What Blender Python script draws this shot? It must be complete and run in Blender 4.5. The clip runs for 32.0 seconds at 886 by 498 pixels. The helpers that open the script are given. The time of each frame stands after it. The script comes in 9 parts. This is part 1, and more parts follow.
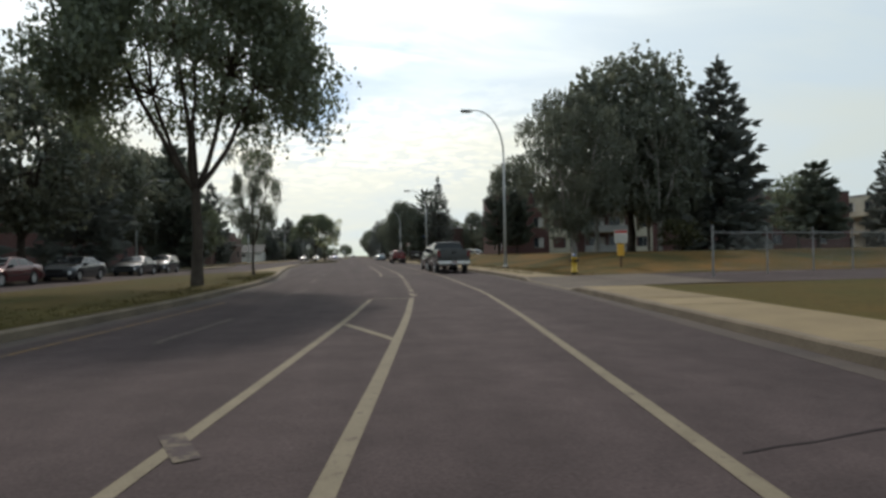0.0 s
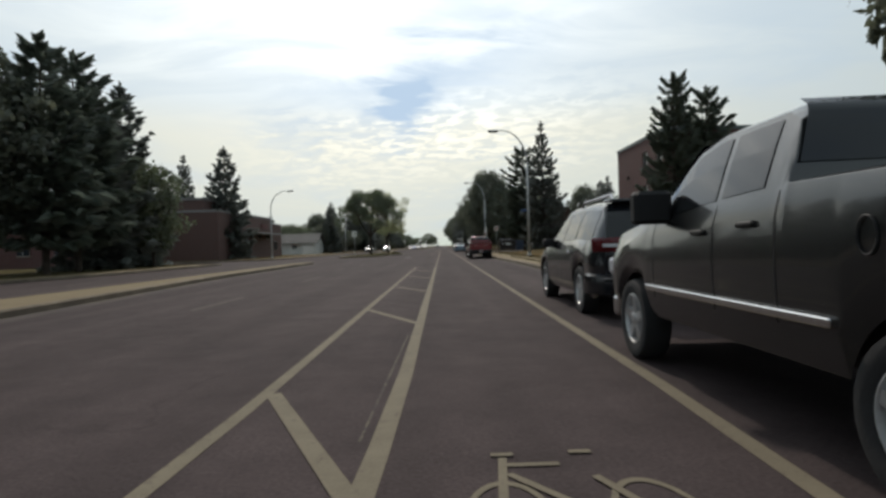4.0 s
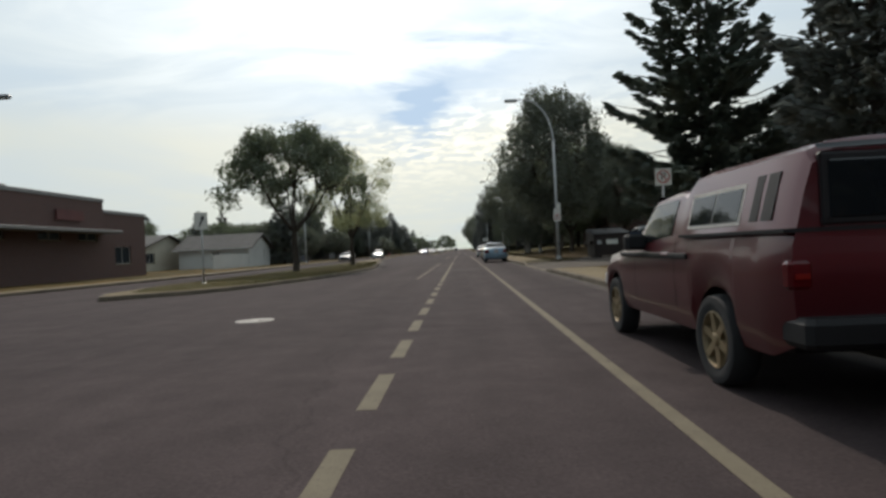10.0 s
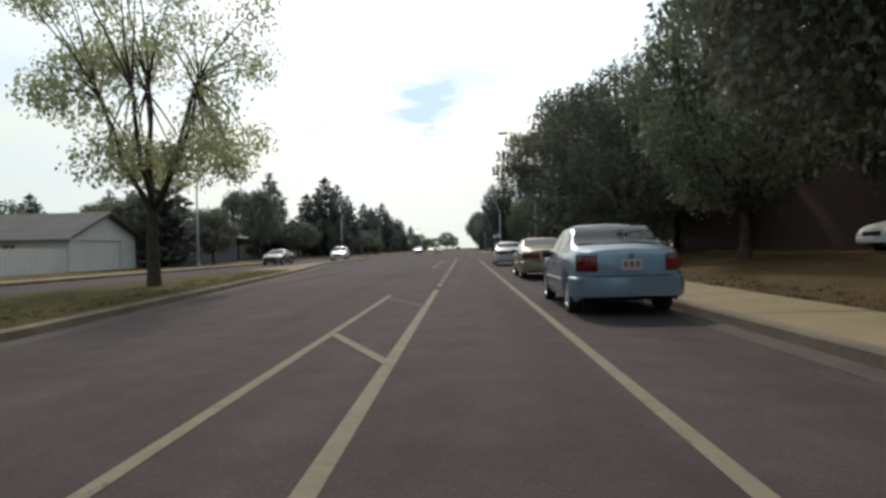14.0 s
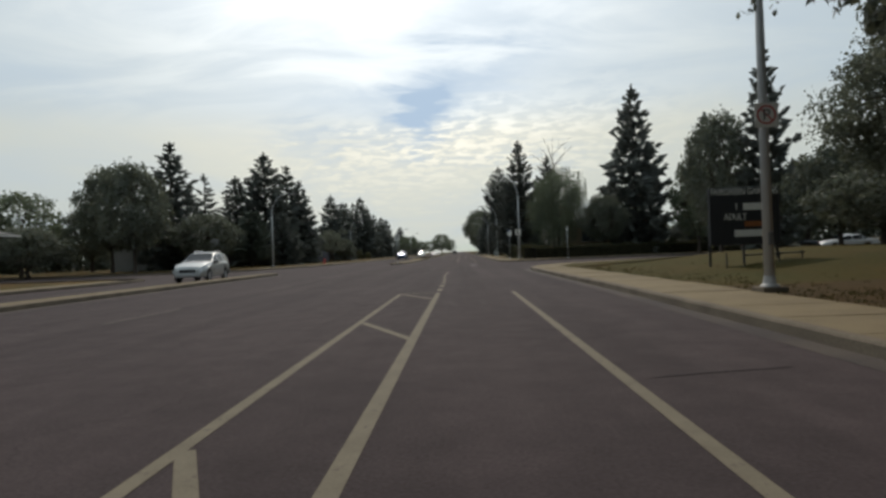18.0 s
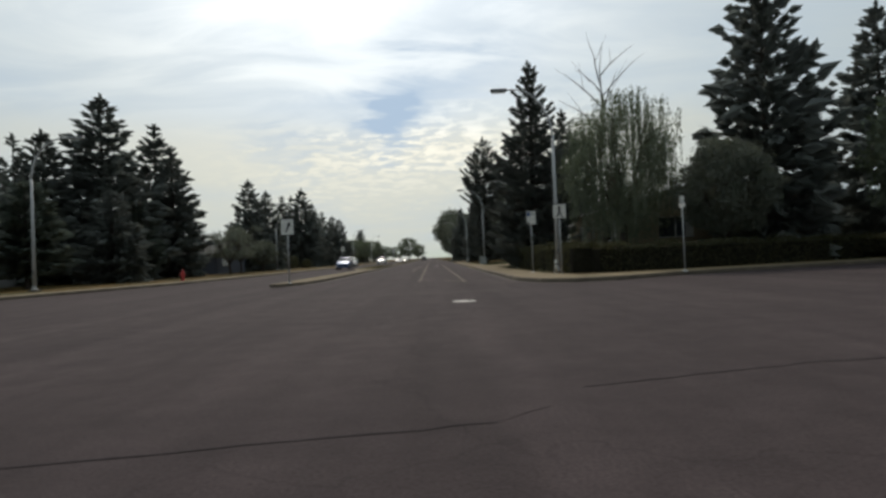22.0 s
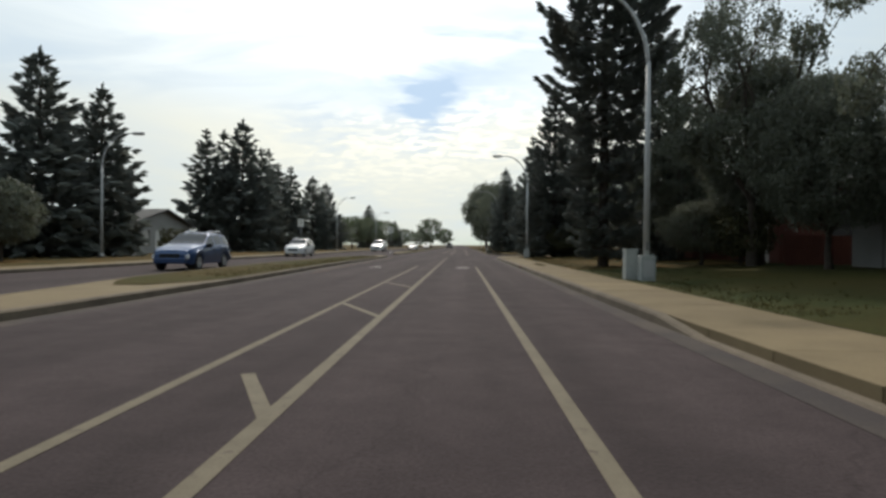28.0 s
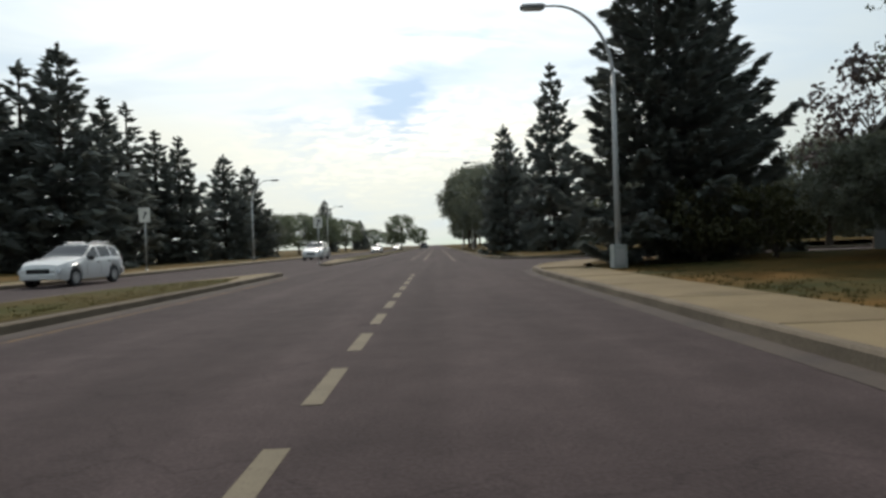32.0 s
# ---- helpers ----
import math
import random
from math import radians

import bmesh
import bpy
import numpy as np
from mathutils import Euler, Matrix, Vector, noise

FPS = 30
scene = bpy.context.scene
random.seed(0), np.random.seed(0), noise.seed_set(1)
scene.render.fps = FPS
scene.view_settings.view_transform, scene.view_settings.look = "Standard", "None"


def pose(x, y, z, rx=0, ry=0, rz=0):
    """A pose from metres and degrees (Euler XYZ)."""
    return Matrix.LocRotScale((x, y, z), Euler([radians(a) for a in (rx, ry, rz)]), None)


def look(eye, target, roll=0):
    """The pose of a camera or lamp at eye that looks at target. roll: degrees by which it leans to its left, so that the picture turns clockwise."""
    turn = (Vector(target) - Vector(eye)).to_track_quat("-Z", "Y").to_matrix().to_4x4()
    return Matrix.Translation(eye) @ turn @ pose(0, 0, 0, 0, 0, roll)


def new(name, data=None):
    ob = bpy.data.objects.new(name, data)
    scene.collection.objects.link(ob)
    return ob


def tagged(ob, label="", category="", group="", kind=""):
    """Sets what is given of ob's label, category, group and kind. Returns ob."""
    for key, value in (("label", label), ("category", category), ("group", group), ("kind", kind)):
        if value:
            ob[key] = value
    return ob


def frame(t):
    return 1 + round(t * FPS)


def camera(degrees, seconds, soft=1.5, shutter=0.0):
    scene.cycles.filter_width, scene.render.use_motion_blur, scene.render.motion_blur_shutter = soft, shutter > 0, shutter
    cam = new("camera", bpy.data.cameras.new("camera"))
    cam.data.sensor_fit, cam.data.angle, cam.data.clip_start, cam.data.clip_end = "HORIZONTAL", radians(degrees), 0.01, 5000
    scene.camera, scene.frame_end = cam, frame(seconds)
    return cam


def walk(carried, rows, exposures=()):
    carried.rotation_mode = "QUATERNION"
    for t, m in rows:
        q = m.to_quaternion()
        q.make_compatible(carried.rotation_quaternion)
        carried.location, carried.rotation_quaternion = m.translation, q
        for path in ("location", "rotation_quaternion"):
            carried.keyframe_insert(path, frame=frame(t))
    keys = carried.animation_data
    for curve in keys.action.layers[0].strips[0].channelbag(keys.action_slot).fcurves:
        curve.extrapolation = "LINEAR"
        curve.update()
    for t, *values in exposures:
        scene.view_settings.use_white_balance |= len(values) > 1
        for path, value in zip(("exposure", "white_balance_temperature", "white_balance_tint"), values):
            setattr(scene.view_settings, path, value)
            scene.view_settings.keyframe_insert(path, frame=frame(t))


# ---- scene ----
PATH = [
    (0.0, pose(-3.787, 2.417, 1.132, 90.53, 1.01, -8.73)),
    (0.5, pose(-3.076, 6.467, 1.121, 90.09, 0.53, -8.40)),
    (1.0, pose(-2.444, 10.489, 1.115, 89.74, -0.38, -7.06)),
    (1.5, pose(-1.933, 14.436, 1.126, 89.71, -0.58, -5.41)),
    (2.0, pose(-1.535, 18.435, 1.147, 89.96, -0.45, -4.17)),
    (2.5, pose(-1.243, 22.609, 1.112, 89.99, 0.02, -3.29)),
    (3.0, pose(-0.977, 26.894, 1.096, 90.22, -0.15, -2.45)),
    (3.5, pose(-0.838, 31.276, 1.145, 89.72, -0.18, -1.15)),
    (4.0, pose(-0.687, 35.589, 1.135, 89.66, 1.62, -0.11)),
    (4.5, pose(-0.524, 39.828, 1.107, 90.38, 2.63, -0.22)),
    (6.5, pose(-0.435, 54.950, 1.152, 90.10, 0.20, 0.07)),
    (7.0, pose(-0.354, 59.043, 1.149, 89.90, 0.89, 0.90)),
    (7.5, pose(-0.302, 63.350, 1.125, 89.93, 1.65, 1.36)),
    (8.0, pose(-0.285, 67.550, 1.114, 90.40, 2.06, 2.02)),
    (8.5, pose(-0.292, 71.700, 1.140, 89.98, 2.65, 2.15)),
    (9.0, pose(-0.353, 75.850, 1.141, 90.04, 3.63, 1.69)),
    (9.5, pose(-0.351, 79.980, 1.140, 89.95, 3.16, 1.31)),
    (10.0, pose(-0.301, 84.100, 1.133, 90.05, 2.72, 1.78)),
    (10.5, pose(-0.244, 88.200, 1.123, 90.29, 2.53, 0.91)),
    (11.0, pose(-0.193, 92.300, 1.106, 90.36, 1.52, 0.75)),
    (11.5, pose(-0.199, 96.450, 1.122, 89.83, 0.95, 1.06)),
    (12.0, pose(-0.219, 100.727, 1.148, 89.76, 0.19, 1.88)),
    (12.5, pose(-0.221, 105.163, 1.126, 90.47, 1.04, 2.15)),
    (13.0, pose(-0.222, 109.462, 1.119, 89.92, 1.57, 1.67)),
    (13.5, pose(-0.242, 113.805, 1.117, 89.95, 1.29, 2.14)),
    (15.5, pose(-0.353, 132.288, 1.123, 89.78, 2.47, 1.19)),
    (16.0, pose(-0.337, 136.886, 1.117, 90.26, 1.95, 0.57)),
    (16.5, pose(-0.319, 141.381, 1.110, 90.37, 0.61, 0.94)),
    (17.0, pose(-0.307, 145.793, 1.146, 90.10, 0.88, 1.53)),
    (17.5, pose(-0.325, 150.231, 1.153, 90.03, 1.27, 1.81)),
    (18.0, pose(-0.359, 154.648, 1.138, 90.30, 2.11, 1.78)),
    (18.5, pose(-0.370, 158.935, 1.109, 90.01, 2.22, 1.44)),
    (19.0, pose(-0.358, 163.168, 1.100, 90.31, 1.80, 0.84)),
    (19.5, pose(-0.332, 167.414, 1.108, 90.49, 1.00, 1.16)),
    (20.0, pose(-0.309, 171.646, 1.110, 90.37, 1.61, 1.05)),
    (20.5, pose(-0.294, 175.855, 1.114, 90.22, 2.28, 0.62)),
    (21.0, pose(-0.285, 180.063, 1.131, 90.10, 2.24, 0.42)),
    (21.5, pose(-0.262, 184.244, 1.139, 90.06, 2.67, -0.20)),
    (22.0, pose(-0.209, 188.427, 1.106, 90.80, 2.34, -1.11)),
    (22.5, pose(-0.121, 192.745, 1.134, 90.24, -0.16, -0.32)),
    (23.0, pose(-0.005, 197.139, 1.116, 90.34, 0.06, 0.38)),
    (23.5, pose(0.138, 201.512, 1.142, 90.69, -0.49, 1.61)),
    (24.0, pose(0.265, 205.750, 1.165, 90.42, 0.58, 1.84)),
    (24.5, pose(0.338, 209.979, 1.160, 90.06, 0.47, 2.35)),
    (26.5, pose(0.414, 226.521, 1.182, 89.82, 1.35, 0.41)),
    (27.0, pose(0.446, 230.674, 1.130, 89.78, 0.25, 0.85)),
    (27.5, pose(0.468, 234.785, 1.109, 89.88, 0.64, 0.95)),
    (28.0, pose(0.445, 238.918, 1.150, 89.60, -0.45, 1.78)),
    (28.5, pose(0.366, 242.869, 1.144, 89.99, 0.44, 2.20)),
    (29.0, pose(0.264, 246.614, 1.132, 90.09, 0.59, 2.23)),
    (29.5, pose(0.160, 250.294, 1.130, 90.07, 0.54, 2.32)),
    (30.0, pose(0.073, 254.063, 1.101, 90.07, 1.24, 2.47)),
    (30.5, pose(0.018, 257.795, 1.111, 90.05, 2.21, 1.56)),
    (31.0, pose(-0.002, 261.412, 1.102, 89.85, 1.89, 1.10)),
    (31.5, pose(0.019, 265.044, 1.072, 90.28, 2.97, 0.46)),
    (32.0, pose(0.085, 268.771, 1.081, 89.56, 2.02, -0.62)),
]
cam = camera(74.23, 32.0, soft=3.0)
# the clip's camera brightens where dark trees fill the view, and turns bluer for a moment near the start
EXPOSURES = [(t, s, {3.0: 5550, 3.3: 5700}.get(t, 6540), 12.5) for t, s in ((0.0, 0.44), (1.0, 0.60), (2.0, 0.66), (2.5, 0.56), (3.0, 0.42), (3.3, 0.37), (3.8, 0.27), (4.0, 0.23), (7.0, 0.16), (9.0, 0.14), (10.0, 0.27), (11.0, 0.24), (12.0, 0.16), (13.0, 0.54), (16.0, 0.68), (17.0, 0.64), (18.0, 0.06), (18.5, 0.04), (20.0, -0.06), (21.0, -0.10), (22.0, 0.02), (23.0, 0.02), (24.0, 0.14), (26.5, 0.44), (28.0, 0.38), (30.0, 0.42), (32.0, 0.46))]
walk(cam, PATH, EXPOSURES)

# ---- light ----
SUN_AZ, SUN_EL = radians(-7.0), radians(42.0)
SUN_DIR = Vector((math.sin(SUN_AZ) * math.cos(SUN_EL), math.cos(SUN_AZ) * math.cos(SUN_EL), math.sin(SUN_EL)))
sun = new("sun", bpy.data.lights.new("sun", "SUN"))
sun.data.energy, sun.data.angle, sun.data.color = 1.75, radians(3.0), (1.0, 0.92, 0.80)
sun.matrix_world = look(SUN_DIR * 100, (0, 0, 0))


def make_world():
    """A hazy summer sky with thin cloud that brightens towards the sun."""
    w = bpy.data.worlds.new("sky")
    scene.world = w
    w.use_nodes = True
    nt = w.node_tree
    n, ln = nt.nodes, nt.links
    n.clear()
    out, bg = n.new("ShaderNodeOutputWorld"), n.new("ShaderNodeBackground")
    ln.new(bg.outputs[0], out.inputs[0])
    bg.inputs[1].default_value = 0.13
    sky = n.new("ShaderNodeTexSky")
    sky.sky_type, sky.sun_disc = "NISHITA", False
    sky.sun_elevation, sky.sun_rotation = SUN_EL, SUN_AZ
    sky.air_density, sky.dust_density, sky.ozone_density = 1.0, 2.2, 2.2
    tc = n.new("ShaderNodeTexCoord")

    def math_node(op, a=None, b=None, c=None):
        m = n.new("ShaderNodeMath")
        m.operation = op
        for i, v in enumerate((a, b, c)):
            if v is None:
                continue
            if isinstance(v, (int, float)):
                m.inputs[i].default_value = v
            else:
                ln.new(v, m.inputs[i])
        return m.outputs[0]

    def vec_node(op, a, b=None):
        m = n.new("ShaderNodeVectorMath")
        m.operation = op
        ln.new(a, m.inputs[0])
        if b is not None:
            if isinstance(b, (tuple, list, Vector)):
                m.inputs[1].default_value = tuple(b)
            else:
                ln.new(b, m.inputs[1])
        return m.outputs["Value"] if op == "DOT_PRODUCT" else m.outputs[0]

    d = vec_node("NORMALIZE", tc.outputs["Generated"])
    sep = n.new("ShaderNodeSeparateXYZ")
    ln.new(d, sep.inputs[0])
    up = math_node("MAXIMUM", sep.outputs[2], 0.0)
    den = math_node("ADD", up, 0.12)
    com = n.new("ShaderNodeCombineXYZ")
    ln.new(math_node("DIVIDE", sep.outputs[0], den), com.inputs[0])
    ln.new(math_node("DIVIDE", sep.outputs[1], den), com.inputs[1])

    def cloud(scale, detail, rough, lo, hi, stretch, dist=0.0, off=(0, 0, 0)):
        mp = n.new("ShaderNodeMapping")
        ln.new(com.outputs[0], mp.inputs[0])
        mp.inputs["Scale"].default_value = stretch
        mp.inputs["Location"].default_value = off
        mp.inputs["Rotation"].default_value = (0, 0, 0.35)
        t = n.new("ShaderNodeTexNoise")
        ln.new(mp.outputs[0], t.inputs["Vector"])
        t.inputs["Scale"].default_value, t.inputs["Detail"].default_value = scale, detail
        t.inputs["Roughness"].default_value, t.inputs["Distortion"].default_value = rough, dist
        r = n.new("ShaderNodeMapRange")
        r.interpolation_type = "SMOOTHSTEP"
        ln.new(t.outputs[0], r.inputs[0])
        r.inputs[1].default_value, r.inputs[2].default_value = lo, hi
        return r.outputs[0]

    # plane ahead: u to the right, v up, both as slopes from the road's line
    fwd = math_node("MAXIMUM", sep.outputs[1], 0.05)
    u = math_node("DIVIDE", sep.outputs[0], fwd)
    v = math_node("DIVIDE", sep.outputs[2], fwd)
    big = cloud(0.8, 4, 0.5, 0.30, 0.62, (1.0, 0.8, 1), 0.5, (1.7, 0.35, 0))
    wisp = cloud(2.2, 6, 0.58, 0.30, 0.72, (0.55, 1.1, 1), 0.9, (0.4, 2.0, 0))
    puff = cloud(8.5, 6, 0.62, 0.43, 0.60, (1.0, 1.1, 1), 0.3)
    warp = cloud(3.0, 4, 0.55, 0.2, 0.8, (0.8, 1.0, 1), 0.3, (3.0, 1.0, 0))

    def gap(cu, cv, ru, rv, slant, soft=1.1):
        """A hole in the cloud round a place on that plane, with a ragged edge."""
        du = math_node("ADD", math_node("SUBTRACT", u, cu), math_node("MULTIPLY", math_node("SUBTRACT", warp, 0.5), 0.10))
        dv = math_node("ADD", math_node("SUBTRACT", math_node("SUBTRACT", v, cv), math_node("MULTIPLY", du, slant)), math_node("MULTIPLY", math_node("SUBTRACT", wisp, 0.5), 0.07))
        q = math_node("ADD", math_node("POWER", math_node("ABSOLUTE", math_node("DIVIDE", du, ru)), 2.0), math_node("POWER", math_node("ABSOLUTE", math_node("DIVIDE", dv, rv)), 2.0))
        return math_node("POWER", 2.718, math_node("MULTIPLY", q, -soft))

    holes = math_node("ADD", math_node("MULTIPLY", gap(-0.055, 0.250, 0.050, 0.060, 0.2), 1.05), math_node("MULTIPLY", gap(-0.02, 0.300, 0.17, 0.034, 0.16), 0.5))
    holes = math_node("ADD", holes, math_node("MULTIPLY", gap(-0.22, 0.20, 0.10, 0.022, -0.1), 0.35))
    low = n.new("ShaderNodeMapRange")
    low.interpolation_type = "SMOOTHSTEP"
    ln.new(up, low.inputs[0])
    low.inputs[1].default_value, low.inputs[2].default_value = 0.25, 0.18
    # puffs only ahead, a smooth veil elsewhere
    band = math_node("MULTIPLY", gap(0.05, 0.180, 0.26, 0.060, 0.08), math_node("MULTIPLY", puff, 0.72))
    wisp = math_node("ADD", math_node("MULTIPLY", wisp, math_node("SUBTRACT", 1.0, low.outputs[0])), math_node("MULTIPLY", low.outputs[0], 0.5))
    cover = math_node("ADD", math_node("ADD", math_node("MULTIPLY", big, 0.26), math_node("MULTIPLY", wisp, 0.26)), 0.58)
    cover = math_node("MAXIMUM", math_node("MINIMUM", math_node("SUBTRACT", math_node("ADD", cover, band), holes), 1.0), 0.06)
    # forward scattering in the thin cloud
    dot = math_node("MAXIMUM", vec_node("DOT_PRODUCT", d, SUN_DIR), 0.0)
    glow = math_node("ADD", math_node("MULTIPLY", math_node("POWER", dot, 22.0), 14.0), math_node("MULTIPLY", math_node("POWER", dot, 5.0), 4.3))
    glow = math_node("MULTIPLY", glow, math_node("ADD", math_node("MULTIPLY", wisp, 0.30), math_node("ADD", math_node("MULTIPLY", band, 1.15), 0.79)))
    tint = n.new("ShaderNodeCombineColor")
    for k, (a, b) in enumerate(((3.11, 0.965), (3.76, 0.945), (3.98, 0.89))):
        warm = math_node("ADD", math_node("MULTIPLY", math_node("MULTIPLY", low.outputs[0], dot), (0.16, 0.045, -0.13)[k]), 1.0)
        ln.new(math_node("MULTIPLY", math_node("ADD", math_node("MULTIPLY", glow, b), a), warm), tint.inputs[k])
    mix = n.new("ShaderNodeMix")
    mix.data_type = "RGBA"
    ln.new(cover, mix.inputs[0])
    mix_in = [s for s in mix.inputs if s.type == "RGBA"]
    mix_out = [s for s in mix.outputs if s.type == "RGBA"]
    ln.new(vec_node("MINIMUM", sky.outputs[0], (3.15, 4.2, 5.35)), mix_in[0])
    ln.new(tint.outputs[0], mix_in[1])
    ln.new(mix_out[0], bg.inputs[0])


make_world()


# ---- materials ----
MATS = {}


def mat(name, color, rough=0.7, metal=0.0, var=0.15, scale=2.0, fine=40.0, bump=0.2, coat=0.0, second=None, spec=0.5, island=0.0, amount=0.5):
    """A surface with stains at a large scale, grain at a fine one and a bump from the grain."""
    if name in MATS:
        return MATS[name]
    m = bpy.data.materials.new(name)
    m.use_nodes = True
    nt = m.node_tree
    n, ln = nt.nodes, nt.links
    b = n["Principled BSDF"]
    b.inputs["Roughness"].default_value, b.inputs["Metallic"].default_value = rough, metal
    b.inputs["Specular IOR Level"].default_value = spec
    b.inputs["Coat Weight"].default_value = coat
    b.inputs["Coat Roughness"].default_value = 0.06
    tc = n.new("ShaderNodeTexCoord")
    big, small = n.new("ShaderNodeTexNoise"), n.new("ShaderNodeTexNoise")
    for t, s, dt in ((big, scale, 4), (small, fine, 3)):
        ln.new(tc.outputs["Object"], t.inputs["Vector"])
        t.inputs["Scale"].default_value, t.inputs["Detail"].default_value = s, dt
        t.inputs["Roughness"].default_value = 0.6
    c2 = second or tuple(c * (1 - 1.6 * var) for c in color)
    mix = n.new("ShaderNodeMix")
    mix.data_type = "RGBA"
    ci = [s for s in mix.inputs if s.type == "RGBA"]
    co = [s for s in mix.outputs if s.type == "RGBA"][0]
    ci[0].default_value, ci[1].default_value = (*color, 1), (*c2, 1)
    r = n.new("ShaderNodeMapRange")
    ln.new(big.outputs[0], r.inputs[0])
    r.inputs[1].default_value, r.inputs[2].default_value = 0.5 - 0.3 * amount, 0.5 + 0.3 * amount
    ln.new(r.outputs[0], mix.inputs[0])
    hsv = n.new("ShaderNodeHueSaturation")
    ln.new(co, hsv.inputs["Color"])
    g = n.new("ShaderNodeMapRange")
    ln.new(small.outputs[0], g.inputs[0])
    g.inputs[1].default_value, g.inputs[2].default_value = 0.25, 0.75
    g.inputs[3].default_value, g.inputs[4].default_value = 1 - var, 1 + var
    src = g.outputs[0]
    if island:
        info = n.new("ShaderNodeObjectInfo")
        k = n.new("ShaderNodeMapRange")
        ln.new(info.outputs["Random"], k.inputs[0])
        k.inputs[3].default_value, k.inputs[4].default_value = 1 - island, 1 + island
        mu = n.new("ShaderNodeMath")
        mu.operation = "MULTIPLY"
        ln.new(src, mu.inputs[0])
        ln.new(k.outputs[0], mu.inputs[1])
        src = mu.outputs[0]
    ln.new(src, hsv.inputs["Value"])
    ln.new(hsv.outputs[0], b.inputs["Base Color"])
    if bump:
        bp = n.new("ShaderNodeBump")
        bp.inputs["Strength"].default_value, bp.inputs["Distance"].default_value = bump, 0.01
        ln.new(small.outputs[0], bp.inputs["Height"])
        ln.new(bp.outputs[0], b.inputs["Normal"])
    MATS[name] = m
    return m


def leaf_mat(name, color, second, trans=0.35, gloss=0.06):
    """Leaves: diffuse with light passing through, varied leaf by leaf."""
    if name in MATS:
        return MATS[name]
    m = bpy.data.materials.new(name)
    m.use_nodes = True
    nt = m.node_tree
    n, ln = nt.nodes, nt.links
    n.clear()
    out = n.new("ShaderNodeOutputMaterial")
    geo = n.new("ShaderNodeNewGeometry")
    mix = n.new("ShaderNodeMix")
    mix.data_type = "RGBA"
    ci = [s for s in mix.inputs if s.type == "RGBA"]
    co = [s for s in mix.outputs if s.type == "RGBA"][0]
    ci[0].default_value, ci[1].default_value = (*color, 1), (*second, 1)
    ln.new(geo.outputs["Random Per Island"], mix.inputs[0])
    df, tr, ms = n.new("ShaderNodeBsdfDiffuse"), n.new("ShaderNodeBsdfTranslucent"), n.new("ShaderNodeMixShader")
    ln.new(co, df.inputs[0])
    ln.new(co, tr.inputs[0])
    ms.inputs[0].default_value = trans
    ln.new(df.outputs[0], ms.inputs[1])
    ln.new(tr.outputs[0], ms.inputs[2])
    gl, m2 = n.new("ShaderNodeBsdfGlossy"), n.new("ShaderNodeMixShader")
    gl.inputs["Roughness"].default_value = 0.6
    m2.inputs[0].default_value = gloss
    ln.new(ms.outputs[0], m2.inputs[1])
    ln.new(gl.outputs[0], m2.inputs[2])
    ln.new(m2.outputs[0], out.inputs[0])
    MATS[name] = m
    return m


def brick_mat(name, c1, c2, mortar, scale=1.0):
    """Brickwork on walls too far off for single bricks."""
    if name in MATS:
        return MATS[name]
    m = mat(name, c1, 0.85, var=0.12, scale=0.4, fine=30, bump=0.3)
    nt = m.node_tree
    n, ln = nt.nodes, nt.links
    tc = n.new("ShaderNodeTexCoord")
    sep, com, add = n.new("ShaderNodeSeparateXYZ"), n.new("ShaderNodeCombineXYZ"), n.new("ShaderNodeMath")
    ln.new(tc.outputs["Object"], sep.inputs[0])
    ln.new(sep.outputs[0], add.inputs[0])
    ln.new(sep.outputs[1], add.inputs[1])
    ln.new(add.outputs[0], com.inputs[0])
    ln.new(sep.outputs[2], com.inputs[1])
    br = n.new("ShaderNodeTexBrick")
    ln.new(com.outputs[0], br.inputs["Vector"])
    br.inputs["Color1"].default_value, br.inputs["Color2"].default_value = (*c1, 1), (*c2, 1)
    br.inputs["Mortar"].default_value = (*mortar, 1)
    br.inputs["Scale"].default_value = scale
    br.inputs["Brick Width"].default_value, br.inputs["Row Height"].default_value = 0.22, 0.075
    br.inputs["Mortar Size"].default_value = 0.008
    hsv = [q for q in n if q.bl_idname == "ShaderNodeHueSaturation"][0]
    ln.new(br.outputs[0], hsv.inputs["Color"])
    return m


def paint_mat(name, color, under, wear):
    """Road paint worn through to the asphalt in patches."""
    if name in MATS:
        return MATS[name]
    m = mat(name, color, 0.85, var=0.1, scale=3.0, fine=60, bump=0.2, spec=0.15)
    nt = m.node_tree
    n, ln = nt.nodes, nt.links
    tc = n.new("ShaderNodeTexCoord")
    t = n.new("ShaderNodeTexNoise")
    ln.new(tc.outputs["Object"], t.inputs["Vector"])
    t.inputs["Scale"].default_value, t.inputs["Detail"].default_value, t.inputs["Roughness"].default_value = 7.0, 6, 0.75
    r = n.new("ShaderNodeMapRange")
    ln.new(t.outputs[0], r.inputs[0])
    r.inputs[1].default_value, r.inputs[2].default_value = wear, wear + 0.16
    mix = n.new("ShaderNodeMix")
    mix.data_type = "RGBA"
    ci = [s for s in mix.inputs if s.type == "RGBA"]
    co = [s for s in mix.outputs if s.type == "RGBA"][0]
    hsv = [q for q in n if q.bl_idname == "ShaderNodeHueSaturation"][0]
    ci[0].default_value = (*under, 1)
    ln.new(hsv.outputs[0], ci[1])
    ln.new(r.outputs[0], mix.inputs[0])
    ln.new(co, n["Principled BSDF"].inputs["Base Color"])
    return m


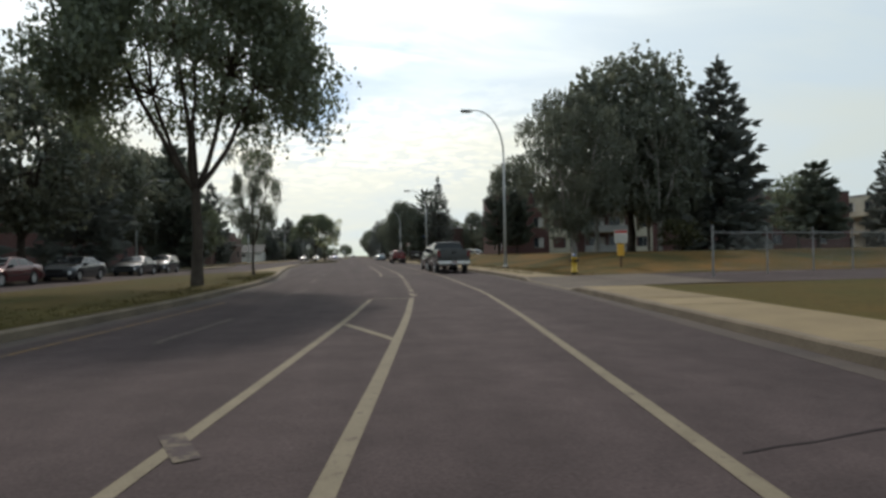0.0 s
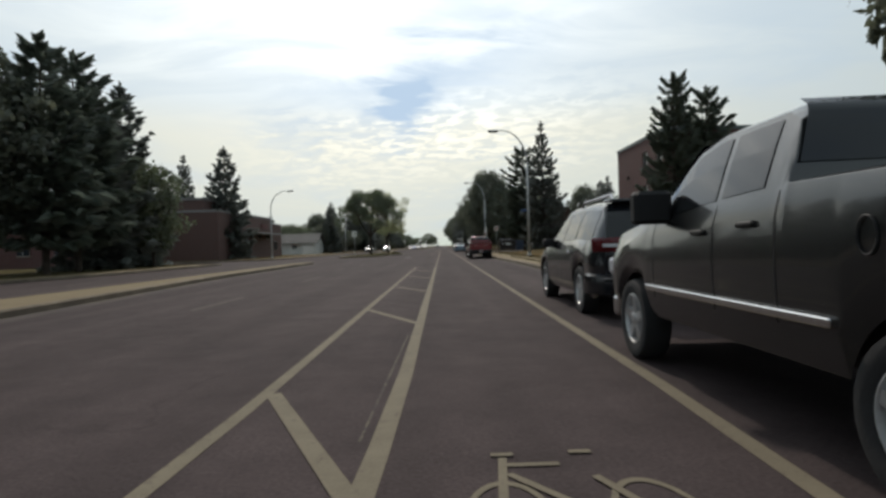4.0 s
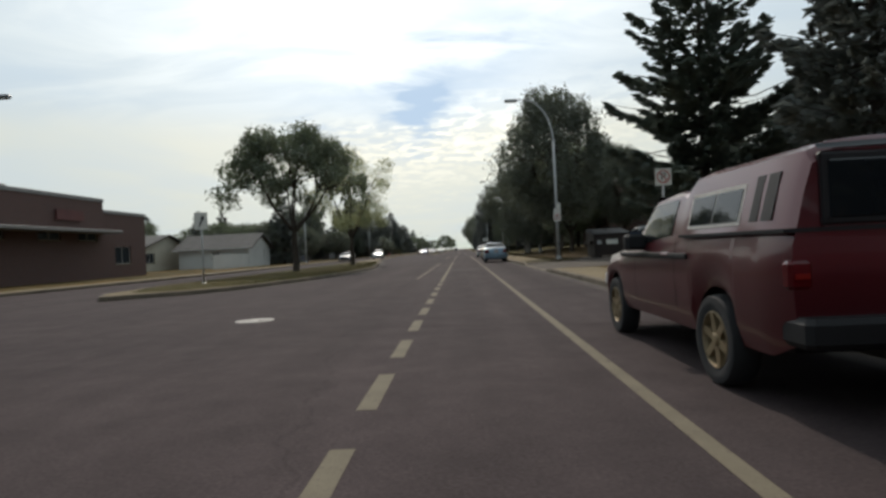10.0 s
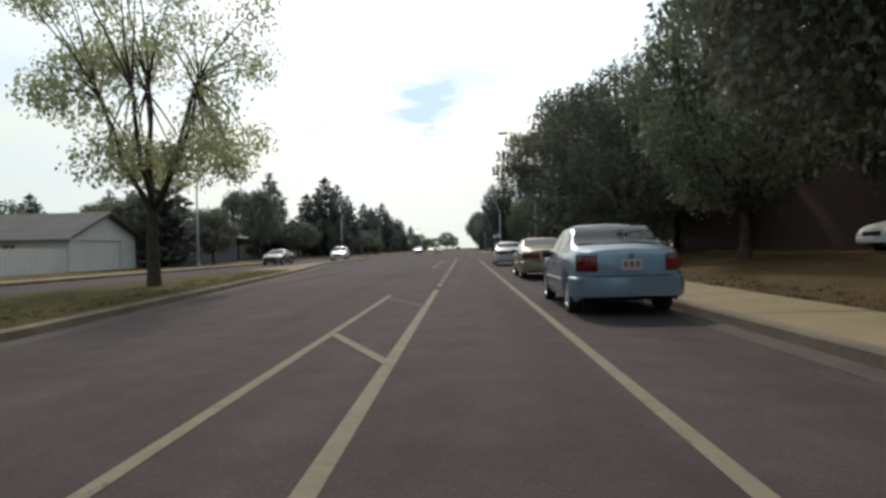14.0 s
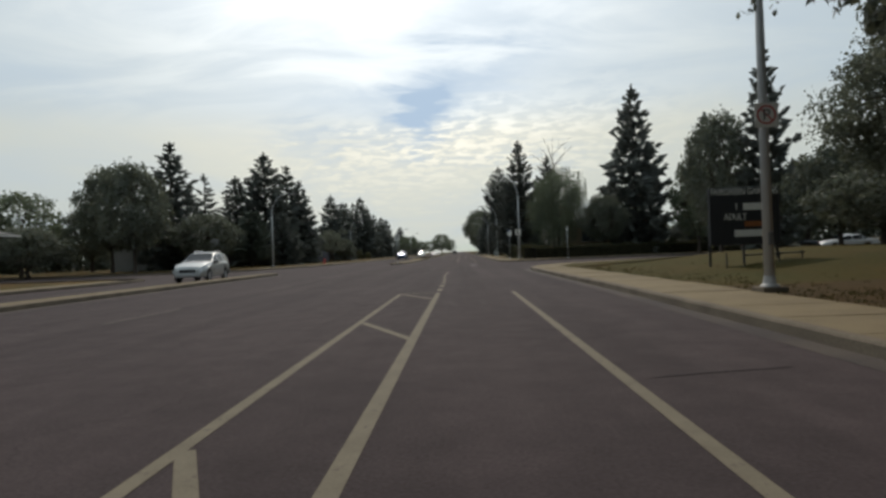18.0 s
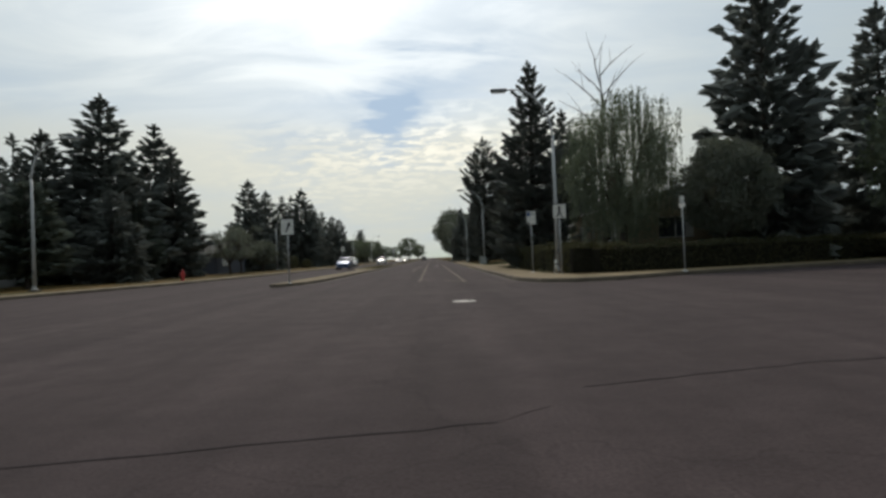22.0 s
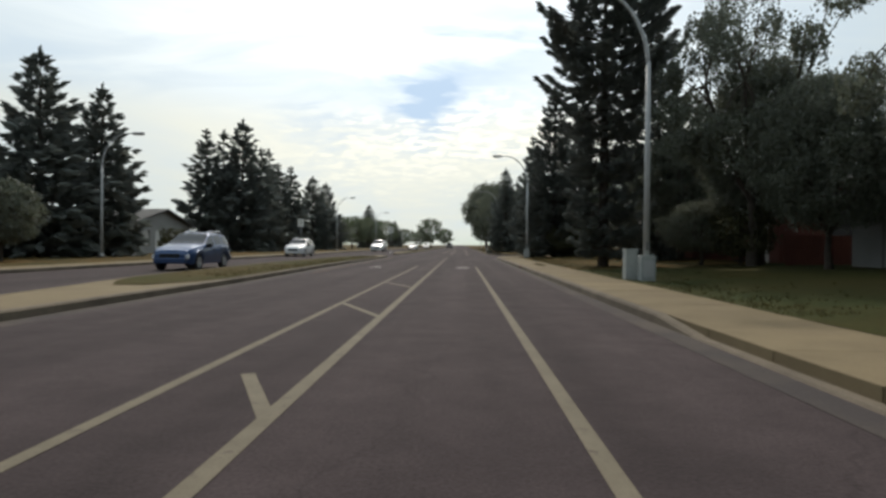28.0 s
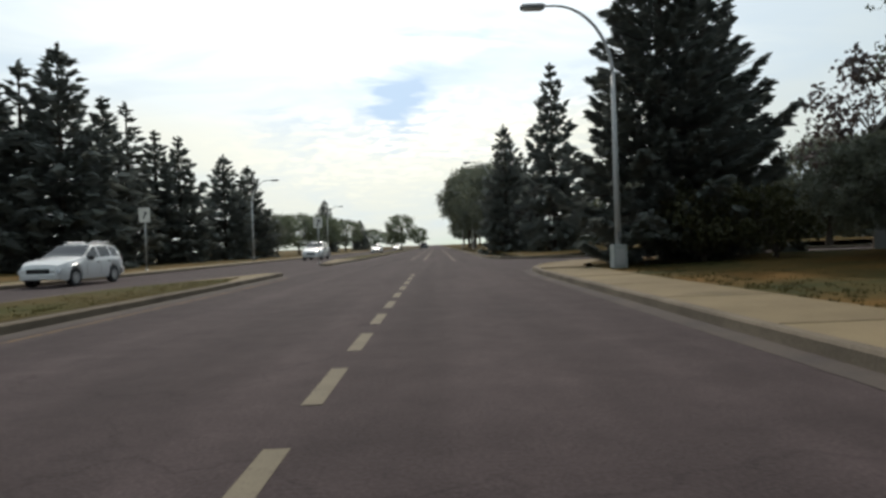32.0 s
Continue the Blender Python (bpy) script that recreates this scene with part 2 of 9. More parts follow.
def glass_mat(name, color, rough=0.04):
    if name in MATS:
        return MATS[name]
    m = bpy.data.materials.new(name)
    m.use_nodes = True
    b = m.node_tree.nodes["Principled BSDF"]
    b.inputs["Base Color"].default_value = (*color, 1)
    b.inputs["Roughness"].default_value = rough
    b.inputs["Specular IOR Level"].default_value = 0.4
    MATS[name] = m
    return m


def asphalt_mat():
    """Old asphalt: aggregate, tyre-polished lanes along the road, faint seams and dark repairs."""
    m = mat("asphalt", (0.0550, 0.0416, 0.0412), 0.95, var=0.30, scale=0.22, fine=38, bump=0.6, second=(0.0400, 0.0304, 0.0307), spec=0.12, amount=0.9)
    nt = m.node_tree
    n, ln = nt.nodes, nt.links
    tc = n.new("ShaderNodeTexCoord")
    mp = n.new("ShaderNodeMapping")
    ln.new(tc.outputs["Object"], mp.inputs[0])
    mp.inputs["Scale"].default_value = (1.1, 0.03, 1)
    t = n.new("ShaderNodeTexNoise")
    ln.new(mp.outputs[0], t.inputs["Vector"])
    t.inputs["Scale"].default_value, t.inputs["Detail"].default_value = 1.0, 3
    hsv = [q for q in n if q.bl_idname == "ShaderNodeHueSaturation"][0]
    old = hsv.inputs["Value"].links[0].from_socket
    r = n.new("ShaderNodeMapRange")
    ln.new(t.outputs[0], r.inputs[0])
    r.inputs[1].default_value, r.inputs[2].default_value, r.inputs[3].default_value, r.inputs[4].default_value = 0.3, 0.7, 0.82, 1.18
    mu = n.new("ShaderNodeMath")
    mu.operation = "MULTIPLY"
    ln.new(old, mu.inputs[0])
    ln.new(r.outputs[0], mu.inputs[1])
    # mottling between the two
    mo = n.new("ShaderNodeTexNoise")
    ln.new(tc.outputs["Object"], mo.inputs["Vector"])
    mo.inputs["Scale"].default_value, mo.inputs["Detail"].default_value, mo.inputs["Roughness"].default_value = 1.7, 5, 0.7
    mr = n.new("ShaderNodeMapRange")
    ln.new(mo.outputs[0], mr.inputs[0])
    mr.inputs[1].default_value, mr.inputs[2].default_value, mr.inputs[3].default_value, mr.inputs[4].default_value = 0.3, 0.7, 0.80, 1.20
    mm = n.new("ShaderNodeMath")
    mm.operation = "MULTIPLY"
    ln.new(mu.outputs[0], mm.inputs[0])
    ln.new(mr.outputs[0], mm.inputs[1])
    mu = mm
    # hairline cracks
    vo = n.new("ShaderNodeTexVoronoi")
    vo.feature = "DISTANCE_TO_EDGE"
    wn = n.new("ShaderNodeTexNoise")
    wn.inputs["Scale"].default_value, wn.inputs["Detail"].default_value = 0.8, 4
    ln.new(tc.outputs["Object"], wn.inputs["Vector"])
    va = n.new("ShaderNodeVectorMath")
    va.operation = "MULTIPLY_ADD"
    ln.new(wn.outputs["Color"], va.inputs[0])
    va.inputs[1].default_value = (2.2, 2.2, 0)
    ln.new(tc.outputs["Object"], va.inputs[2])
    ln.new(va.outputs[0], vo.inputs["Vector"])
    vo.inputs["Scale"].default_value = 0.11
    k = n.new("ShaderNodeMapRange")
    ln.new(vo.outputs["Distance"], k.inputs[0])
    k.inputs[1].default_value, k.inputs[2].default_value, k.inputs[3].default_value, k.inputs[4].default_value = 0.0, 0.0035, 0.80, 1.0
    m2 = n.new("ShaderNodeMath")
    m2.operation = "MULTIPLY"
    ln.new(mu.outputs[0], m2.inputs[0])
    ln.new(k.outputs[0], m2.inputs[1])
    ln.new(m2.outputs[0], hsv.inputs["Value"])
    return m


M_ASPH = asphalt_mat()
UNDER = (0.0473, 0.0358, 0.0367)
M_WHITE = paint_mat("road_paint_white", (0.155, 0.131, 0.093), UNDER, 0.27)
M_FADED = paint_mat("road_paint_faded", (0.125, 0.105, 0.076), UNDER, 0.45)
M_GHOST = paint_mat("road_paint_traces", (0.150, 0.128, 0.100), UNDER, 0.52)
M_YELLOW = paint_mat("road_paint_yellow", (0.17, 0.105, 0.04), UNDER, 0.40)
M_TAR = mat("crack_sealant", (0.026, 0.022, 0.023), 0.95, var=0.1, bump=0.1, spec=0.05)
M_CONC = mat("concrete_walk", (0.184, 0.142, 0.083), 0.9, var=0.10, scale=1.2, fine=45, bump=0.25, island=0.10, spec=0.15)
M_APRON = mat("concrete_apron", (0.100, 0.082, 0.066), 0.9, var=0.14, scale=0.5, fine=40, bump=0.3, second=(0.070, 0.058, 0.049), spec=0.12)
M_KERB = mat("concrete_kerb", (0.16, 0.13, 0.095), 0.9, var=0.16, scale=0.8, fine=30, bump=0.4, second=(0.10, 0.082, 0.062), spec=0.15)
M_GUT = mat("concrete_gutter", (0.080, 0.066, 0.055), 0.9, var=0.14, scale=0.7, fine=30, bump=0.3, second=(0.052, 0.044, 0.042), spec=0.12)
M_GRASS = mat("dry_lawn", (0.108, 0.058, 0.014), 1.0, var=0.40, scale=0.30, fine=11, bump=0.9, second=(0.030, 0.033, 0.010), spec=0.1, amount=0.5)
# dry brown lawn, its base colours lowered to hold the shade under trees
M_SHADELAWN = mat("shaded_dry_lawn", (0.070, 0.039, 0.013), 1.0, var=0.35, scale=0.35, fine=14, bump=0.8, second=(0.034, 0.025, 0.010), spec=0.1, amount=0.9)
# green and dry patches, both darkened for the shade of the garden trees
M_YARD = mat("patchy_lawn", (0.052, 0.040, 0.010), 1.0, var=0.35, scale=0.25, fine=12, bump=0.8, second=(0.022, 0.031, 0.007), spec=0.1, amount=0.7)
M_GREEN = mat("green_lawn", (0.034, 0.038, 0.007), 1.0, var=0.38, scale=0.3, fine=12, bump=0.9, second=(0.066, 0.041, 0.010), spec=0.1, amount=0.9)
M_BLADE = leaf_mat("grass_blades", (0.085, 0.064, 0.020), (0.045, 0.046, 0.014), 0.3, 0.02)
M_BARK = mat("bark", (0.075, 0.06, 0.048), 0.95, var=0.3, scale=3, fine=22, bump=0.9, spec=0.2)
M_BIRCH = mat("pale_bark", (0.32, 0.30, 0.27), 0.9, var=0.25, scale=5, fine=25, bump=0.5, spec=0.2)
M_SPRUCE = leaf_mat("spruce_needles", (0.106, 0.119, 0.109), (0.172, 0.185, 0.160), 0.36)
M_PINE = leaf_mat("pine_needles", (0.090, 0.113, 0.090), (0.144, 0.166, 0.125), 0.3)
M_LEAF = leaf_mat("broad_leaves", (0.081, 0.101, 0.058), (0.130, 0.153, 0.086), 0.45)
M_PALE = leaf_mat("pale_leaves", (0.25, 0.27, 0.13), (0.33, 0.34, 0.18), 0.62)
M_DARKLEAF = leaf_mat("dark_leaves", (0.078, 0.089, 0.064), (0.124, 0.136, 0.090), 0.45)
M_PURPLE = leaf_mat("purple_leaves", (0.035, 0.022, 0.024), (0.06, 0.045, 0.035), 0.3)
M_HEDGE = leaf_mat("hedge_leaves", (0.040, 0.042, 0.016), (0.070, 0.064, 0.024), 0.30, 0.03)
M_STEEL = mat("galvanised_steel", (0.42, 0.42, 0.41), 0.55, 0.2, var=0.08, scale=2, fine=60, bump=0.05)
M_LAMP = mat("lamp_housing", (0.22, 0.22, 0.22), 0.5, 0.5, var=0.08, bump=0.05)
M_LENS = glass_mat("lamp_lens", (0.55, 0.55, 0.5), 0.2)
M_SIGNW = mat("sign_white", (0.62, 0.60, 0.54), 0.5, var=0.05, scale=4, bump=0.02)
M_SIGNK = mat("sign_black", (0.02, 0.02, 0.022), 0.5, var=0.05, bump=0.02)
M_SHOPRED = mat("faded_shop_red", (0.13, 0.04, 0.035), 0.7, var=0.2, bump=0.05)
M_SIGNR = mat("sign_red", (0.42, 0.035, 0.03), 0.5, var=0.05, bump=0.02)
M_SIGNB = mat("sign_blue", (0.05, 0.09, 0.20), 0.5, var=0.05, bump=0.02)
M_SIGNY = mat("sign_yellow", (0.62, 0.34, 0.03), 0.5, var=0.08, bump=0.02)
M_RUBBER = mat("tyre_rubber", (0.018, 0.018, 0.019), 0.85, var=0.1, fine=30, bump=0.3)
M_ALLOY = mat("wheel_alloy", (0.55, 0.55, 0.55), 0.38, 0.6, var=0.06, bump=0.03)
M_TANRIM = mat("tan_steel_rim", (0.28, 0.21, 0.12), 0.5, 0.4, var=0.12, bump=0.05)
M_CHROME = mat("chrome", (0.6, 0.6, 0.6), 0.18, 1.0, var=0.03, bump=0.0)
M_TRIM = mat("black_plastic", (0.013, 0.013, 0.014), 0.65, var=0.08, bump=0.08, spec=0.3)
M_GLASS = glass_mat("car_glass", (0.010, 0.012, 0.014), 0.03)
M_REDLENS = glass_mat("tail_lens", (0.085, 0.005, 0.007), 0.1)
M_AMBER = glass_mat("amber_lens", (0.20, 0.014, 0.010), 0.1)
M_HEAD = glass_mat("head_lens", (0.55, 0.56, 0.58), 0.08)
M_PLATE = mat("plate_white", (0.36, 0.35, 0.34), 0.5, var=0.06, bump=0.02)
M_BAR = mat("plate_bars", (0.22, 0.06, 0.05), 0.5, var=0.05, bump=0.0)
M_IRON = mat("cast_iron_cover", (0.34, 0.32, 0.29), 0.6, 0.2, var=0.15, scale=6, fine=40, bump=0.2)
M_BRICK = brick_mat("brown_red_brick", (0.100, 0.037, 0.031), (0.070, 0.027, 0.024), (0.088, 0.060, 0.055))
M_BRICK2 = brick_mat("dark_brick", (0.080, 0.036, 0.027), (0.06, 0.028, 0.022), (0.08, 0.06, 0.05))
M_BRICK3 = brick_mat("orange_brick", (0.110, 0.056, 0.044), (0.090, 0.046, 0.037), (0.095, 0.072, 0.068))
M_STUCCO = mat("cream_stucco", (0.47, 0.43, 0.34), 0.9, var=0.08, scale=0.8, fine=50, bump=0.3)
M_TAN = mat("tan_siding", (0.30, 0.24, 0.16), 0.85, var=0.1, scale=0.8, fine=30, bump=0.2)
M_SIDING = mat("white_siding", (0.55, 0.54, 0.50), 0.7, var=0.06, scale=0.6, fine=30, bump=0.1)
M_SLATE = mat("slate_blue_siding", (0.075, 0.080, 0.098), 0.8, var=0.1, scale=0.8, fine=30, bump=0.2)
M_GREYW = mat("grey_stucco", (0.27, 0.265, 0.25), 0.9, var=0.1, scale=0.8, fine=40, bump=0.2)
M_REDW = mat("red_stain_wood", (0.14, 0.042, 0.028), 0.8, var=0.15, scale=1.0, fine=20, bump=0.3)
M_SHINGLE = mat("asphalt_shingle", (0.085, 0.080, 0.075), 0.95, var=0.2, scale=1.0, fine=18, bump=0.5)
M_FASCIA = mat("metal_fascia", (0.20, 0.19, 0.18), 0.6, var=0.08, bump=0.05)
M_TEALF = mat("pale_green_fascia", (0.12, 0.14, 0.135), 0.6, var=0.08, bump=0.05)
M_WFRAME = mat("window_frame", (0.35, 0.34, 0.32), 0.5, var=0.05, bump=0.02)
M_PANE = glass_mat("window_glass", (0.03, 0.035, 0.04), 0.05)
M_CURTAIN = mat("curtain", (0.50, 0.48, 0.44), 0.9, var=0.1, scale=2, fine=20, bump=0.1)
M_DUMP = mat("bin_brown_paint", (0.030, 0.020, 0.016), 0.6, 0.2, var=0.25, scale=2, fine=25, bump=0.15)
M_BLUEBIN = mat("bin_blue", (0.035, 0.05, 0.085), 0.6, var=0.15, bump=0.1)
M_HYD = mat("hydrant_yellow", (0.55, 0.36, 0.03), 0.5, var=0.12, bump=0.1)


# ---- mesh tools ----
class Geo:
    """Collects vertices and faces of one mesh."""

    def __init__(self):
        self.v, self.f = [], []

    def add(self, vs, fs):
        o = len(self.v)
        self.v += [tuple(p) for p in vs]
        self.f += [tuple(i + o for i in q) for q in fs]
        return self

    def box(self, x0, x1, y0, y1, z0, z1, c=0.0):
        """A box; c: width of the chamfer round its upper and upright edges."""
        if c <= 0:
            p = [(x, y, z) for z in (z0, z1) for y in (y0, y1) for x in (x0, x1)]
            return self.add(p, [(0, 2, 3, 1), (4, 5, 7, 6), (0, 1, 5, 4), (1, 3, 7, 5), (3, 2, 6, 7), (2, 0, 4, 6)])

        def ring(i, z):
            a, b, d, e = x0 + i, x1 - i, y0 + i, y1 - i
            k = c
            return [(a + k, d, z), (b - k, d, z), (b, d + k, z), (b, e - k, z), (b - k, e, z), (a + k, e, z), (a, e - k, z), (a, d + k, z)]

        p = ring(c * 0.7, z0) + ring(0, z0 + c) + ring(0, z1 - c) + ring(c * 0.7, z1)
        fs = [tuple(range(7, -1, -1)), tuple(range(24, 32))]
        for r in range(3):
            for i in range(8):
                j = (i + 1) % 8
                fs.append((r * 8 + i, r * 8 + j, r * 8 + 8 + j, r * 8 + 8 + i))
        return self.add(p, fs)

    def tube(self, pts, rad, sides=8, cap=True):
        """A tube along points with a radius for each."""
        pts = [Vector(p) for p in pts]
        rings, prev = [], None
        for i, p in enumerate(pts):
            d = (pts[min(i + 1, len(pts) - 1)] - pts[max(i - 1, 0)]).normalized()
            if prev is None:
                a = d.orthogonal().normalized()
            else:
                a = (prev - d * prev.dot(d)).normalized()
            prev = a
            b = d.cross(a)
            r = rad[i] if isinstance(rad, (list, tuple)) else rad
            rings.append([p + (a * math.cos(2 * math.pi * k / sides) + b * math.sin(2 * math.pi * k / sides)) * r for k in range(sides)])
        vs = [q for r in rings for q in r]
        fs = []
        for i in range(len(rings) - 1):
            for k in range(sides):
                j = (k + 1) % sides
                fs.append((i * sides + k, i * sides + j, (i + 1) * sides + j, (i + 1) * sides + k))
        if cap:
            fs.append(tuple(range(sides - 1, -1, -1)))
            fs.append(tuple(range((len(rings) - 1) * sides, len(rings) * sides)))
        return self.add(vs, fs)

    def lathe(self, prof, sides=20, axis="z", at=(0, 0, 0), cap=True):
        """A profile of (radius, height) turned round an axis."""
        vs = []
        for r, h in prof:
            for k in range(sides):
                a = 2 * math.pi * k / sides
                c, s = r * math.cos(a), r * math.sin(a)
                q = (c, s, h) if axis == "z" else (h, c, s) if axis == "x" else (c, h, s)
                vs.append((q[0] + at[0], q[1] + at[1], q[2] + at[2]))
        fs = []
        for i in range(len(prof) - 1):
            for k in range(sides):
                j = (k + 1) % sides
                fs.append((i * sides + k, i * sides + j, (i + 1) * sides + j, (i + 1) * sides + k))
        if cap:
            fs.append(tuple(range(sides - 1, -1, -1)))
            fs.append(tuple(range((len(prof) - 1) * sides, len(prof) * sides)))
        return self.add(vs, fs)

    def prism(self, poly, z0, z1):
        """An upright prism over a polygon in the plan."""
        n = len(poly)
        vs = [(x, y, z0) for x, y in poly] + [(x, y, z1) for x, y in poly]
        return self.add(vs, [tuple(range(n - 1, -1, -1)), tuple(range(n, 2 * n))] + [(i, (i + 1) % n, n + (i + 1) % n, n + i) for i in range(n)])

    def strip(self, left, right, z=0.0):
        """A ribbon between two rows of plan points."""
        n = len(left)
        vs = [(x, y, z) for x, y in left] + [(x, y, z) for x, y in right]
        return self.add(vs, [(i, n + i, n + i + 1, i + 1) for i in range(n - 1)])

    def mesh(self, name, smooth=False):
        me = bpy.data.meshes.new(name)
        me.from_pydata(self.v, [], self.f)
        if smooth:
            me.shade_smooth()
        return me


def part(name, g, material, parent=None, label="", smooth=False, at=None):
    """One mesh object under a thing or a part; g is a Geo or a mesh."""
    me = g if isinstance(g, bpy.types.Mesh) else g.mesh(name, smooth)
    if not me.materials:
        me.materials.append(material)
    ob = new(name, me)
    if parent is not None:
        ob.parent = parent
    if at is not None:
        ob.matrix_basis = at
    if label:
        tagged(ob, label)
    return ob


def thing(name, label, category, m=None, group="", kind=""):
    ob = new(name)
    ob.empty_display_size = 0.2
    if m is not None:
        ob.matrix_basis = m
    return tagged(ob, label, category, group, kind)


def auto_smooth(me, deg=35):
    me.shade_smooth()
    me.set_sharp_from_angle(angle=radians(deg))
    return me


def np_mesh(name, verts, k):
    """A mesh of separate faces with k corners each, from an array of corners."""
    n = len(verts)
    me = bpy.data.meshes.new(name)
    me.vertices.add(n)
    me.vertices.foreach_set("co", np.asarray(verts, np.float32).ravel())
    me.loops.add(n)
    me.loops.foreach_set("vertex_index", np.arange(n, dtype=np.int32))
    me.polygons.add(n // k)
    me.polygons.foreach_set("loop_start", np.arange(0, n, k, dtype=np.int32))
    me.update(calc_edges=True)
    return me


def text_mesh(name, words, size, material, depth=0.004):
    cu = bpy.data.curves.new(name, "FONT")
    cu.body, cu.size, cu.extrude, cu.align_x, cu.align_y = words, size, depth, "CENTER", "CENTER"
    tmp = bpy.data.objects.new(name, cu)
    scene.collection.objects.link(tmp)
    me = bpy.data.meshes.new_from_object(tmp.evaluated_get(bpy.context.evaluated_depsgraph_get()))
    bpy.data.objects.remove(tmp)
    me.name = name
    me.materials.clear()
    me.materials.append(material)
    return me


def at(table, y):
    """Linear reading of a table of (y, value) rows."""
    return float(np.interp(y, [r[0] for r in table], [r[1] for r in table]))


def smooth_step(a, b, v):
    t = min(1.0, max(0.0, (v - a) / (b - a)))
    return t * t * (3 - 2 * t)


# ---- plan of the road ----
LANE_R = [(-60, -11.8), (0, -2.6), (5.3, -1.84), (7.25, -1.55), (13, -0.74), (19.3, 0.0), (27.3, 0.50), (32.6, 0.80), (40, 1.0), (175, 1.0), (214, 1.22), (400, 1.22)]
KERB_R = [(-60, -8.9), (0, 0.05), (7.1, 1.0), (11.75, 1.65), (18.5, 2.52), (25.5, 3.1), (32.8, 3.6), (40, 3.7), (64, 3.52), (95, 3.3), (125, 3.2), (150, 3.4), (170, 3.55), (186, 3.3), (209, 3.3), (250, 3.35), (289, 3.4), (304, 3.6), (1500, 3.9)]
MED_R = [(-60, -17.5), (11.3, -8.66), (17.6, -7.9), (27, -7.6), (36, -7.95), (46.5, -8.9), (60, -10.0), (72, -10.3), (80, -10.4)]
MED_L = [(-60, -23), (10, -15.5), (38, -14.6), (46, -11.4), (60, -11.4), (80, -11.6)]
MED2_R = [(102.5, -11.2), (103.5, -9.6), (105.7, -8.4), (110, -7.4), (117, -6.5), (126, -6.5), (136, -7.7), (153, -9.8), (160, -11.0), (170, -12.3), (180, -12.4), (193, -12.5)]
MED2_L = [(102.5, -12.0), (104, -12.8), (108, -13.2), (125, -13.2), (140, -13.0), (150, -13.0), (160, -13.2), (170, -13.5), (193, -13.6)]
MED3_R = [(216.5, -7.4), (218, -6.7), (221, -6.35), (240, -6.2), (256, -6.0), (268, -6.25), (285, -6.15), (293, -6.3)]
MED3_L = [(216.5, -8.0), (221, -8.0), (245, -7.6), (256, -9.3), (270, -9.8), (285, -9.4), (293, -7.2)]
MED4_R = [(306, -6.6), (310, -6.2), (600, -6.2), (1400, -6.2)]
MED4_L = [(306, -7.4), (310, -8.6), (600, -8.8), (1400, -8.8)]
KERB_L = [(-60, -28), (10, -21.4), (56, -20.6), (66, -18.9), (82, -18.9), (104, -20.2), (120, -19.2), (150, -19.3), (188, -19.6), (212, -19.6), (226, -17.0), (250, -15.9), (300, -15.6), (400, -15.6), (1500, -15.6)]


def ys(a, b, step):
    return [a + (b - a) * i / max(1, round((b - a) / step)) for i in range(max(1, round((b - a) / step)) + 1)]


def lawn_z(x, y):
    """Height of the lawns on the right: banks that rise from the walk."""
    z = 0.14
    up = smooth_step(5.8, 15.0, x)
    z += 0.95 * up * smooth_step(27, 36, y) * (1 - smooth_step(98, 106, y))
    z += 0.55 * up * smooth_step(126, 132, y) * (1 - smooth_step(160, 168, y))
    z += 0.65 * up * smooth_step(166, 174, y) * (1 - smooth_step(183, 192, y))
    z += 0.35 * up * smooth_step(213, 220, y)
    return z


ground = tagged(part("ground", Geo().add([(-2500, -800, -0.06), (2500, -800, -0.06), (2500, 3500, -0.06), (-2500, 3500, -0.06)], [(0, 1, 2, 3)]), M_GRASS), "flat dry grass plain reaching to the horizon", "ground", kind="structure")

road_geo = Geo()
yy = ys(-60, 300, 4) + [320, 360, 420, 500, 700, 1000, 1500]
road_geo.strip([(at(KERB_L, y) - 0.05, y) for y in yy], [(at(KERB_R, y) + 0.05, y) for y in yy], 0.0)
road = tagged(part("road", road_geo, M_ASPH), "worn brown-grey asphalt avenue with a divided carriageway", "road", kind="structure")
g = Geo()
g.add([(3.2, 186, -0.004), (5, 190.6, -0.004), (12, 196.2, -0.004), (30, 203, -0.004), (90, 214, -0.004), (90, 226, -0.004), (26, 217.5, -0.004), (9, 212, -0.004), (3.2, 213, -0.004)], [tuple(range(9))])
g.add([(3.3, 288, -0.004), (7, 297, -0.004), (80, 299, -0.004), (80, 307, -0.004), (7, 304.5, -0.004), (3.4, 310, -0.004)], [tuple(range(6))])
g.add([(-19, 188, -0.004), (-19, 213, -0.004), (-23, 210, -0.004), (-90, 210, -0.004), (-90, 194, -0.004), (-24, 193, -0.004)], [tuple(range(6))])
g.add([(-18.5, 83, -0.004), (-18.5, 104, -0.004), (-24, 100, -0.004), (-70, 100, -0.004), (-70, 88, -0.004), (-24, 88, -0.004)], [tuple(range(6))])
tagged(part("side_street", g, M_ASPH), "asphalt side streets that meet the avenue", "road", kind="structure")
# car park behind the bank and the yard by the waste bin
g = Geo().add([(14, 101, 0.172), (60, 101, 0.172), (60, 124, 0.172), (22, 136, 0.172), (11.5, 128, 0.172), (11.5, 106, 0.172)], [tuple(range(6))])
g.add([(4.95, 18.25, 0.155), (90, 18.25, 0.155), (90, 40, 0.155), (5.4, 25.6, 0.155)], [(0, 1, 2, 3)])
tagged(part("car_park", g, M_ASPH), "asphalt car park and yard behind the walk", "car park", kind="structure")



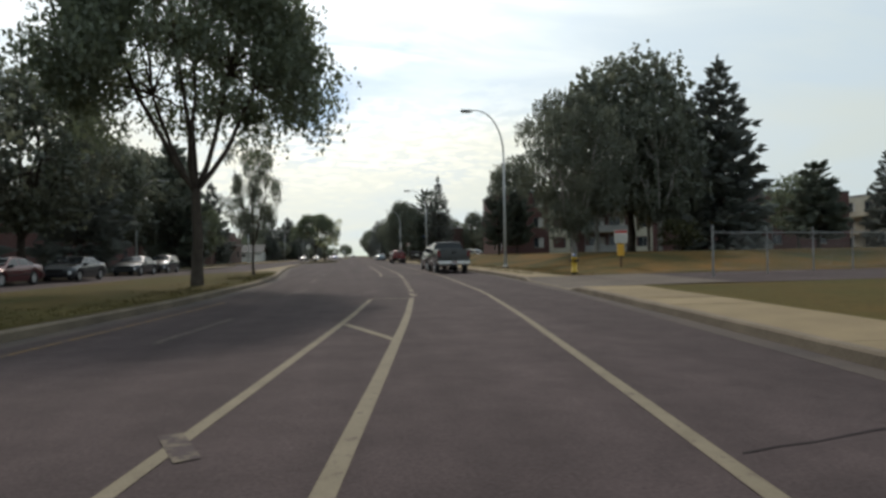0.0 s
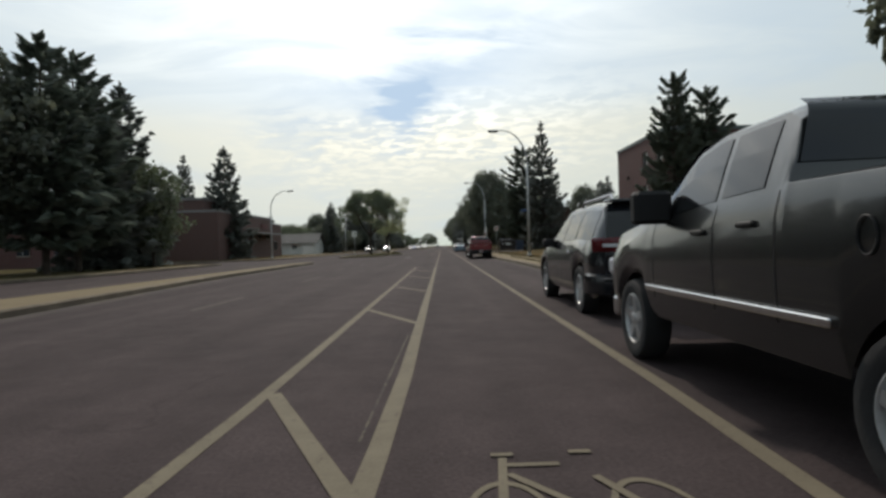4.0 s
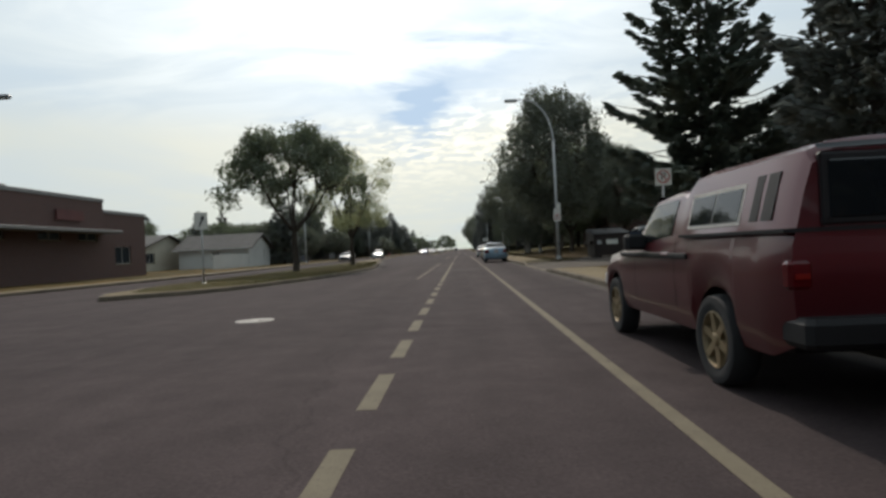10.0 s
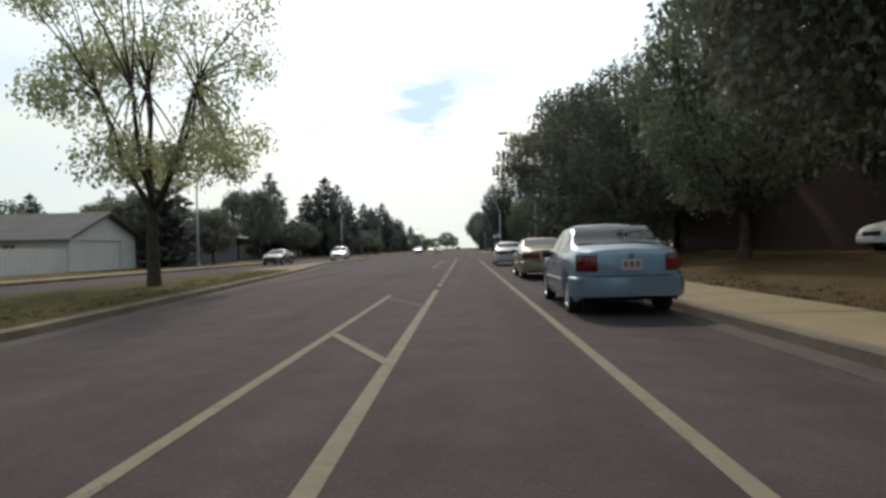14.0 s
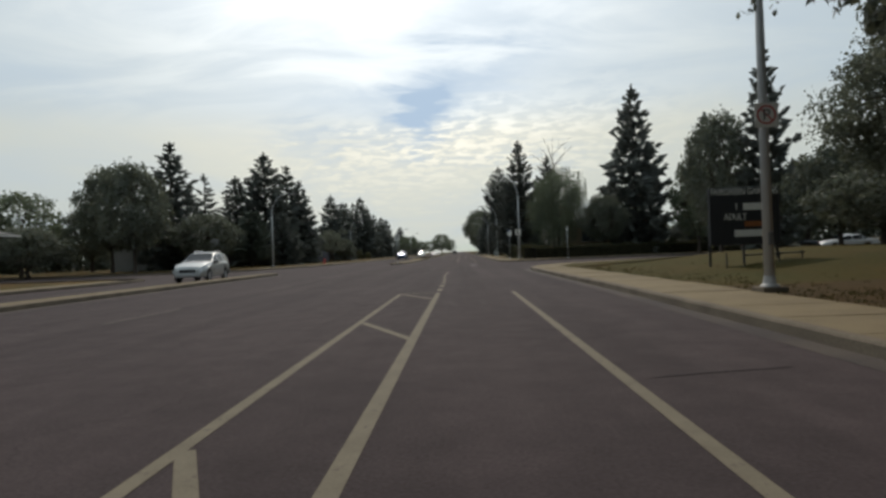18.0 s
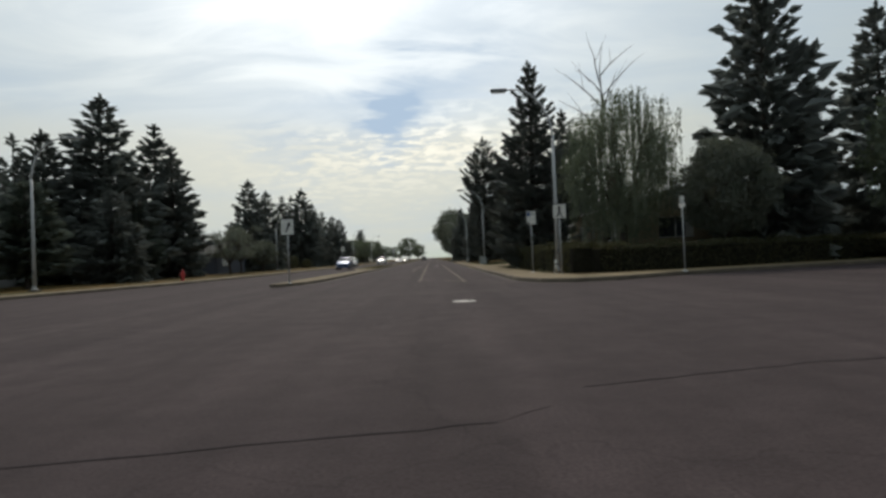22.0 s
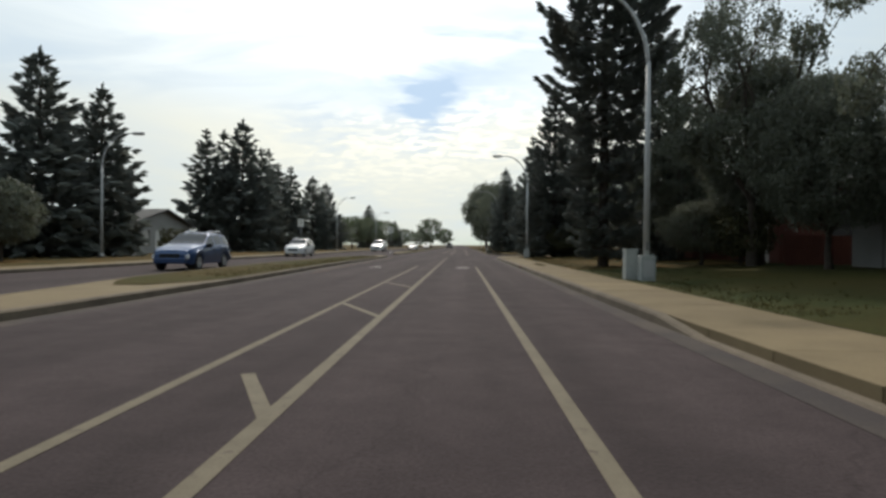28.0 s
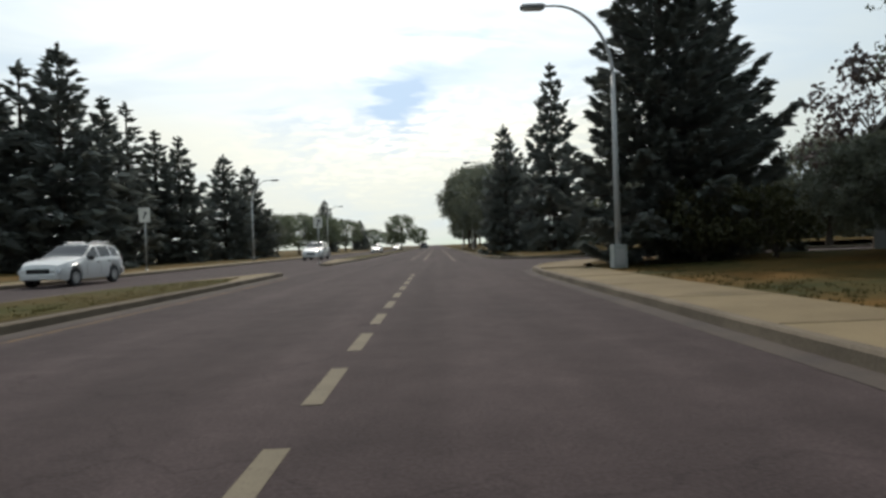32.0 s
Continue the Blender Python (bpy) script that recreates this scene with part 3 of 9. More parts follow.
def apron(name, y0, y1, outer, label):
    """A drive across the walk: it rises from the lowered kerb and runs on into the yard."""
    vs, fs, n = [], [], 12
    for k in range(n + 1):
        y = y0 + (y1 - y0) * k / n
        x = at(KERB_R, y) + 0.15
        flare = 0.10 * (1 - min(1.0, 8 * min(k / n, 1 - k / n)))
        for dx, z in ((0.0, 0.03 + flare), (0.7, 0.085 + 0.6 * flare), (1.8, 0.150), (outer(y) - x, 0.178)):
            vs.append((x + dx, y, z))
    for k in range(n):
        for j in range(3):
            fs.append((k * 4 + j, k * 4 + j + 1, k * 4 + j + 5, k * 4 + j + 4))
    return tagged(part(name, Geo().add(vs, fs), M_APRON, smooth=True), label, "driveway", kind="structure")


apron("driveway_apron", 18.35, 25.75, lambda y: 7.4 + 0.12 * (y - 18), "grey concrete apron of a driveway across the walk")
apron("yard_apron", 108.6, 117.6, lambda y: 12.2, "grey concrete apron of a yard across the walk")
tagged(part("yard_slab", Geo().add([(5.6, 117.5, 0.176), (12.2, 117.5, 0.180), (12.2, 125.4, 0.182), (8.2, 125.2, 0.178), (6.7, 119.6, 0.176)], [(0, 1, 2, 3, 4)]), M_APRON), "worn grey concrete slab under a waste bin", "driveway", kind="structure")
tagged(part("kerb_driveway", Geo().strip([(6.2, 25.9), (9, 26.35), (40, 31.55), (70, 36.6)], [(6.2, 25.72), (9, 26.17), (40, 31.37), (70, 36.42)], 0.25).strip([(6.2, 25.72), (9, 26.17), (40, 31.37), (70, 36.42)], [(6.2, 25.70), (9, 26.15), (40, 31.35), (70, 36.40)], 0.15), M_KERB), "low concrete kerb beside a driveway", "kerb", kind="structure")
# verges of the right side
def lawn(name, x0, x1, y0, y1, material, label, nx=14, ny=None, edge=None):
    ny = ny or max(2, int((y1 - y0) / 3))
    g, vs, fs = Geo(), [], []
    for j in range(ny + 1):
        y = y0 + (y1 - y0) * j / ny
        a = at(KERB_R, y) + 1.9 if edge is None else at(edge, y)
        for i in range(nx + 1):
            x = a + (x1 - a) * (i / nx) ** 1.6
            vs.append((x, y, lawn_z(x, y) + 0.03 * noise.noise((x * 0.4, y * 0.4, 0))))
    for j in range(ny):
        for i in range(nx):
            k = j * (nx + 1) + i
            fs.append((k, k + 1, k + nx + 2, k + nx + 1))
    return tagged(part(name, g.add(vs, fs), material, smooth=True), label, "lawn", kind="structure")


lawn("lawn_right_1", 0, 90, -60, 18.4, M_GREEN, "green lawn behind the walk beside a wire fence")
lawn("lawn_right_2", 0, 90, 25.4, 108.7, M_GRASS, "dry yellow lawn on a bank before the flats")
lawn("lawn_right_3", 0, 90, 117.5, 168, M_SHADELAWN, "dry patchy lawn bank with tree shade in its brown")
lawn("lawn_right_9", 0, 90, 168, 184, M_GREEN, "green lawn round a sign board")
g = Geo().add([(5.0, 184, lawn_z(5.2, 184)), (5.1, 187.6, 0.152), (6.5, 190.9, 0.152), (13.5, 195.6, 0.152), (32, 202.5, 0.15), (90, 213, 0.15), (90, 184, 0.5), (20, 184, lawn_z(20, 184)), (11, 184, lawn_z(11, 184))], [(0, 1, 2, 8), (2, 3, 7, 8), (3, 4, 7), (4, 5, 6, 7)])
tagged(part("lawn_right_4", g, M_GREEN), "green lawn at the street corner", "lawn", kind="structure")
lawn("lawn_right_5", 0, 90, 219, 265, M_YARD, "dry and green front lawns before bungalows", edge=[(219, 5.25), (288, 5.3)])
lawn("lawn_right_10", 0, 90, 265, 288, M_GRASS, "dry orange-brown front lawn under spruces", edge=[(219, 5.25), (288, 5.3)])
g = Geo().add([(5.25, 219, 0.14), (5.6, 214, 0.14), (8, 213.2, 0.14), (26, 218.6, 0.14), (90, 227, 0.14), (90, 230, 0.3), (12, 219.01, 0.2)], [(0, 1, 2, 6), (2, 3, 6), (3, 4, 5, 6)])
tagged(part("lawn_right_6", g, M_GRASS), "dry verge at the hedge corner", "lawn", kind="structure")
g = Geo().add([(5.3, 288, 0.14), (6.4, 293, 0.14), (10, 296, 0.14), (80, 298, 0.14), (80, 288, 0.4), (14, 288, 0.45)], [(0, 1, 2, 5), (2, 3, 4, 5)])
tagged(part("lawn_right_7", g, M_GRASS), "dry yellow corner lawn", "lawn", kind="structure")
lawn("lawn_right_8", 0, 90, 306, 900, M_GRASS, "dry verge along the far avenue", ny=30, edge=[(306, 5.5), (900, 5.8)])


def lawn_left(name, y0, y1, material, label):
    g = Geo()
    e = ys(y0, y1, 6)
    g.strip([(-110, y) for y in e], [(at(KERB_L, y) - 1.7, y) for y in e], 0.14)
    return tagged(part(name, g, material), label, "lawn", kind="structure")


lawn_left("lawn_left_1", -60, 84, M_GREEN, "green verge and yards across the road")
lawn_left("lawn_left_2", 102, 190, M_GRASS, "dry verge and yards across the road")
lawn_left("lawn_left_3", 212, 700, M_GRASS, "dry verge before houses across the road")


# kerbs, gutters and walks
def kerb_geo(line, side, dips=(), h=0.15, w=0.16):
    """A kerb along plan points; side: 1 when the raised ground lies at greater x. dips: stretches with a lowered kerb."""
    vs, fs = [], []
    n = len(line)
    for i, (x, y) in enumerate(line):
        a, b = Vector(line[max(0, i - 1)]), Vector(line[min(n - 1, i + 1)])
        d = (b - a).normalized()
        nx, ny = d.y * side, -d.x * side
        k = h
        for lo, hi in dips:
            k = min(k, 0.025 + (h - 0.025) * max(smooth_step(lo + 1.0, lo, y), smooth_step(hi - 1.0, hi, y)) if lo < y < hi else k)
        k += 0.006 * noise.noise((x, y * 0.7, 3.0))
        for u, z in ((0.0, -0.05), (0.015, k - 0.03), (0.045, k), (w, k + 0.003), (w, -0.05)):
            vs.append((x + nx * u, y + ny * u, z))
    for i in range(n - 1):
        for j in range(4):
            q = (i * 5 + j, i * 5 + j + 1, (i + 1) * 5 + j + 1, (i + 1) * 5 + j)
            fs.append(q if side < 0 else q[::-1])
    fs.append((0, 1, 2, 3, 4))
    fs.append(tuple((n - 1) * 5 + j for j in (4, 3, 2, 1, 0)))
    return Geo().add(vs, fs)


DIPS = [(18.2, 25.9), (108.4, 117.8), (237.5, 247.5)]
r1 = [(at(KERB_R, y), y) for y in ys(-60, 184, 0.8)] + [(3.35, 186.5), (3.6, 188.4), (4.3, 190.0), (5.6, 191.6), (8, 193.6), (11.2, 195.4), (18, 198.6), (30, 202.8), (90, 213.6)]
r2 = [(90, 226.2), (26, 217.6), (14, 213.6), (9, 211.4), (6.6, 209.9), (5.0, 209.7), (3.9, 210.6), (3.35, 212.6)] + [(at(KERB_R, y), y) for y in ys(214, 288, 0.8)] + [(3.6, 290.5), (4.4, 293.4), (6, 295.8), (9, 297.2), (80, 299)]
r3 = [(80, 307), (9, 304.8), (6, 305.4), (4.2, 307.2), (3.6, 310)] + [(at(KERB_R, y), y) for y in ys(311, 420, 4)] + [(3.8, 700), (3.9, 1400)]
for i, (line, dips) in enumerate(((r1, DIPS), (r2, DIPS), (r3, ()))):
    tagged(part("kerb_right_%d" % (i + 1), kerb_geo(line, 1, dips), M_KERB), "weathered concrete kerb along the walk", "kerb", kind="structure")
    g = Geo().strip([(x - 0.34, y) if x < 4 else (x - 0.25, y + (0.35 if i != 1 else -0.35)) for x, y in line], line, 0.004)
    tagged(part("gutter_right_%d" % (i + 1), g, M_GUT), "dusty concrete gutter beside the kerb", "gutter", kind="structure")
for i, (a, b) in enumerate(((-60, 83), (104, 188), (212, 420))):
    line = [(at(KERB_L, y), y) for y in ys(a, b, 2)]
    if i < 2:
        x, y = line[-1]
        line += [(x - 0.5, y + 2.5), (x - 2, y + 4.2), (x - 5, y + 5), (x - 50, y + 5.2)]
    if i > 0:
        x, y = line[0]
        line = [(x - 50, y - 4.4), (x - 5, y - 4.2), (x - 2, y - 3.4), (x - 0.6, y - 2)] + line
    tagged(part("kerb_left_%d" % (i + 1), kerb_geo(line, -1), M_KERB), "concrete kerb on the far side of the road", "kerb", kind="structure")
    g = Geo().strip([(at(KERB_L, y) - 1.72, y) for y in ys(a, b, 4)], [(at(KERB_L, y) - 0.15, y) for y in ys(a, b, 4)], 0.148)
    tagged(part("walk_left_%d" % (i + 1), g, M_CONC), "pale concrete walk across the road", "pavement", kind="structure")


def island(name, R, L, label, grass_from=None, grass_to=None):
    """A raised median: kerb all round, concrete top, grass set into it where there is some."""
    e = ys(R[0][0], R[-1][0], 1.5 if R[-1][0] < 320 else 12)
    right, left = [(at(R, y), y) for y in e], [(at(L, y), y) for y in e]
    nose0 = [((right[0][0] * (3 - k) + left[0][0] * k) / 3, e[0] - 0.35) for k in (1, 2)]
    nose1 = [((right[-1][0] * k + left[-1][0] * (3 - k)) / 3, e[-1] + 0.35) for k in (1, 2)]
    ob = thing(name, label, "median", kind="structure")
    ring = right + nose1[::-1] + left[::-1] + nose0[::-1] + right[:1]
    part("kerb", kerb_geo(ring, -1), M_KERB, ob, "weathered concrete kerb")
    part("median_top", Geo().strip([(x + 0.12, y) for x, y in left], [(x - 0.12, y) for x, y in right], 0.146), M_CONC, ob, "pale concrete top")
    if grass_from is not None:
        ge = [y for y in e if grass_from <= y <= grass_to]
        ins = lambda y: 0.22 + 0.8 * (1 - smooth_step(grass_from, grass_from + 3, y)) + 0.8 * smooth_step(grass_to - 3, grass_to, y)
        part("grass", Geo().strip([(at(L, y) + ins(y), y) for y in ge], [(at(R, y) - ins(y), y) for y in ge], 0.162), M_GREEN, ob, "mown green and dry grass")
    g = Geo().strip([(x + 0.02, y) for x, y in right], [(x + 0.42, y) for x, y in right], 0.004)
    tagged(part(name + "_gutter", g, M_GUT), "concrete gutter beside the median", "gutter", kind="structure")
    return ob


island("median_1", MED_R, MED_L, "long raised median, grassy then narrow concrete", -58, 46)
island("median_2", MED2_R, MED2_L, "raised median with grass and two trees", 104, 152)
island("median_3", MED3_R, MED3_L, "raised median, concrete nose then grass", 252, 290)
island("median_4", MED4_R, MED4_L, "far raised median with grass", 312, 1390)

# paint on the road
def ribbon(fx, y0, y1, w, z=0.005, step=2.0):
    e = ys(y0, y1, step)
    return Geo().strip([(fx(y) - w / 2, y) for y in e], [(fx(y) + w / 2, y) for y in e], z)


lane_r = lambda y: at(LANE_R, y)
lane_l = lambda y: at(LANE_R, y) - 2.04 - (0.06 if y < 36 else 0)
buf = lambda y: lane_l(y) - 1.06
for y0, y1 in ((-60, 170.6), (236.7, 269.6), (306, 420)):
    part("lane_line", ribbon(lane_r, y0, y1, 0.12), M_WHITE, road, "worn white line between bicycle lane and parking")
for y0, y1 in ((-60, 17.8), (30.85, 66.9), (104.45, 134.0), (148.7, 171.0), (236.7, 270.0), (310, 420)):
    part("lane_line", ribbon(lane_l, y0, y1, 0.13), M_WHITE, road, "worn white bicycle lane line")
for y0, y1 in ((-60, 17.6), (33.9, 66.9), (107.3, 132.5), (151.6, 171.0), (238.8, 270.1), (312, 420)):
    part("buffer_line", ribbon(buf, y0, y1, 0.11), M_WHITE, road, "worn white buffer line")


def bar(x0, y0, x1, y1, w, material=M_WHITE, name="hatch_bar", z=0.005):
    d = Vector((x1 - x0, y1 - y0)).normalized()
    nx, ny = d.y * w / 2, -d.x * w / 2
    return part(name, Geo().add([(x0 - nx, y0 - ny, z), (x0 + nx, y0 + ny, z), (x1 + nx, y1 + ny, z), (x1 - nx, y1 - ny, z)], [(0, 1, 2, 3)]), material, road)


for y in [-28, -20, -12, -3.4, 10.2, 38.1, 44.1, 50.1, 56.0, 61.3, 117.5, 124.0, 129.6, 156.0, 162.3, 168.8, 248.1, 254.5, 264.7]:
    bar(lane_l(y), y, buf(y + 2.1) + 0.05, y + 2.1, 0.12, M_WHITE if y % 2 < 1 and y < 260 or y == 61.3 else M_FADED, z=0.007)
bar(lane_l(242.7), 242.7, -1.42, 244.0, 0.12, z=0.007)
bar(-4.97, 6.42, -4.72, 5.88, 0.15, M_FADED, z=0.007)
bar(lane_l(259.5), 259.5, lane_l(259.5) - 0.16, 259.85, 0.12, M_FADED, z=0.007)
for y0, x0, y1, x1 in ((33.9, 0, 32.0, 1), (151.7, 0, 148.9, 1), (238.8, 0, 236.7, 1)):
    bar(buf(y0), y0, lane_l(y1), y1, 0.12, z=0.007)
for y in (17.7, 66.9, 171.0):
    bar(buf(y), y, lane_l(y), y, 0.09, z=0.007)
bar(buf(270.1), 270.05, buf(270.1) + 0.35, 270.0, 0.09, z=0.007)
dash = Geo().add([(-0.075, -0.60, 0.005), (0.075, -0.60, 0.005), (0.075, 0.60, 0.005), (-0.075, 0.60, 0.005)], [(0, 1, 2, 3)]).mesh("dash")
for y0, y1, gap in ((18.95, 29.6, 2.075), (68.6, 103.5, 2.03), (136.15, 147.8, 2.15), (172.3, 188.2, 2.075), (271.35, 291, 2.075), (216.9, 236, 2.075)):
    y = y0
    while y < y1:
        drift = 0.18 * smooth_step(175, 184, y) if y < 190 else 0.0
        part("dash", dash, M_WHITE, road, at=pose(lane_l(y) - drift, y, 0))
        y += gap
y = 214.6
while y < 236:
    part("dash", dash, M_WHITE, road, at=pose(lane_r(y), y, 0))
    y += 2.075
bar(-0.80, 218.4, -0.17, 217.2, 0.12, z=0.007), bar(0.35, 216.05, 1.22, 214.4, 0.12, z=0.007)
lane_dash = Geo().add([(-0.06, -1.5, 0.005), (0.06, -1.5, 0.005), (0.06, 1.5, 0.005), (-0.06, 1.5, 0.005)], [(0, 1, 2, 3)]).mesh("lane_dash")
for k in range(-6, 6):
    y = 30.4 + 9.05 * k
    x = -5.6 if y < 62 else -6.1
    part("lane_dash", lane_dash, M_FADED, road, at=pose(min(x, lane_l(y) - 3.3), y, 0, 0, 0, 0 if y > 30 else -8))
for k in range(5):
    part("lane_dash", lane_dash, M_FADED, road, at=pose(-7.2, 148.5 + 9.3 * k, 0))
for k in range(8):
    part("lane_dash", lane_dash, M_FADED, road, at=pose(-15.0 + (k > 4) * 2, 50 + 9.3 * k + (k > 4) * 150, 0))
part("edge_line", ribbon(lambda y: at(MED_R, y) + 0.85, -58, 18, 0.10), M_YELLOW, road, "faded yellow edge line")
part("edge_line", ribbon(lambda y: at(MED3_R, y) + 0.62, 262, 291, 0.10), M_YELLOW, road, "faded yellow edge line")


def cross_line(pts, w, material, label):
    """A painted line across the road through plan points."""
    part("crossing_line", Geo().strip([(x, y + w / 2) for x, y in pts], [(x, y - w / 2) for x, y in pts], 0.005), material, road, label)


cross_line([(-5.6, 207.5), (-3.3, 207.1), (-1.3, 206.8), (0.5, 206.62), (2.2, 206.62)], 0.13, M_FADED, "faint white crossing line")
cross_line([(-6.0, 212.7), (-3.0, 212.05), (-1.0, 211.68), (0.7, 211.55), (2.4, 211.62), (3.2, 211.75)], 0.11, M_FADED, "worn white crossing line")
# paler repair and tyre dust on the asphalt
M_PATCH = paint_mat("asphalt_patch", (0.050, 0.042, 0.0425), UNDER, 0.40)
for x0, x1, y0, y1 in ((-1.7, 1.0, 115.2, 116.6),):
    g = Geo()
    n = 14
    rim = [((x0 + x1) / 2 + (x1 - x0) / 2 * math.cos(2 * math.pi * k / n) * (1 + 0.16 * math.sin(5 * k + x0)), (y0 + y1) / 2 + (y1 - y0) / 2 * math.sin(2 * math.pi * k / n) * (1 + 0.16 * math.sin(3 * k + y0)), 0.003) for k in range(n)]
    part("patch", g.add(rim, [tuple(range(n))]), M_PATCH, road, "paler worn patch of asphalt")
for x0, y0, x1, y1 in ((-2.16, 21.2, -2.04, 22.4), (-1.45, 34.3, -1.41, 35.4), (0.75, 26.5, 0.90, 28.3), (0.90, 28.3, 0.87, 30.0), (0.87, 30.0, 0.98, 32.4), (-1.2, 39.0, -1.15, 43.0)):
    bar(x0, y0, x1, y1, 0.02, M_FADED, "paint_trace", 0.006)


def bike_symbol(y, x, material, diamond=True):
    """The bicycle and diamond painted in the lane, seen by riders going on."""
    g = Geo()

    def ring(cx, cy, rx, ry, w, a0=0, a1=360):
        n = 26
        o, i = [], []
        for k in range(n + 1):
            a = radians(a0 + (a1 - a0) * k / n)
            o.append((cx + rx * math.cos(a), cy + ry * math.sin(a)))
            i.append((cx + (rx - w) * math.cos(a), cy + (ry - w * 1.6) * math.sin(a)))
        g.strip(o, i, 0.006)

    layer = iter(range(40))

    def stick(x0, y0, x1, y1, w):
        z = 0.0068 + 0.0008 * next(layer)
        d = Vector((x1 - x0, y1 - y0)).normalized()
        a, b = d.y * w / 2, -d.x * w / 2
        g.add([(x0 - a, y0 - b, z), (x0 + a, y0 + b, z), (x1 + a, y1 + b, z), (x1 - a, y1 - b, z)], [(0, 1, 2, 3)])

    ring(-0.31, 0.0, 0.20, 0.42, 0.03, 0, 360)
    ring(0.32, 0.0, 0.20, 0.42, 0.03, -70, 215)
    for s in ((-0.34, 0.05, -0.28, 0.72), (-0.28, 0.62, 0.0, 0.62), (-0.27, 0.50, 0.06, 0.05), (0.06, 0.05, 0.30, 0.05), (0.30, 0.05, 0.14, 0.45), (0.08, 0.78, 0.20, 0.78), (-0.34, 0.76, -0.22, 0.76)):
        stick(*s, 0.045)
    for s in () if not diamond else ((-0.20, -1.35, 0.02, -0.75), (0.02, -0.75, 0.30, -1.30), (0.30, -1.30, 0.08, -1.9), (0.08, -1.9, -0.20, -1.35)):
        stick(*s, 0.10)
    part("bicycle_marking", g, material, road, "worn white bicycle and diamond marking", at=pose(x, y, 0))


for y, x, m in ((37.95, -0.12, M_WHITE), (266.3, 0.1, M_GHOST), (-14, -3.4, M_FADED)):
    bike_symbol(y, x, m, m is M_WHITE)
# strokes left of two worn-off bicycles
for x0, y0, x1, y1, w in ((-0.30, 113.2, -0.46, 112.84, 0.05), (-0.46, 112.84, -0.46, 112.22, 0.045), (-0.10, 113.05, -0.15, 112.45, 0.04), (-0.20, 113.22, -0.12, 113.18, 0.05), (0.50, 113.12, 0.58, 112.72, 0.035), (0.58, 112.72, 0.53, 112.05, 0.045), (-1.68, 112.98, -1.46, 112.9, 0.12),
                          (-0.64, 168.0, -0.60, 167.5, 0.05), (-0.58, 167.35, -0.50, 166.9, 0.05), (0.0, 167.95, 0.12, 168.0, 0.04), (0.09, 167.6, 0.10, 167.16, 0.035)):
    bar(x0, y0, x1, y1, w, M_FADED if y0 < 150 else M_GHOST, "bicycle_trace", 0.006)


def crack(pts, w=0.024):
    """A wandering sealed crack."""
    rnd = random.Random(round(pts[0][1] * 10))
    line = []
    for (x0, y0), (x1, y1) in zip(pts[:-1], pts[1:]):
        n = max(2, int(math.hypot(x1 - x0, y1 - y0) / 0.25))
        line += [(x0 + (x1 - x0) * i / n + rnd.uniform(-0.03, 0.03), y0 + (y1 - y0) * i / n + rnd.uniform(-0.03, 0.03)) for i in range(n)]
    g = Geo().strip([(x - 0.01, y - w * rnd.uniform(0.3, 0.7)) for x, y in line], [(x + 0.01, y + w * rnd.uniform(0.3, 0.7)) for x, y in line], 0.0035)
    part("sealed_crack", g, M_TAR, road, "dark sealed crack")


for c in (((-2.2, 215.1), (-1.0, 214.7), (0.0, 214.1), (1.4, 214.1), (2.6, 214.35)), ((-3.5, 176.3), (-1.7, 175.6), (-0.5, 175.37), (0.7, 175.37), (2.0, 175.75), (3.0, 176.0)), ((-1.7, 5.4), (0.2, 5.7)), ((-5, 29.6), (-2, 29.2), (1, 29.6)), ((-2.6, 93.2), (-0.4, 92.7), (1.5, 92.25), (3.0, 92.1)), ((1.0, 139.3), (2.2, 139.7), (3.2, 139.9)), ((1.0, 193.2), (3.4, 193.8), (7, 193.9)), ((-3, 191.8), (0.2, 192.3), (1.2, 193.2)), ((0.9, 268.0), (3.2, 268.4)), ((1.2, 159.7), (2.8, 160.0))):
    crack(c)


def cover(x, y, r, material):
    ob = thing("manhole_cover", "round pale cast-iron manhole cover in the asphalt", "manhole", pose(x, y, 0), "covers in the road")
    part("rim", Geo().lathe([(r, -0.02), (r, 0.010), (r * 0.92, 0.012), (r * 0.91, 0.006)], 28), material, ob)
    g = Geo().lathe([(r * 0.90, -0.02), (r * 0.90, 0.010), (0.001, 0.011)], 28)
    lid = part("lid", g, material, ob)
    for i in range(-4, 5):
        h = math.sqrt(max(0.01, (r * 0.82) ** 2 - (i * r * 0.19) ** 2))
        part("rib", Geo().box(i * r * 0.19 - r * 0.05, i * r * 0.19 + r * 0.05, -h, h, 0.008, 0.016), material, lid)
    for sx, sy in ((-0.4, 0.3), (0.4, 0.3), (0.4, -0.3)):
        part("bolt", Geo().lathe([(0.025, 0.012), (0.025, 0.022), (0.001, 0.022)], 6, at=(sx * r, sy * r, 0)), M_TRIM, ob)


cover(0.55, 202.8, 0.29, M_IRON)
cover(0.55, 268.3, 0.34, M_IRON)
cover(-3.87, 268.4, 0.28, M_IRON)
cover(-4.1, 94.6, 0.34, M_IRON)


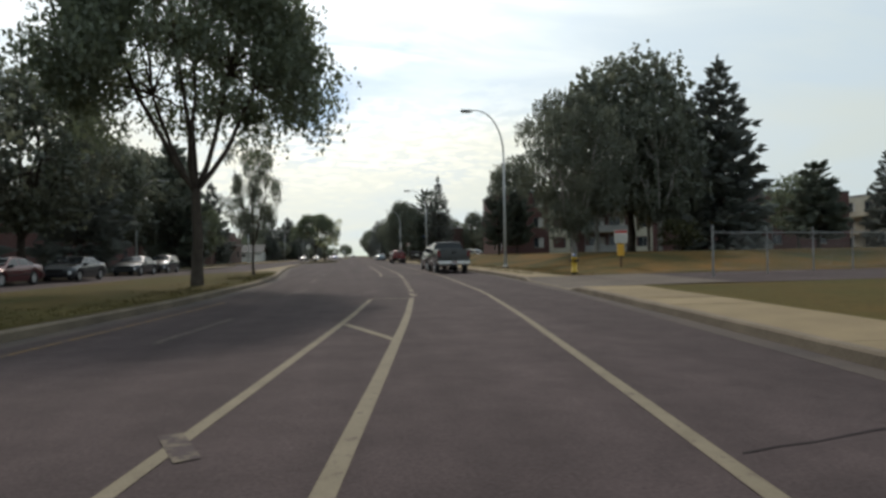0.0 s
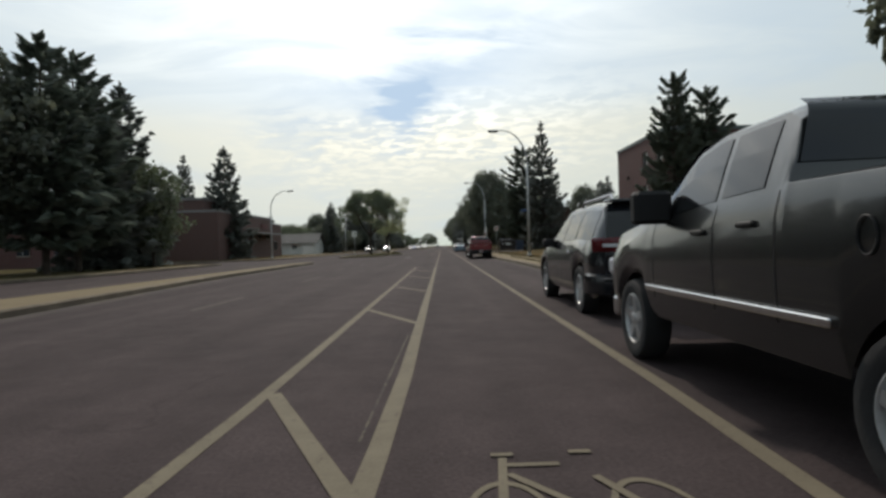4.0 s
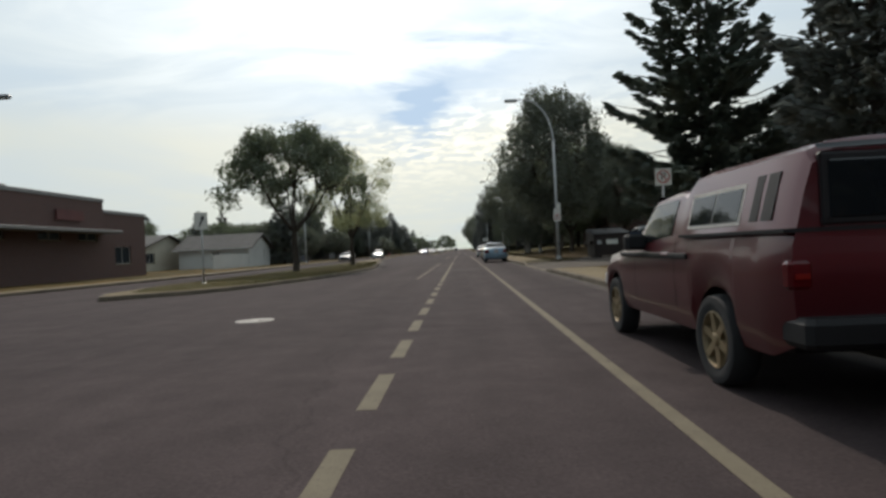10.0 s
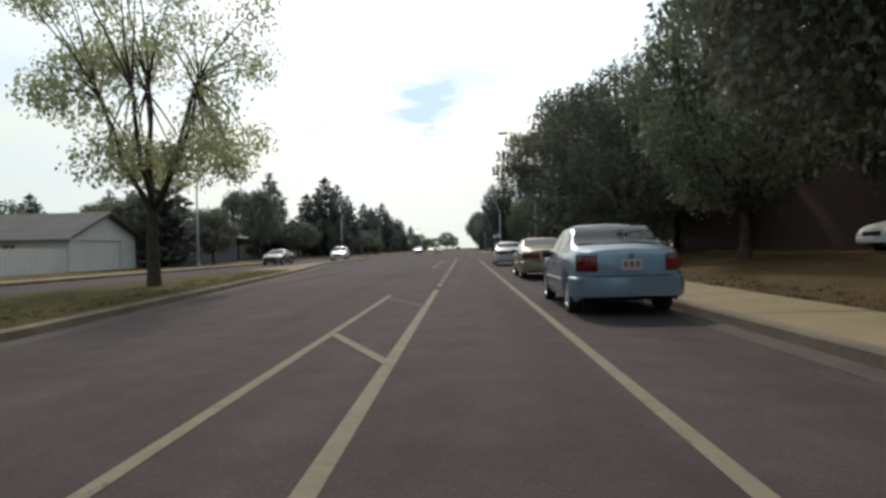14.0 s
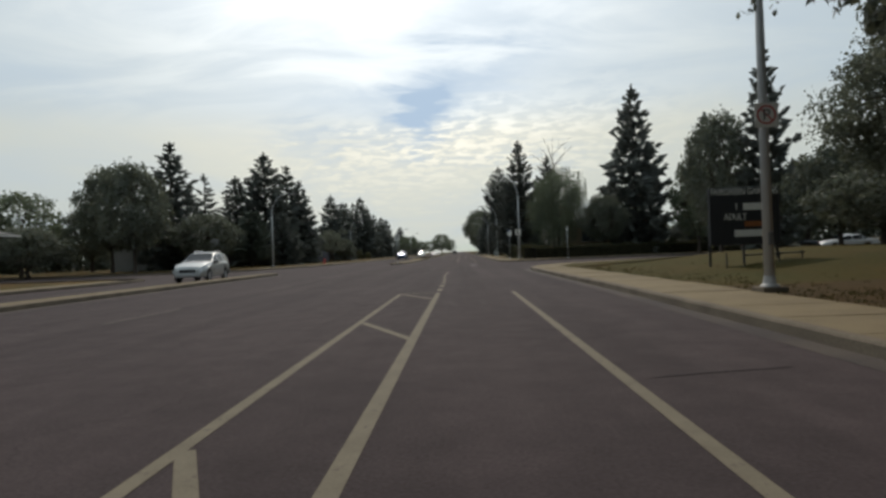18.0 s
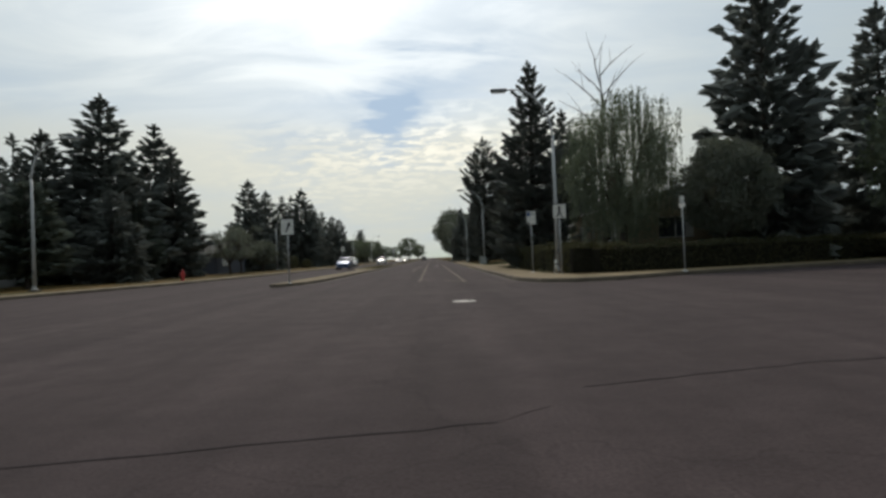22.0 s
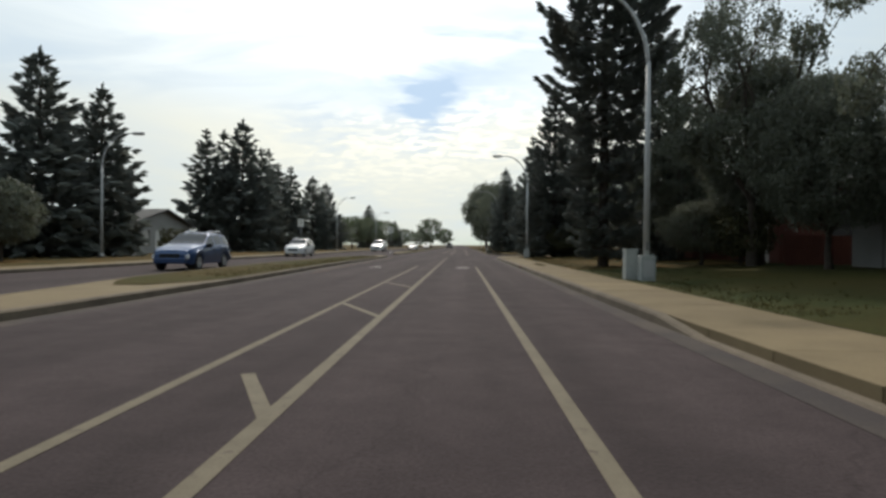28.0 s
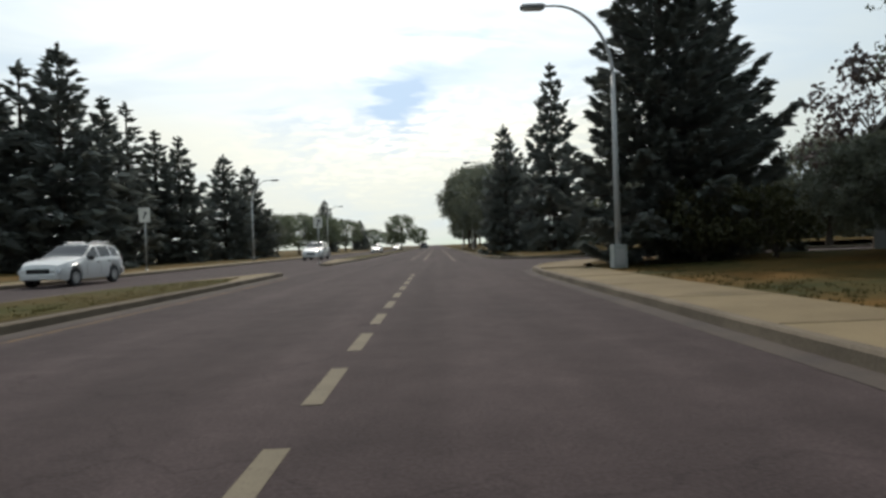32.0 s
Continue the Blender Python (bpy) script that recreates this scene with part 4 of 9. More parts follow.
# ---- trees ----
def limb(g, p0, p1, r0, r1, sag=0.0, sides=6, n=4, rnd=random):
    pts, rad = [], []
    for i in range(n + 1):
        t = i / n
        j = 0.03 * (Vector(p1) - Vector(p0)).length * math.sin(math.pi * t)
        p = Vector(p0).lerp(Vector(p1), t) + Vector((rnd.uniform(-1, 1) * j, rnd.uniform(-1, 1) * j, sag * math.sin(math.pi * t)))
        pts.append(p)
        rad.append(r0 + (r1 - r0) * t)
    g.tube(pts, rad, sides)


def blades(cent, size, rs, stretch=1.0, droop=0.0, flat=0.0):
    """Corners of one folded leaf quad at each centre; size: array of lengths."""
    n = len(cent)
    d = rs.normal(size=(n, 3))
    d[:, 2] = d[:, 2] * (1 - flat) - droop
    d /= np.linalg.norm(d, axis=1)[:, None]
    q = rs.normal(size=(n, 3))
    s = np.cross(d, q)
    s /= np.linalg.norm(s, axis=1)[:, None] + 1e-9
    L, w = d * (size * 0.5 * stretch)[:, None], s * (size * 0.36)[:, None]
    out = np.stack([cent - L, cent - 0.1 * L + w, cent + L, cent - 0.1 * L - w], 1)
    return out.reshape(-1, 3)


def leaf_tree(name, h, r, trunk_h, seed, lumps=26, per=330, leaf=0.24, shape="round", lean=0.0, forks=4, trunk_r=0.2, sparse=1.0, droop=0.0, lump=(0.20, 0.34), boughs=()):
    """Meshes of a broadleaf tree: trunk with limbs, and a crown of leaves in uneven clumps."""
    rnd, rs = random.Random(seed), np.random.RandomState(seed)
    g = Geo()
    top = Vector((lean, 0, trunk_h))
    limb(g, (0, 0, -0.2), top, trunk_r * 1.25, trunk_r * 0.85, sides=9, rnd=rnd)
    g.lathe([(trunk_r * 1.7, -0.2), (trunk_r * 1.35, 0.1), (trunk_r * 1.2, 0.5)], 9)
    mains = []
    for k in range(forks):
        a = 2 * math.pi * (k + rnd.uniform(-0.25, 0.25)) / forks
        out = r * rnd.uniform(0.35, 0.5)
        e = top + Vector((math.cos(a) * out, math.sin(a) * out, (h - trunk_h) * rnd.uniform(0.38, 0.55)))
        limb(g, top - Vector((0, 0, 0.15)), e, trunk_r * 0.62, trunk_r * 0.3, sag=-0.25, rnd=rnd)
        mains.append(e)
    mains.append(top + Vector((0, 0, (h - trunk_h) * 0.5)))
    limb(g, top, mains[-1], trunk_r * 0.6, trunk_r * 0.25, rnd=rnd)
    cents, sizes = [], []
    zc, zr = (h + trunk_h) / 2, (h - trunk_h) / 2
    for k in range(lumps + len(boughs)):
        u = (min(k, lumps - 1) + 0.5) / lumps
        a = k * 2.39996 + rnd.uniform(-0.3, 0.3)
        cz = 1 - 2 * u
        if shape[:4] == "vase":
            z = trunk_h + (h - trunk_h) * (0.27 + 0.67 * (1 - u) ** (0.68 if shape == "vase" else 0.85)) + rnd.uniform(-0.5, 0.3)
            rad = r * (0.25 + 0.72 * math.sqrt(u)) * rnd.uniform(0.75, 1.05)
        elif shape == "up":
            z = trunk_h + (h - trunk_h) * rnd.uniform(0.12, 0.97)
            f = (z - trunk_h) / (h - trunk_h)
            rad = r * (0.25 + 0.75 * math.sin(math.pi * (0.15 + 0.62 * f))) * rnd.uniform(0.3, 1.0)
        else:
            z = zc + zr * cz * rnd.uniform(0.75, 0.95)
            rad = r * math.sqrt(max(0.03, 1 - cz * cz)) * rnd.uniform(0.5, 0.95)
        c = Vector((lean + math.cos(a) * rad, math.sin(a) * rad, z))
        if k >= lumps:
            c = Vector(boughs[k - lumps][:3])
        near = min(mains, key=lambda q: (q - c).length)
        limb(g, near, c, trunk_r * 0.24, trunk_r * 0.05, sag=0.15, sides=5, n=3, rnd=rnd)
        lr = r * rnd.uniform(*lump) if k < lumps else boughs[k - lumps][3]
        n = int(per * rnd.uniform(0.6, 1.25) * sparse * (1.0 if k < lumps else 0.7))
        p = rs.normal(size=(n, 3))
        p /= np.linalg.norm(p, axis=1)[:, None]
        p *= (lr * rs.uniform(0.25, 1.0, n) ** 0.6)[:, None] * np.array([1.15, 1.15, 0.8])
        p *= (1 + 0.35 * np.sin(5 * p[:, :1] / lr + k) * np.sin(4 * p[:, 1:2] / lr + 2 * k))
        if droop:
            many = max(4, n / (20 if droop < 3 else 95))
            strand = np.floor(rs.uniform(0, many, n))
            ang = strand * 2.4
            rr = lr * np.sqrt((strand + 0.5) / many)
            p = np.stack([rr * np.cos(ang) + rs.normal(0, 0.05, n), rr * np.sin(ang) + rs.normal(0, 0.05, n), lr * 0.6 - rs.uniform(0, droop, n) * (0.5 + 0.5 * np.sin(strand * 1.7) ** 2)], 1)
        cents.append(p + np.array(c))
        sizes.append(leaf * rs.uniform(0.6, 1.3, n))
    V = blades(np.concatenate(cents), np.concatenate(sizes), rs, 1.0 if not droop else 1.6, 0.35 if not droop else 1.15 if droop < 3 else 2.6)
    return auto_smooth(g.mesh(name + "_trunk"), 60), np_mesh(name + "_crown", V, 4)


def spruce_tree(name, h, r, seed, bare=0.6, whorls=30, per=10, gap=0.0, blunt=0.0, dens=24, big=1.0, form=None):
    """Meshes of a spruce: straight trunk, whorls of drooping boughs, each a fan of needle sprays."""
    rnd, rs = random.Random(seed), np.random.RandomState(seed)
    g = Geo()
    g.tube([(0, 0, -0.2), (0, 0, h * 0.5), (0, 0, h * 0.985)], [0.02 * h * 0.8, 0.011 * h, 0.012], 7)
    cents, dirs, sizes = [], [], []
    for w in range(whorls):
        f = (w + rnd.uniform(-0.3, 0.3)) / whorls
        z = bare + (h - bare) * max(0.0, f) ** 0.94
        top = 1 - (z - bare) / (h - bare)
        L0 = r * (blunt + (1 - blunt) * (1 - (1 - top) ** 1.7)) * (0.84 + 0.16 * math.sin(w * 1.9 + seed))
        if form:
            L0 = r * float(np.interp(z / h, [q[0] for q in form], [q[1] for q in form])) * (0.88 + 0.12 * math.sin(w * 1.9 + seed))
        if f < 0.06:
            L0 *= 0.8
        n = max(5, int(per * (0.5 + 0.65 * top)))
        a0 = rnd.uniform(0, 6.3)
        for k in range(n):
            if rnd.random() < gap:
                continue
            a = a0 + 2 * math.pi * k / n + rnd.uniform(-0.25, 0.25)
            L = L0 * rnd.uniform(0.62, 1.14) + 0.15
            rise = 0.42 * (1 - top) - 0.10 * top + rnd.uniform(-0.07, 0.07)
            dx, dy = math.cos(a), math.sin(a)
            tip = Vector((dx * L, dy * L, z + L * (rise - 0.02)))
            mid = Vector((dx * L * 0.55, dy * L * 0.55, z + L * (rise * 0.6 - 0.12)))
            if L > 0.5:
                g.tube([(0, 0, z), mid, tip], [0.02 + 0.008 * L, 0.012 + 0.004 * L, 0.004], 4, cap=False)
            m = int(dens * (0.35 + 0.9 * L / r))
            t = 0.08 + 0.92 * np.sqrt(rs.uniform(0.0, 1.0, m))
            base = np.stack([dx * L * t, dy * L * t, z + L * (rise * t - 0.20 * np.sin(np.pi * t) + 0.10 * t * t - 0.10 * t)], 1)
            side = rs.uniform(-1, 1, m) * 0.42 * L * (1.08 - t) * (0.35 + t)
            base += np.stack([-dy * side, dx * side, -0.30 * np.abs(side) - rs.uniform(0, 0.16, m)], 1)
            out = np.stack([dx * 0.8 - dy * np.sign(side) * 0.45, dy * 0.8 + dx * np.sign(side) * 0.45, np.full(m, -0.22 + 0.65 * (1 - top))], 1)
            out += rs.normal(0, 0.20, (m, 3))
            cents.append(base)
            dirs.append(out)
            sizes.append(big * (0.34 + 0.14 * L) * rs.uniform(0.6, 1.25, m))
    n = 30
    cents.append(np.stack([rs.normal(0, 0.05, n), rs.normal(0, 0.05, n), h - rs.uniform(0, 0.09 * h, n)], 1))
    dirs.append(np.stack([rs.normal(0, 0.5, n), rs.normal(0, 0.5, n), np.full(n, 0.9)], 1))
    sizes.append(rs.uniform(0.2, 0.45, n))
    c, d, s = np.concatenate(cents), np.concatenate(dirs), np.concatenate(sizes)
    d /= np.linalg.norm(d, axis=1)[:, None]
    q = np.cross(d, np.array([0, 0, 1.0])) + 1e-6
    q /= np.linalg.norm(q, axis=1)[:, None]
    quads = []
    for up in (0, 1):
        sd = q if up == 0 else np.cross(d, q)
        L, w = d * (s * 0.66)[:, None], sd * (s * (0.28 if up == 0 else 0.22))[:, None]
        quads.append(np.stack([c - 0.5 * L, c + 0.05 * L + w, c + L, c + 0.05 * L - w], 1))
    return auto_smooth(g.mesh(name + "_trunk"), 60), np_mesh(name + "_crown", np.concatenate(quads).reshape(-1, 3), 4)


def kinds(fine):
    """The kinds of tree. fine: small leaves for trees by the road, else fewer and larger ones for trees far off."""
    k, q = (2.3, 0.66) if fine else (0.42, 1.36)
    e = "" if fine else "_far"
    b = 0.74 if fine else 1.4

    def leafy(name, h, r, th, seed, lumps, per, leaf, *rest, **more):
        return leaf_tree(name + e, h, r, th, seed, lumps, int(per * k), leaf * q, *rest, **more)

    def spruce(name, h, r, seed, dens=24, small=1.0, **more):
        return spruce_tree(name + e, h, r, seed, dens=dens * 1.7 / small ** 1.6 if fine else dens * 0.5, big=b * (small if fine else 1.0), **more)

    return {
        "spruce_a": (spruce("spruce_a", 14, 3.9, 1), M_BARK, M_SPRUCE, 14.0, "spruce_tree"),
        "spruce_b": (spruce("spruce_b", 14, 3.3, 2, gap=0.10, whorls=27), M_BARK, M_SPRUCE, 14.0, "spruce_tree"),
        "spruce_c": (spruce("spruce_c", 14, 3.3, 3, bare=1.0, whorls=27, per=13, gap=0.03, dens=30, small=0.62, form=((0, 0.86), (0.12, 1.0), (0.3, 0.88), (0.55, 0.62), (0.8, 0.30), (0.93, 0.13), (1, 0.03))), M_BARK, M_SPRUCE, 14.0, "spruce_tree"),
        "spruce_f": (spruce("spruce_f", 14, 3.6, 7, bare=3.0, whorls=24, per=11, gap=0.06, dens=30, small=0.7), M_BARK, M_SPRUCE, 14.0, "spruce_tree"),
        "spruce_e": (spruce("spruce_e", 17, 3.6, 6, bare=0.9, whorls=30, per=11, gap=0.04, dens=30, small=0.66, form=((0, 0.5), (0.38, 0.56), (0.48, 0.84), (0.56, 1.0), (0.72, 0.95), (0.83, 0.62), (0.93, 0.3), (1, 0.05))), M_BARK, M_SPRUCE, 17.0, "spruce_tree"),
        "spruce_d": (spruce("spruce_d", 14, 2.3, 4, gap=0.28, whorls=24, bare=1.2, dens=18), M_BARK, M_SPRUCE, 14.0, "spruce_tree"),
        "pine": (spruce("pine", 11, 3.0, 5, bare=2.0, whorls=22, per=10, gap=0.12, blunt=0.24, dens=30, small=0.72), M_BARK, M_PINE, 11.0, "pine_tree"),
        "elm": (leafy("elm", 10, 5.2, 2.9, 11, 64, 230, 0.25, "vase", forks=5, trunk_r=0.20, lump=(0.12, 0.21)), M_BARK, M_LEAF, 10.0, "elm_tree"),
        "elm_full": (leafy("elm_full", 10, 5.2, 2.9, 21, 92, 260, 0.25, "vase_low", forks=5, trunk_r=0.18, lump=(0.13, 0.24)), M_BARK, M_LEAF, 10.0, "elm_tree"),
        "round": (leafy("round", 11, 4.6, 2.2, 12, 84, 300, 0.25, forks=5, lump=(0.16, 0.29)), M_BARK, M_DARKLEAF, 11.0, "broadleaf_tree"),
        "round_b": (leafy("round_b", 11, 5.0, 1.8, 13, 56, 290, 0.26, forks=5, lump=(0.15, 0.28)), M_BARK, M_LEAF, 11.0, "broadleaf_tree"),
        "birch": (leafy("birch", 12, 4.2, 2.2, 14, 36, 380, 0.22, "round", forks=4, trunk_r=0.16, droop=1.5), M_BIRCH, M_DARKLEAF, 12.0, "birch_tree"),
        "birch_low": (leafy("birch_low", 12, 4.2, 1.0, 24, 40, 330, 0.22, "round", forks=5, trunk_r=0.18, droop=1.9, boughs=((-4.2, -2.6, 5.6, 1.0), (-5.4, -3.5, 6.0, 0.9), (-6.3, -4.1, 5.4, 0.9), (-7.0, -4.7, 5.0, 0.7), (-3.9, -3.4, 8.6, 1.1))), M_BIRCH, M_DARKLEAF, 12.0, "birch_tree"),
        "birch_over": (leafy("birch_over", 12, 4.4, 2.2, 25, 44, 360, 0.22, "round", forks=5, trunk_r=0.17, droop=1.2, boughs=((-4.2, 0.5, 9.2, 1.2), (-4.9, 0.8, 8.0, 1.2), (-5.4, 1.0, 7.0, 1.0), (-4.5, -1.5, 5.6, 1.0), (-5.1, -1.9, 4.9, 0.8), (-4.2, -3.4, 8.4, 1.1), (-5.0, -4.0, 6.4, 0.9))), M_BIRCH, M_DARKLEAF, 12.0, "birch_tree"),
        "birch_hang": (leafy("birch_hang", 12, 4.4, 1.6, 26, 44, 300, 0.22, "round", forks=4, trunk_r=0.16, droop=2.3), M_BIRCH, M_DARKLEAF, 12.0, "birch_tree"),
        "willow": (leafy("willow", 9, 3.5, 2.6, 15, 34, 900, 0.105, "round", forks=5, trunk_r=0.2, droop=3.4, lump=(0.20, 0.32)), M_BARK, M_LEAF, 9.0, "weeping_tree"),
        "pale": (leafy("pale", 8, 3.4, 2.0, 16, 60, 190, 0.15, "up", forks=5, trunk_r=0.15, lump=(0.13, 0.26)), M_BARK, M_PALE, 8.0, "broadleaf_tree"),
        "open": (leafy("open", 8, 3.4, 2.0, 22, 60, 240, 0.15, "up", forks=6, trunk_r=0.13, lump=(0.12, 0.24)), M_BARK, M_DARKLEAF, 8.0, "broadleaf_tree"),
        "purple": (leafy("purple", 8, 3.0, 1.8, 18, 30, 210, 0.19, "round", forks=5, trunk_r=0.14), M_BARK, M_PURPLE, 8.0, "plum_tree"),
        "shrub": (leafy("shrub", 2.4, 1.5, 0.3, 19, 22, 120, 0.17, "round", forks=5, trunk_r=0.05), M_BARK, M_HEDGE, 2.4, "shrub"),
    }


KINDS = kinds(True)
FAR_KINDS = kinds(False)


def tree(kind, x, y, h, label, z=None, wide=1.0, turn=0.0, group=""):
    """Places a tree of a kind, scaled to its height; wide: spread against the kind's own."""
    (trunk, crown), bark, leaves, h0, name = (KINDS if -12 < x < 15.3 and y < 300 else FAR_KINDS)[kind]
    z = (lawn_z(x, y) if x > 0 else 0.14) if z is None else z
    s = h / h0
    wide *= 1.3 if kind[:6] == "spruce" and x < -20 and y > 150 else 1.0
    m = pose(x, y, z - 0.03, 0, 0, turn) @ Matrix.Diagonal((s * wide, s * wide, s, 1))
    ob = thing(name, label, "shrub" if kind == "shrub" else "tree", m, group)
    for q, mt in ((trunk, bark), (crown, leaves)):
        if not q.materials:
            q.materials.append(mt)
    part("trunk", trunk, bark, ob)
    part("crown", crown, leaves, ob)
    return ob


